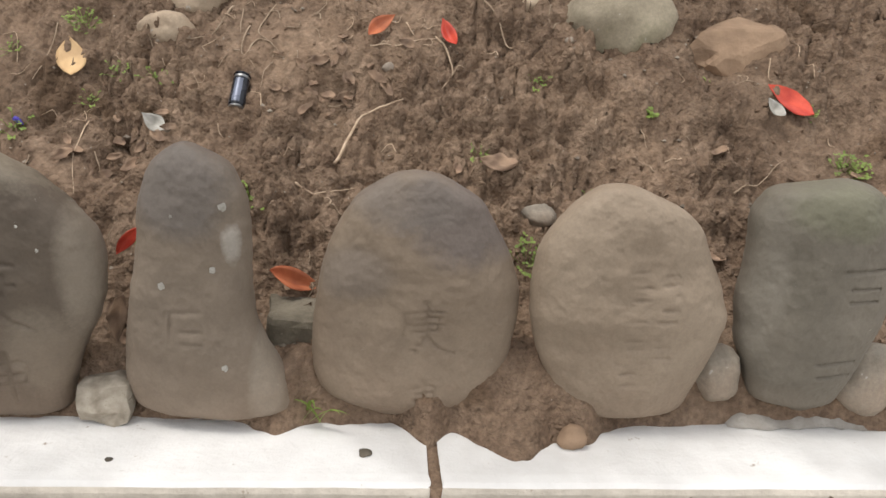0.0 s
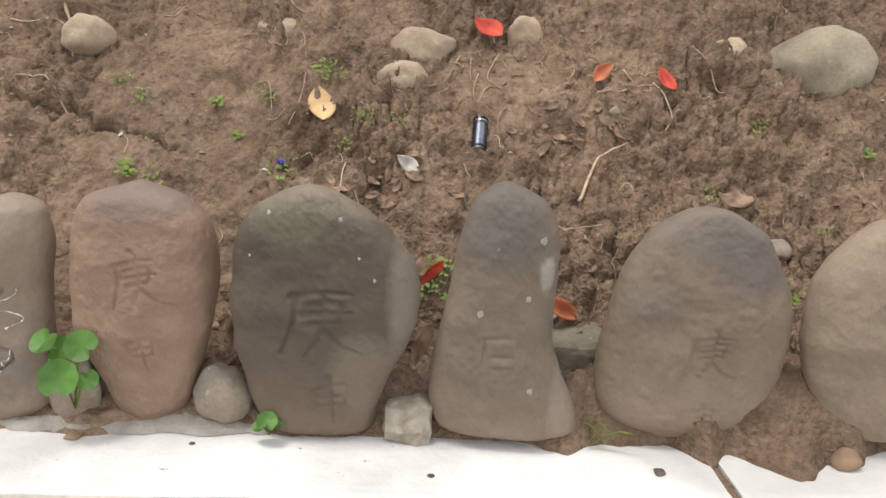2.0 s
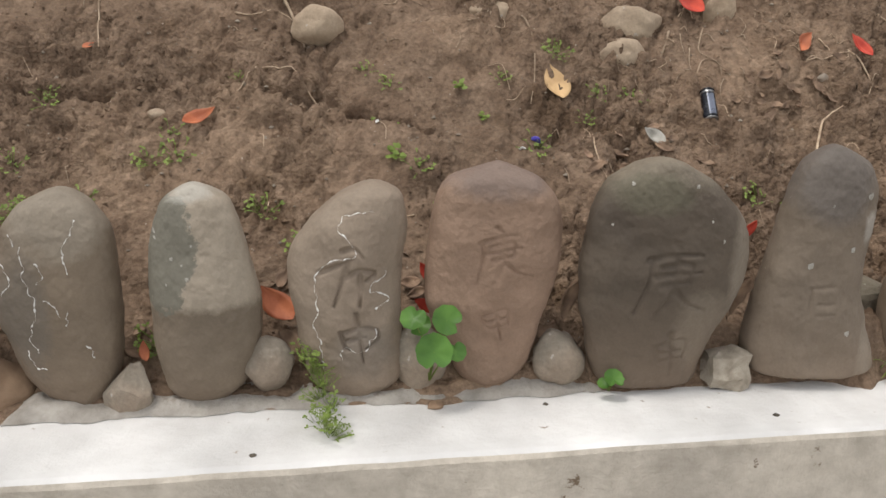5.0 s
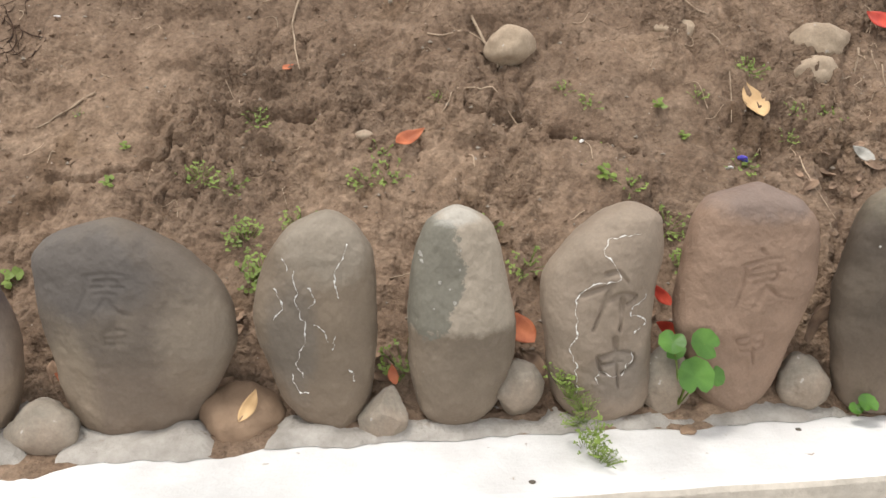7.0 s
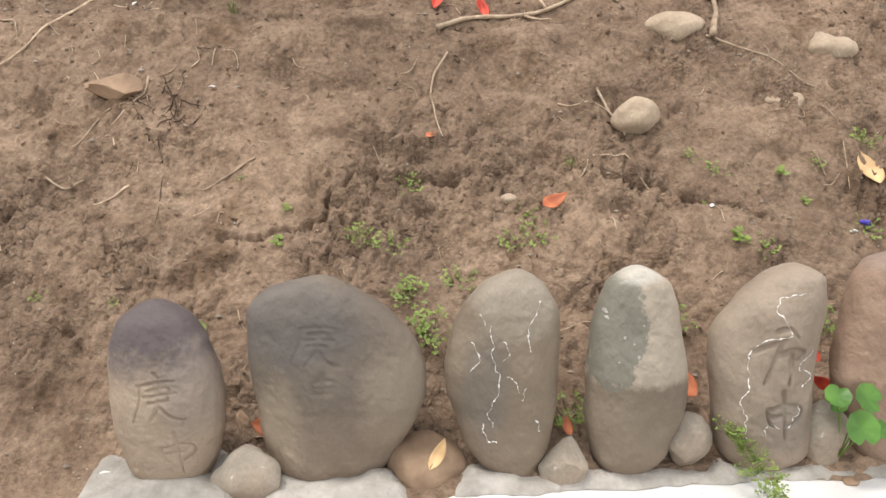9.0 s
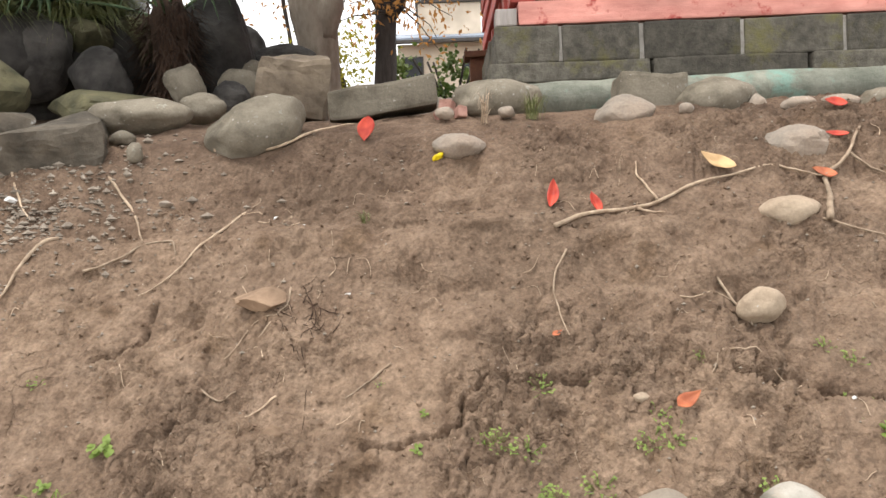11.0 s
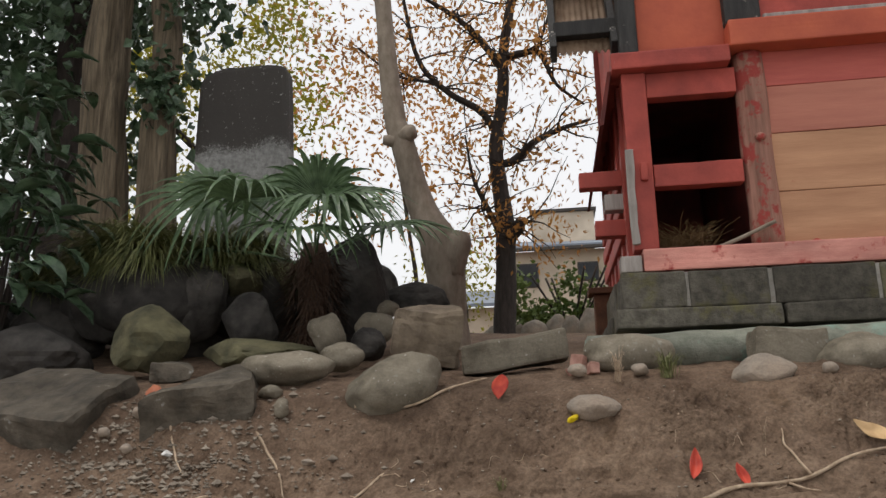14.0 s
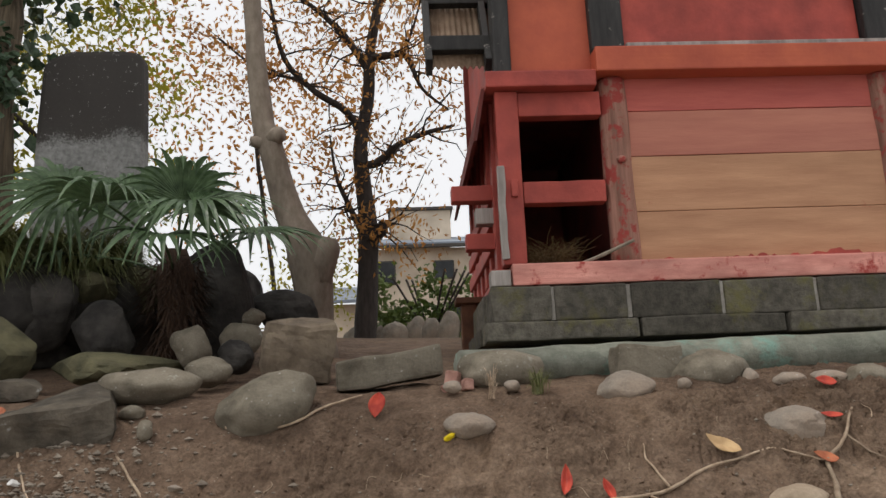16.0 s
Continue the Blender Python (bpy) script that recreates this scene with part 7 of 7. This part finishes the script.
wood_line("cedar_tree", (-6.95, 6.0, 2.1), grown(-6.95, 6.0, 1.9, 4.6, 0.3, 3), BARK_DARK, EVERGREEN, 3200, (0.5, 0.4, 0.55), 0.17, "dark cedar in the shade behind the shrubs", 23,
          [(-7.2, 5.8, 5.5), (-7.8, 6.0, 5.0), (-6.9, 6.2, 6.1), (-7.6, 6.0, 4.0), (-7.3, 6.4, 4.6), (-6.3, 6.6, 6.3), (-7.0, 6.6, 3.4), (-8.2, 6.8, 5.8), (-7.6, 6.8, 6.6), (-6.6, 6.8, 7.0)])
g = random.Random(5)
wood_line("yellowing_tree", (-6.3, 9.6, 1.6), grown(-6.3, 9.6, 1.4, 4.5, 0.16, 4) + [[(-6.3, 9.6, 4.4, 0.08), (-7.4, 9.4, 5.4, 0.05), (-8, 9.2, 6.2, 0.03)]],
          BARK_DARK, YELLOWGREEN, 6500, (0.30, 0.30, 0.26), 0.12, "tree with yellow-green leaves turning for autumn", 24,
          [(g.uniform(-9.4, -5.7), g.uniform(8.6, 10.4), g.uniform(3.4, 8.0)) for _ in range(60)])
wood_line("yellowing_tree", (-3.4, 10.5, 1.6), grown(-3.4, 10.5, 1.4, 2.0, 0.06, 6), BARK_DARK, YELLOWGREEN, 900, (0.28, 0.28, 0.28), 0.09, "low bush with golden leaves behind the trees", 25,
          [(-3.5, 10.3, 3.3), (-3.2, 10.4, 3.6), (-3.8, 10.4, 3.1), (-3.3, 10.4, 2.9)])
wood_line("autumn_tree", (-4.35, 13.0, 1.6), [[(-4.25, 13, 1.4, 0.045), (-4.5, 13, 3.6, 0.04), (-4.85, 13, 6.4, 0.035), (-5.2, 13, 10.5, 0.025)]], BARK_DARK, AUTUMN, 2600, (0.42, 0.42, 0.42), 0.14, "bare-limbed tree with orange autumn leaves", 26,
          [(g.uniform(-7.8, -2.9), g.uniform(12, 14), g.uniform(5.6, 10.2)) for _ in range(55)])

# an extra cedar, out of sight, added so that its high crown shades the mound
gh_ = random.Random(12)
high = [(gh_.uniform(-9.5, -4.8), gh_.uniform(1.6, 7.5), gh_.uniform(7.6, 10.0)) for _ in range(60)]
wood_line("cedar_tree", (-8.2, 4.2, 1.9), grown(-8.2, 4.2, 1.7, 8.0, 0.28, 9), BARK_CEDAR, EVERGREEN, 3000, (0.45, 0.45, 0.3), 0.34, "unseen cedar added to shade the mound", 27, high)

# broad-leaved evergreen shrub
shrub = root("evergreen_shrub", -4.80, 2.30, 1.30, "dark glossy broad-leaved evergreen shrub", "shrub")
for i in range(9):
    a = rl.uniform(0, 6.28)
    v, f = tube(smooth_path([(0, 0, 0), (0.1 * math.cos(a), 0.1 * math.sin(a), 0.6), (0.3 * math.cos(a), 0.3 * math.sin(a), 1.3 + rl.uniform(-0.3, 0.3))], 4), [0.012] * 4 + [0.008] * 5, 6)
    made("stem", v, f, BARK_DARK, shrub)
lg = random.Random(31)
bl = leaf_mesh("leaf", 0.23, 0.08, -0.14, 0.25, EVERGREEN, 2)
for i in range(230):
    a, rr, hh = lg.uniform(0, 6.283), 0.55 * lg.random() ** 0.5, lg.uniform(0.35, 1.65)
    rr *= 1.0 if hh < 1.2 else 0.8
    lf_ = new("leaf", bl)
    lf_.parent = shrub
    lf_.matrix_local = pose(rr * math.cos(a), rr * math.sin(a), hh, 0, 0, math.degrees(a) - 90 + lg.gauss(0, 35)) @ pose(0, 0, 0, lg.uniform(-55, 10), lg.uniform(-25, 25), 0) @ Matrix.Scale(lg.uniform(0.7, 1.15), 4)

# tall stone monument
bm = box_bm(-0.43, 0.43, -0.11, 0.11, 0, 2.16, 0.05, 0.012, 3, 6)
for v_ in bm.verts:
    t = v_.co.z / 2.07
    v_.co.x *= 0.96 + 0.06 * math.sin(t * 3.0)
    if t > 0.9:
        v_.co.z -= 0.13 * abs(v_.co.x / 0.42) ** 4 * (0.35 if v_.co.x > 0 else 1.0)
mon = root("stone_monument", -4.74, 5.2, 2.17, "tall upright grey stone monument with a dark stained top", "monument")
part("slab", bm, MONUMENT, mon)
part("pedestal", box_bm(-0.6, 0.65, -0.35, 0.35, -0.35, 0.0, 0.03, 0.015, 5, 3), MOSSY, mon, "mossy pedestal block")

# ---- behind: hedge stones, bush, rusty stand, house ----
for x, y, z, w, h in ((-2.28, 7.5, 2.04, 0.30, 0.32), (-2.03, 7.5, 2.07, 0.2, 0.36), (-1.87, 7.2, 2.02, 0.18, 0.38), (-1.69, 7.0, 2.03, 0.21, 0.42), (-2.43, 7.5, 2.01, 0.14, 0.3), (-1.47, 7.0, 2.03, 0.2, 0.4), (-2.74, 7.6, 2.0, 0.2, 0.3)):
    rock("gap", x, y, z, w, h, w * 0.6, group="row of small standing stones behind")
bush = root("garden_bush", -1.83, 8.4, 2.0, "leafy green garden bush before the house", "bush")
for i in range(7):
    a = rl.uniform(0, 6.28)
    v, f = tube(smooth_path([(0, 0, 0), (0.2 * math.cos(a), 0.2 * math.sin(a), 0.4), (0.5 * math.cos(a), 0.4 * math.sin(a), 0.9)], 4), [0.015] * 9, 5)
    made("stem", v, f, BARK_DARK, bush)
g2 = random.Random(4)
leafy([(g2.uniform(-0.75, 0.75), g2.uniform(-0.3, 0.3), 0.2 + g2.uniform(0, 0.75) * (0.55 + 0.45 * (k % 3) / 2)) for k in range(40)], 1900, (0.09, 0.09, 0.08), 0.075, surf("bush_leaf", (0.05, 0.09, 0.02), (0.16, 0.21, 0.05), 3, 1, 0.5, 0, sheer=0.3), 9, "crown", bush)["kind"] = "stuff"
stand = root("iron_stand", -1.80, 3.2, 1.45, "rusty iron stand beside the plinth", "stand")
part("column", box_bm(-0.045, 0.045, -0.05, 0.05, 0, 0.30, 0.006), RUST, stand)
part("plate", box_bm(-0.075, 0.075, -0.08, 0.08, 0.30, 0.335, 0.006), RUST, stand)
part("foot", box_bm(-0.07, 0.07, -0.08, 0.08, 0, 0.02, 0.005), RUST, stand)

house = root("house", 0.08, 27.0, 3.34, "cream two-storey house with a blue-grey roof", "house")
H = Vector((0.5, 27.0, 1.55))


def hbox(name, x0, x1, y0, y1, z0, z1, mat, parent=house, bevel=0.02):
    o = Vector(H)
    q = parent
    return part(name, box_bm(x0 - o.x, x1 - o.x, y0 - o.y, y1 - o.y, z0 - o.z, z1 - o.z, bevel), mat, q)


hbox("wall", -2.8, 7, 25.0, 33, -0.3, 5.1, WALL_CREAM)
hbox("upper_wall", -2.1, 0.1, 26.5, 31, 5.6, 6.85, WALL_CREAM)
hbox("parapet", -2.2, 0.2, 26.4, 31.1, 6.85, 6.97, FRAME_DARK)
bm = bmesh.new()
for p in ((-3.1, 24.6, 5.1), (7.3, 24.6, 5.1), (7.3, 28.0, 6.05), (-3.1, 28.0, 6.05), (-3.1, 24.6, 5.22), (7.3, 24.6, 5.22), (7.3, 28.0, 6.17), (-3.1, 28.0, 6.17)):
    bm.verts.new(Vector(p) - H)
bm.verts.ensure_lookup_table()
for fc in ((0, 3, 2, 1), (4, 5, 6, 7), (0, 1, 5, 4), (1, 2, 6, 5), (2, 3, 7, 6), (3, 0, 4, 7)):
    bm.faces.new([bm.verts[i] for i in fc])
roof = part("roof", bm, ROOF_BLUE, house)
hbox("gutter", -3.12, 7.3, 24.48, 24.6, 5.02, 5.14, FRAME_DARK)
for x0, x1, z0, z1 in ((-0.65, 0.05, 4.0, 4.65), (-2.7, -1.95, 3.85, 4.68), (0.85, 1.6, 4.0, 4.65), (-0.3, 0.6, 2.0, 3.2)):
    w = hbox("window", x0, x1, 24.94, 25.02, z0, z1, FRAME_DARK)
    hbox("pane", x0 + 0.05, x1 - 0.05, 24.925, 24.938, z0 + 0.05, z1 - 0.05, GLASS_DARK, w, 0.0)
hbox("annex_wall", -6.5, -3.0, 26, 30, -0.3, 3.4, WALL_CREAM)
bm = bmesh.new()
for p in ((-6.8, 25.4, 3.35), (-2.9, 25.4, 3.35), (-2.9, 29.0, 4.4), (-6.8, 29.0, 4.4), (-6.8, 25.4, 3.47), (-2.9, 25.4, 3.47), (-2.9, 29.0, 4.52), (-6.8, 29.0, 4.52)):
    bm.verts.new(Vector(p) - H)
bm.verts.ensure_lookup_table()
for fc in ((0, 3, 2, 1), (4, 5, 6, 7), (0, 1, 5, 4), (1, 2, 6, 5), (2, 3, 7, 6), (3, 0, 4, 7)):
    bm.faces.new([bm.verts[i] for i in fc])
part("annex_roof", bm, ROOF_BLUE, house)
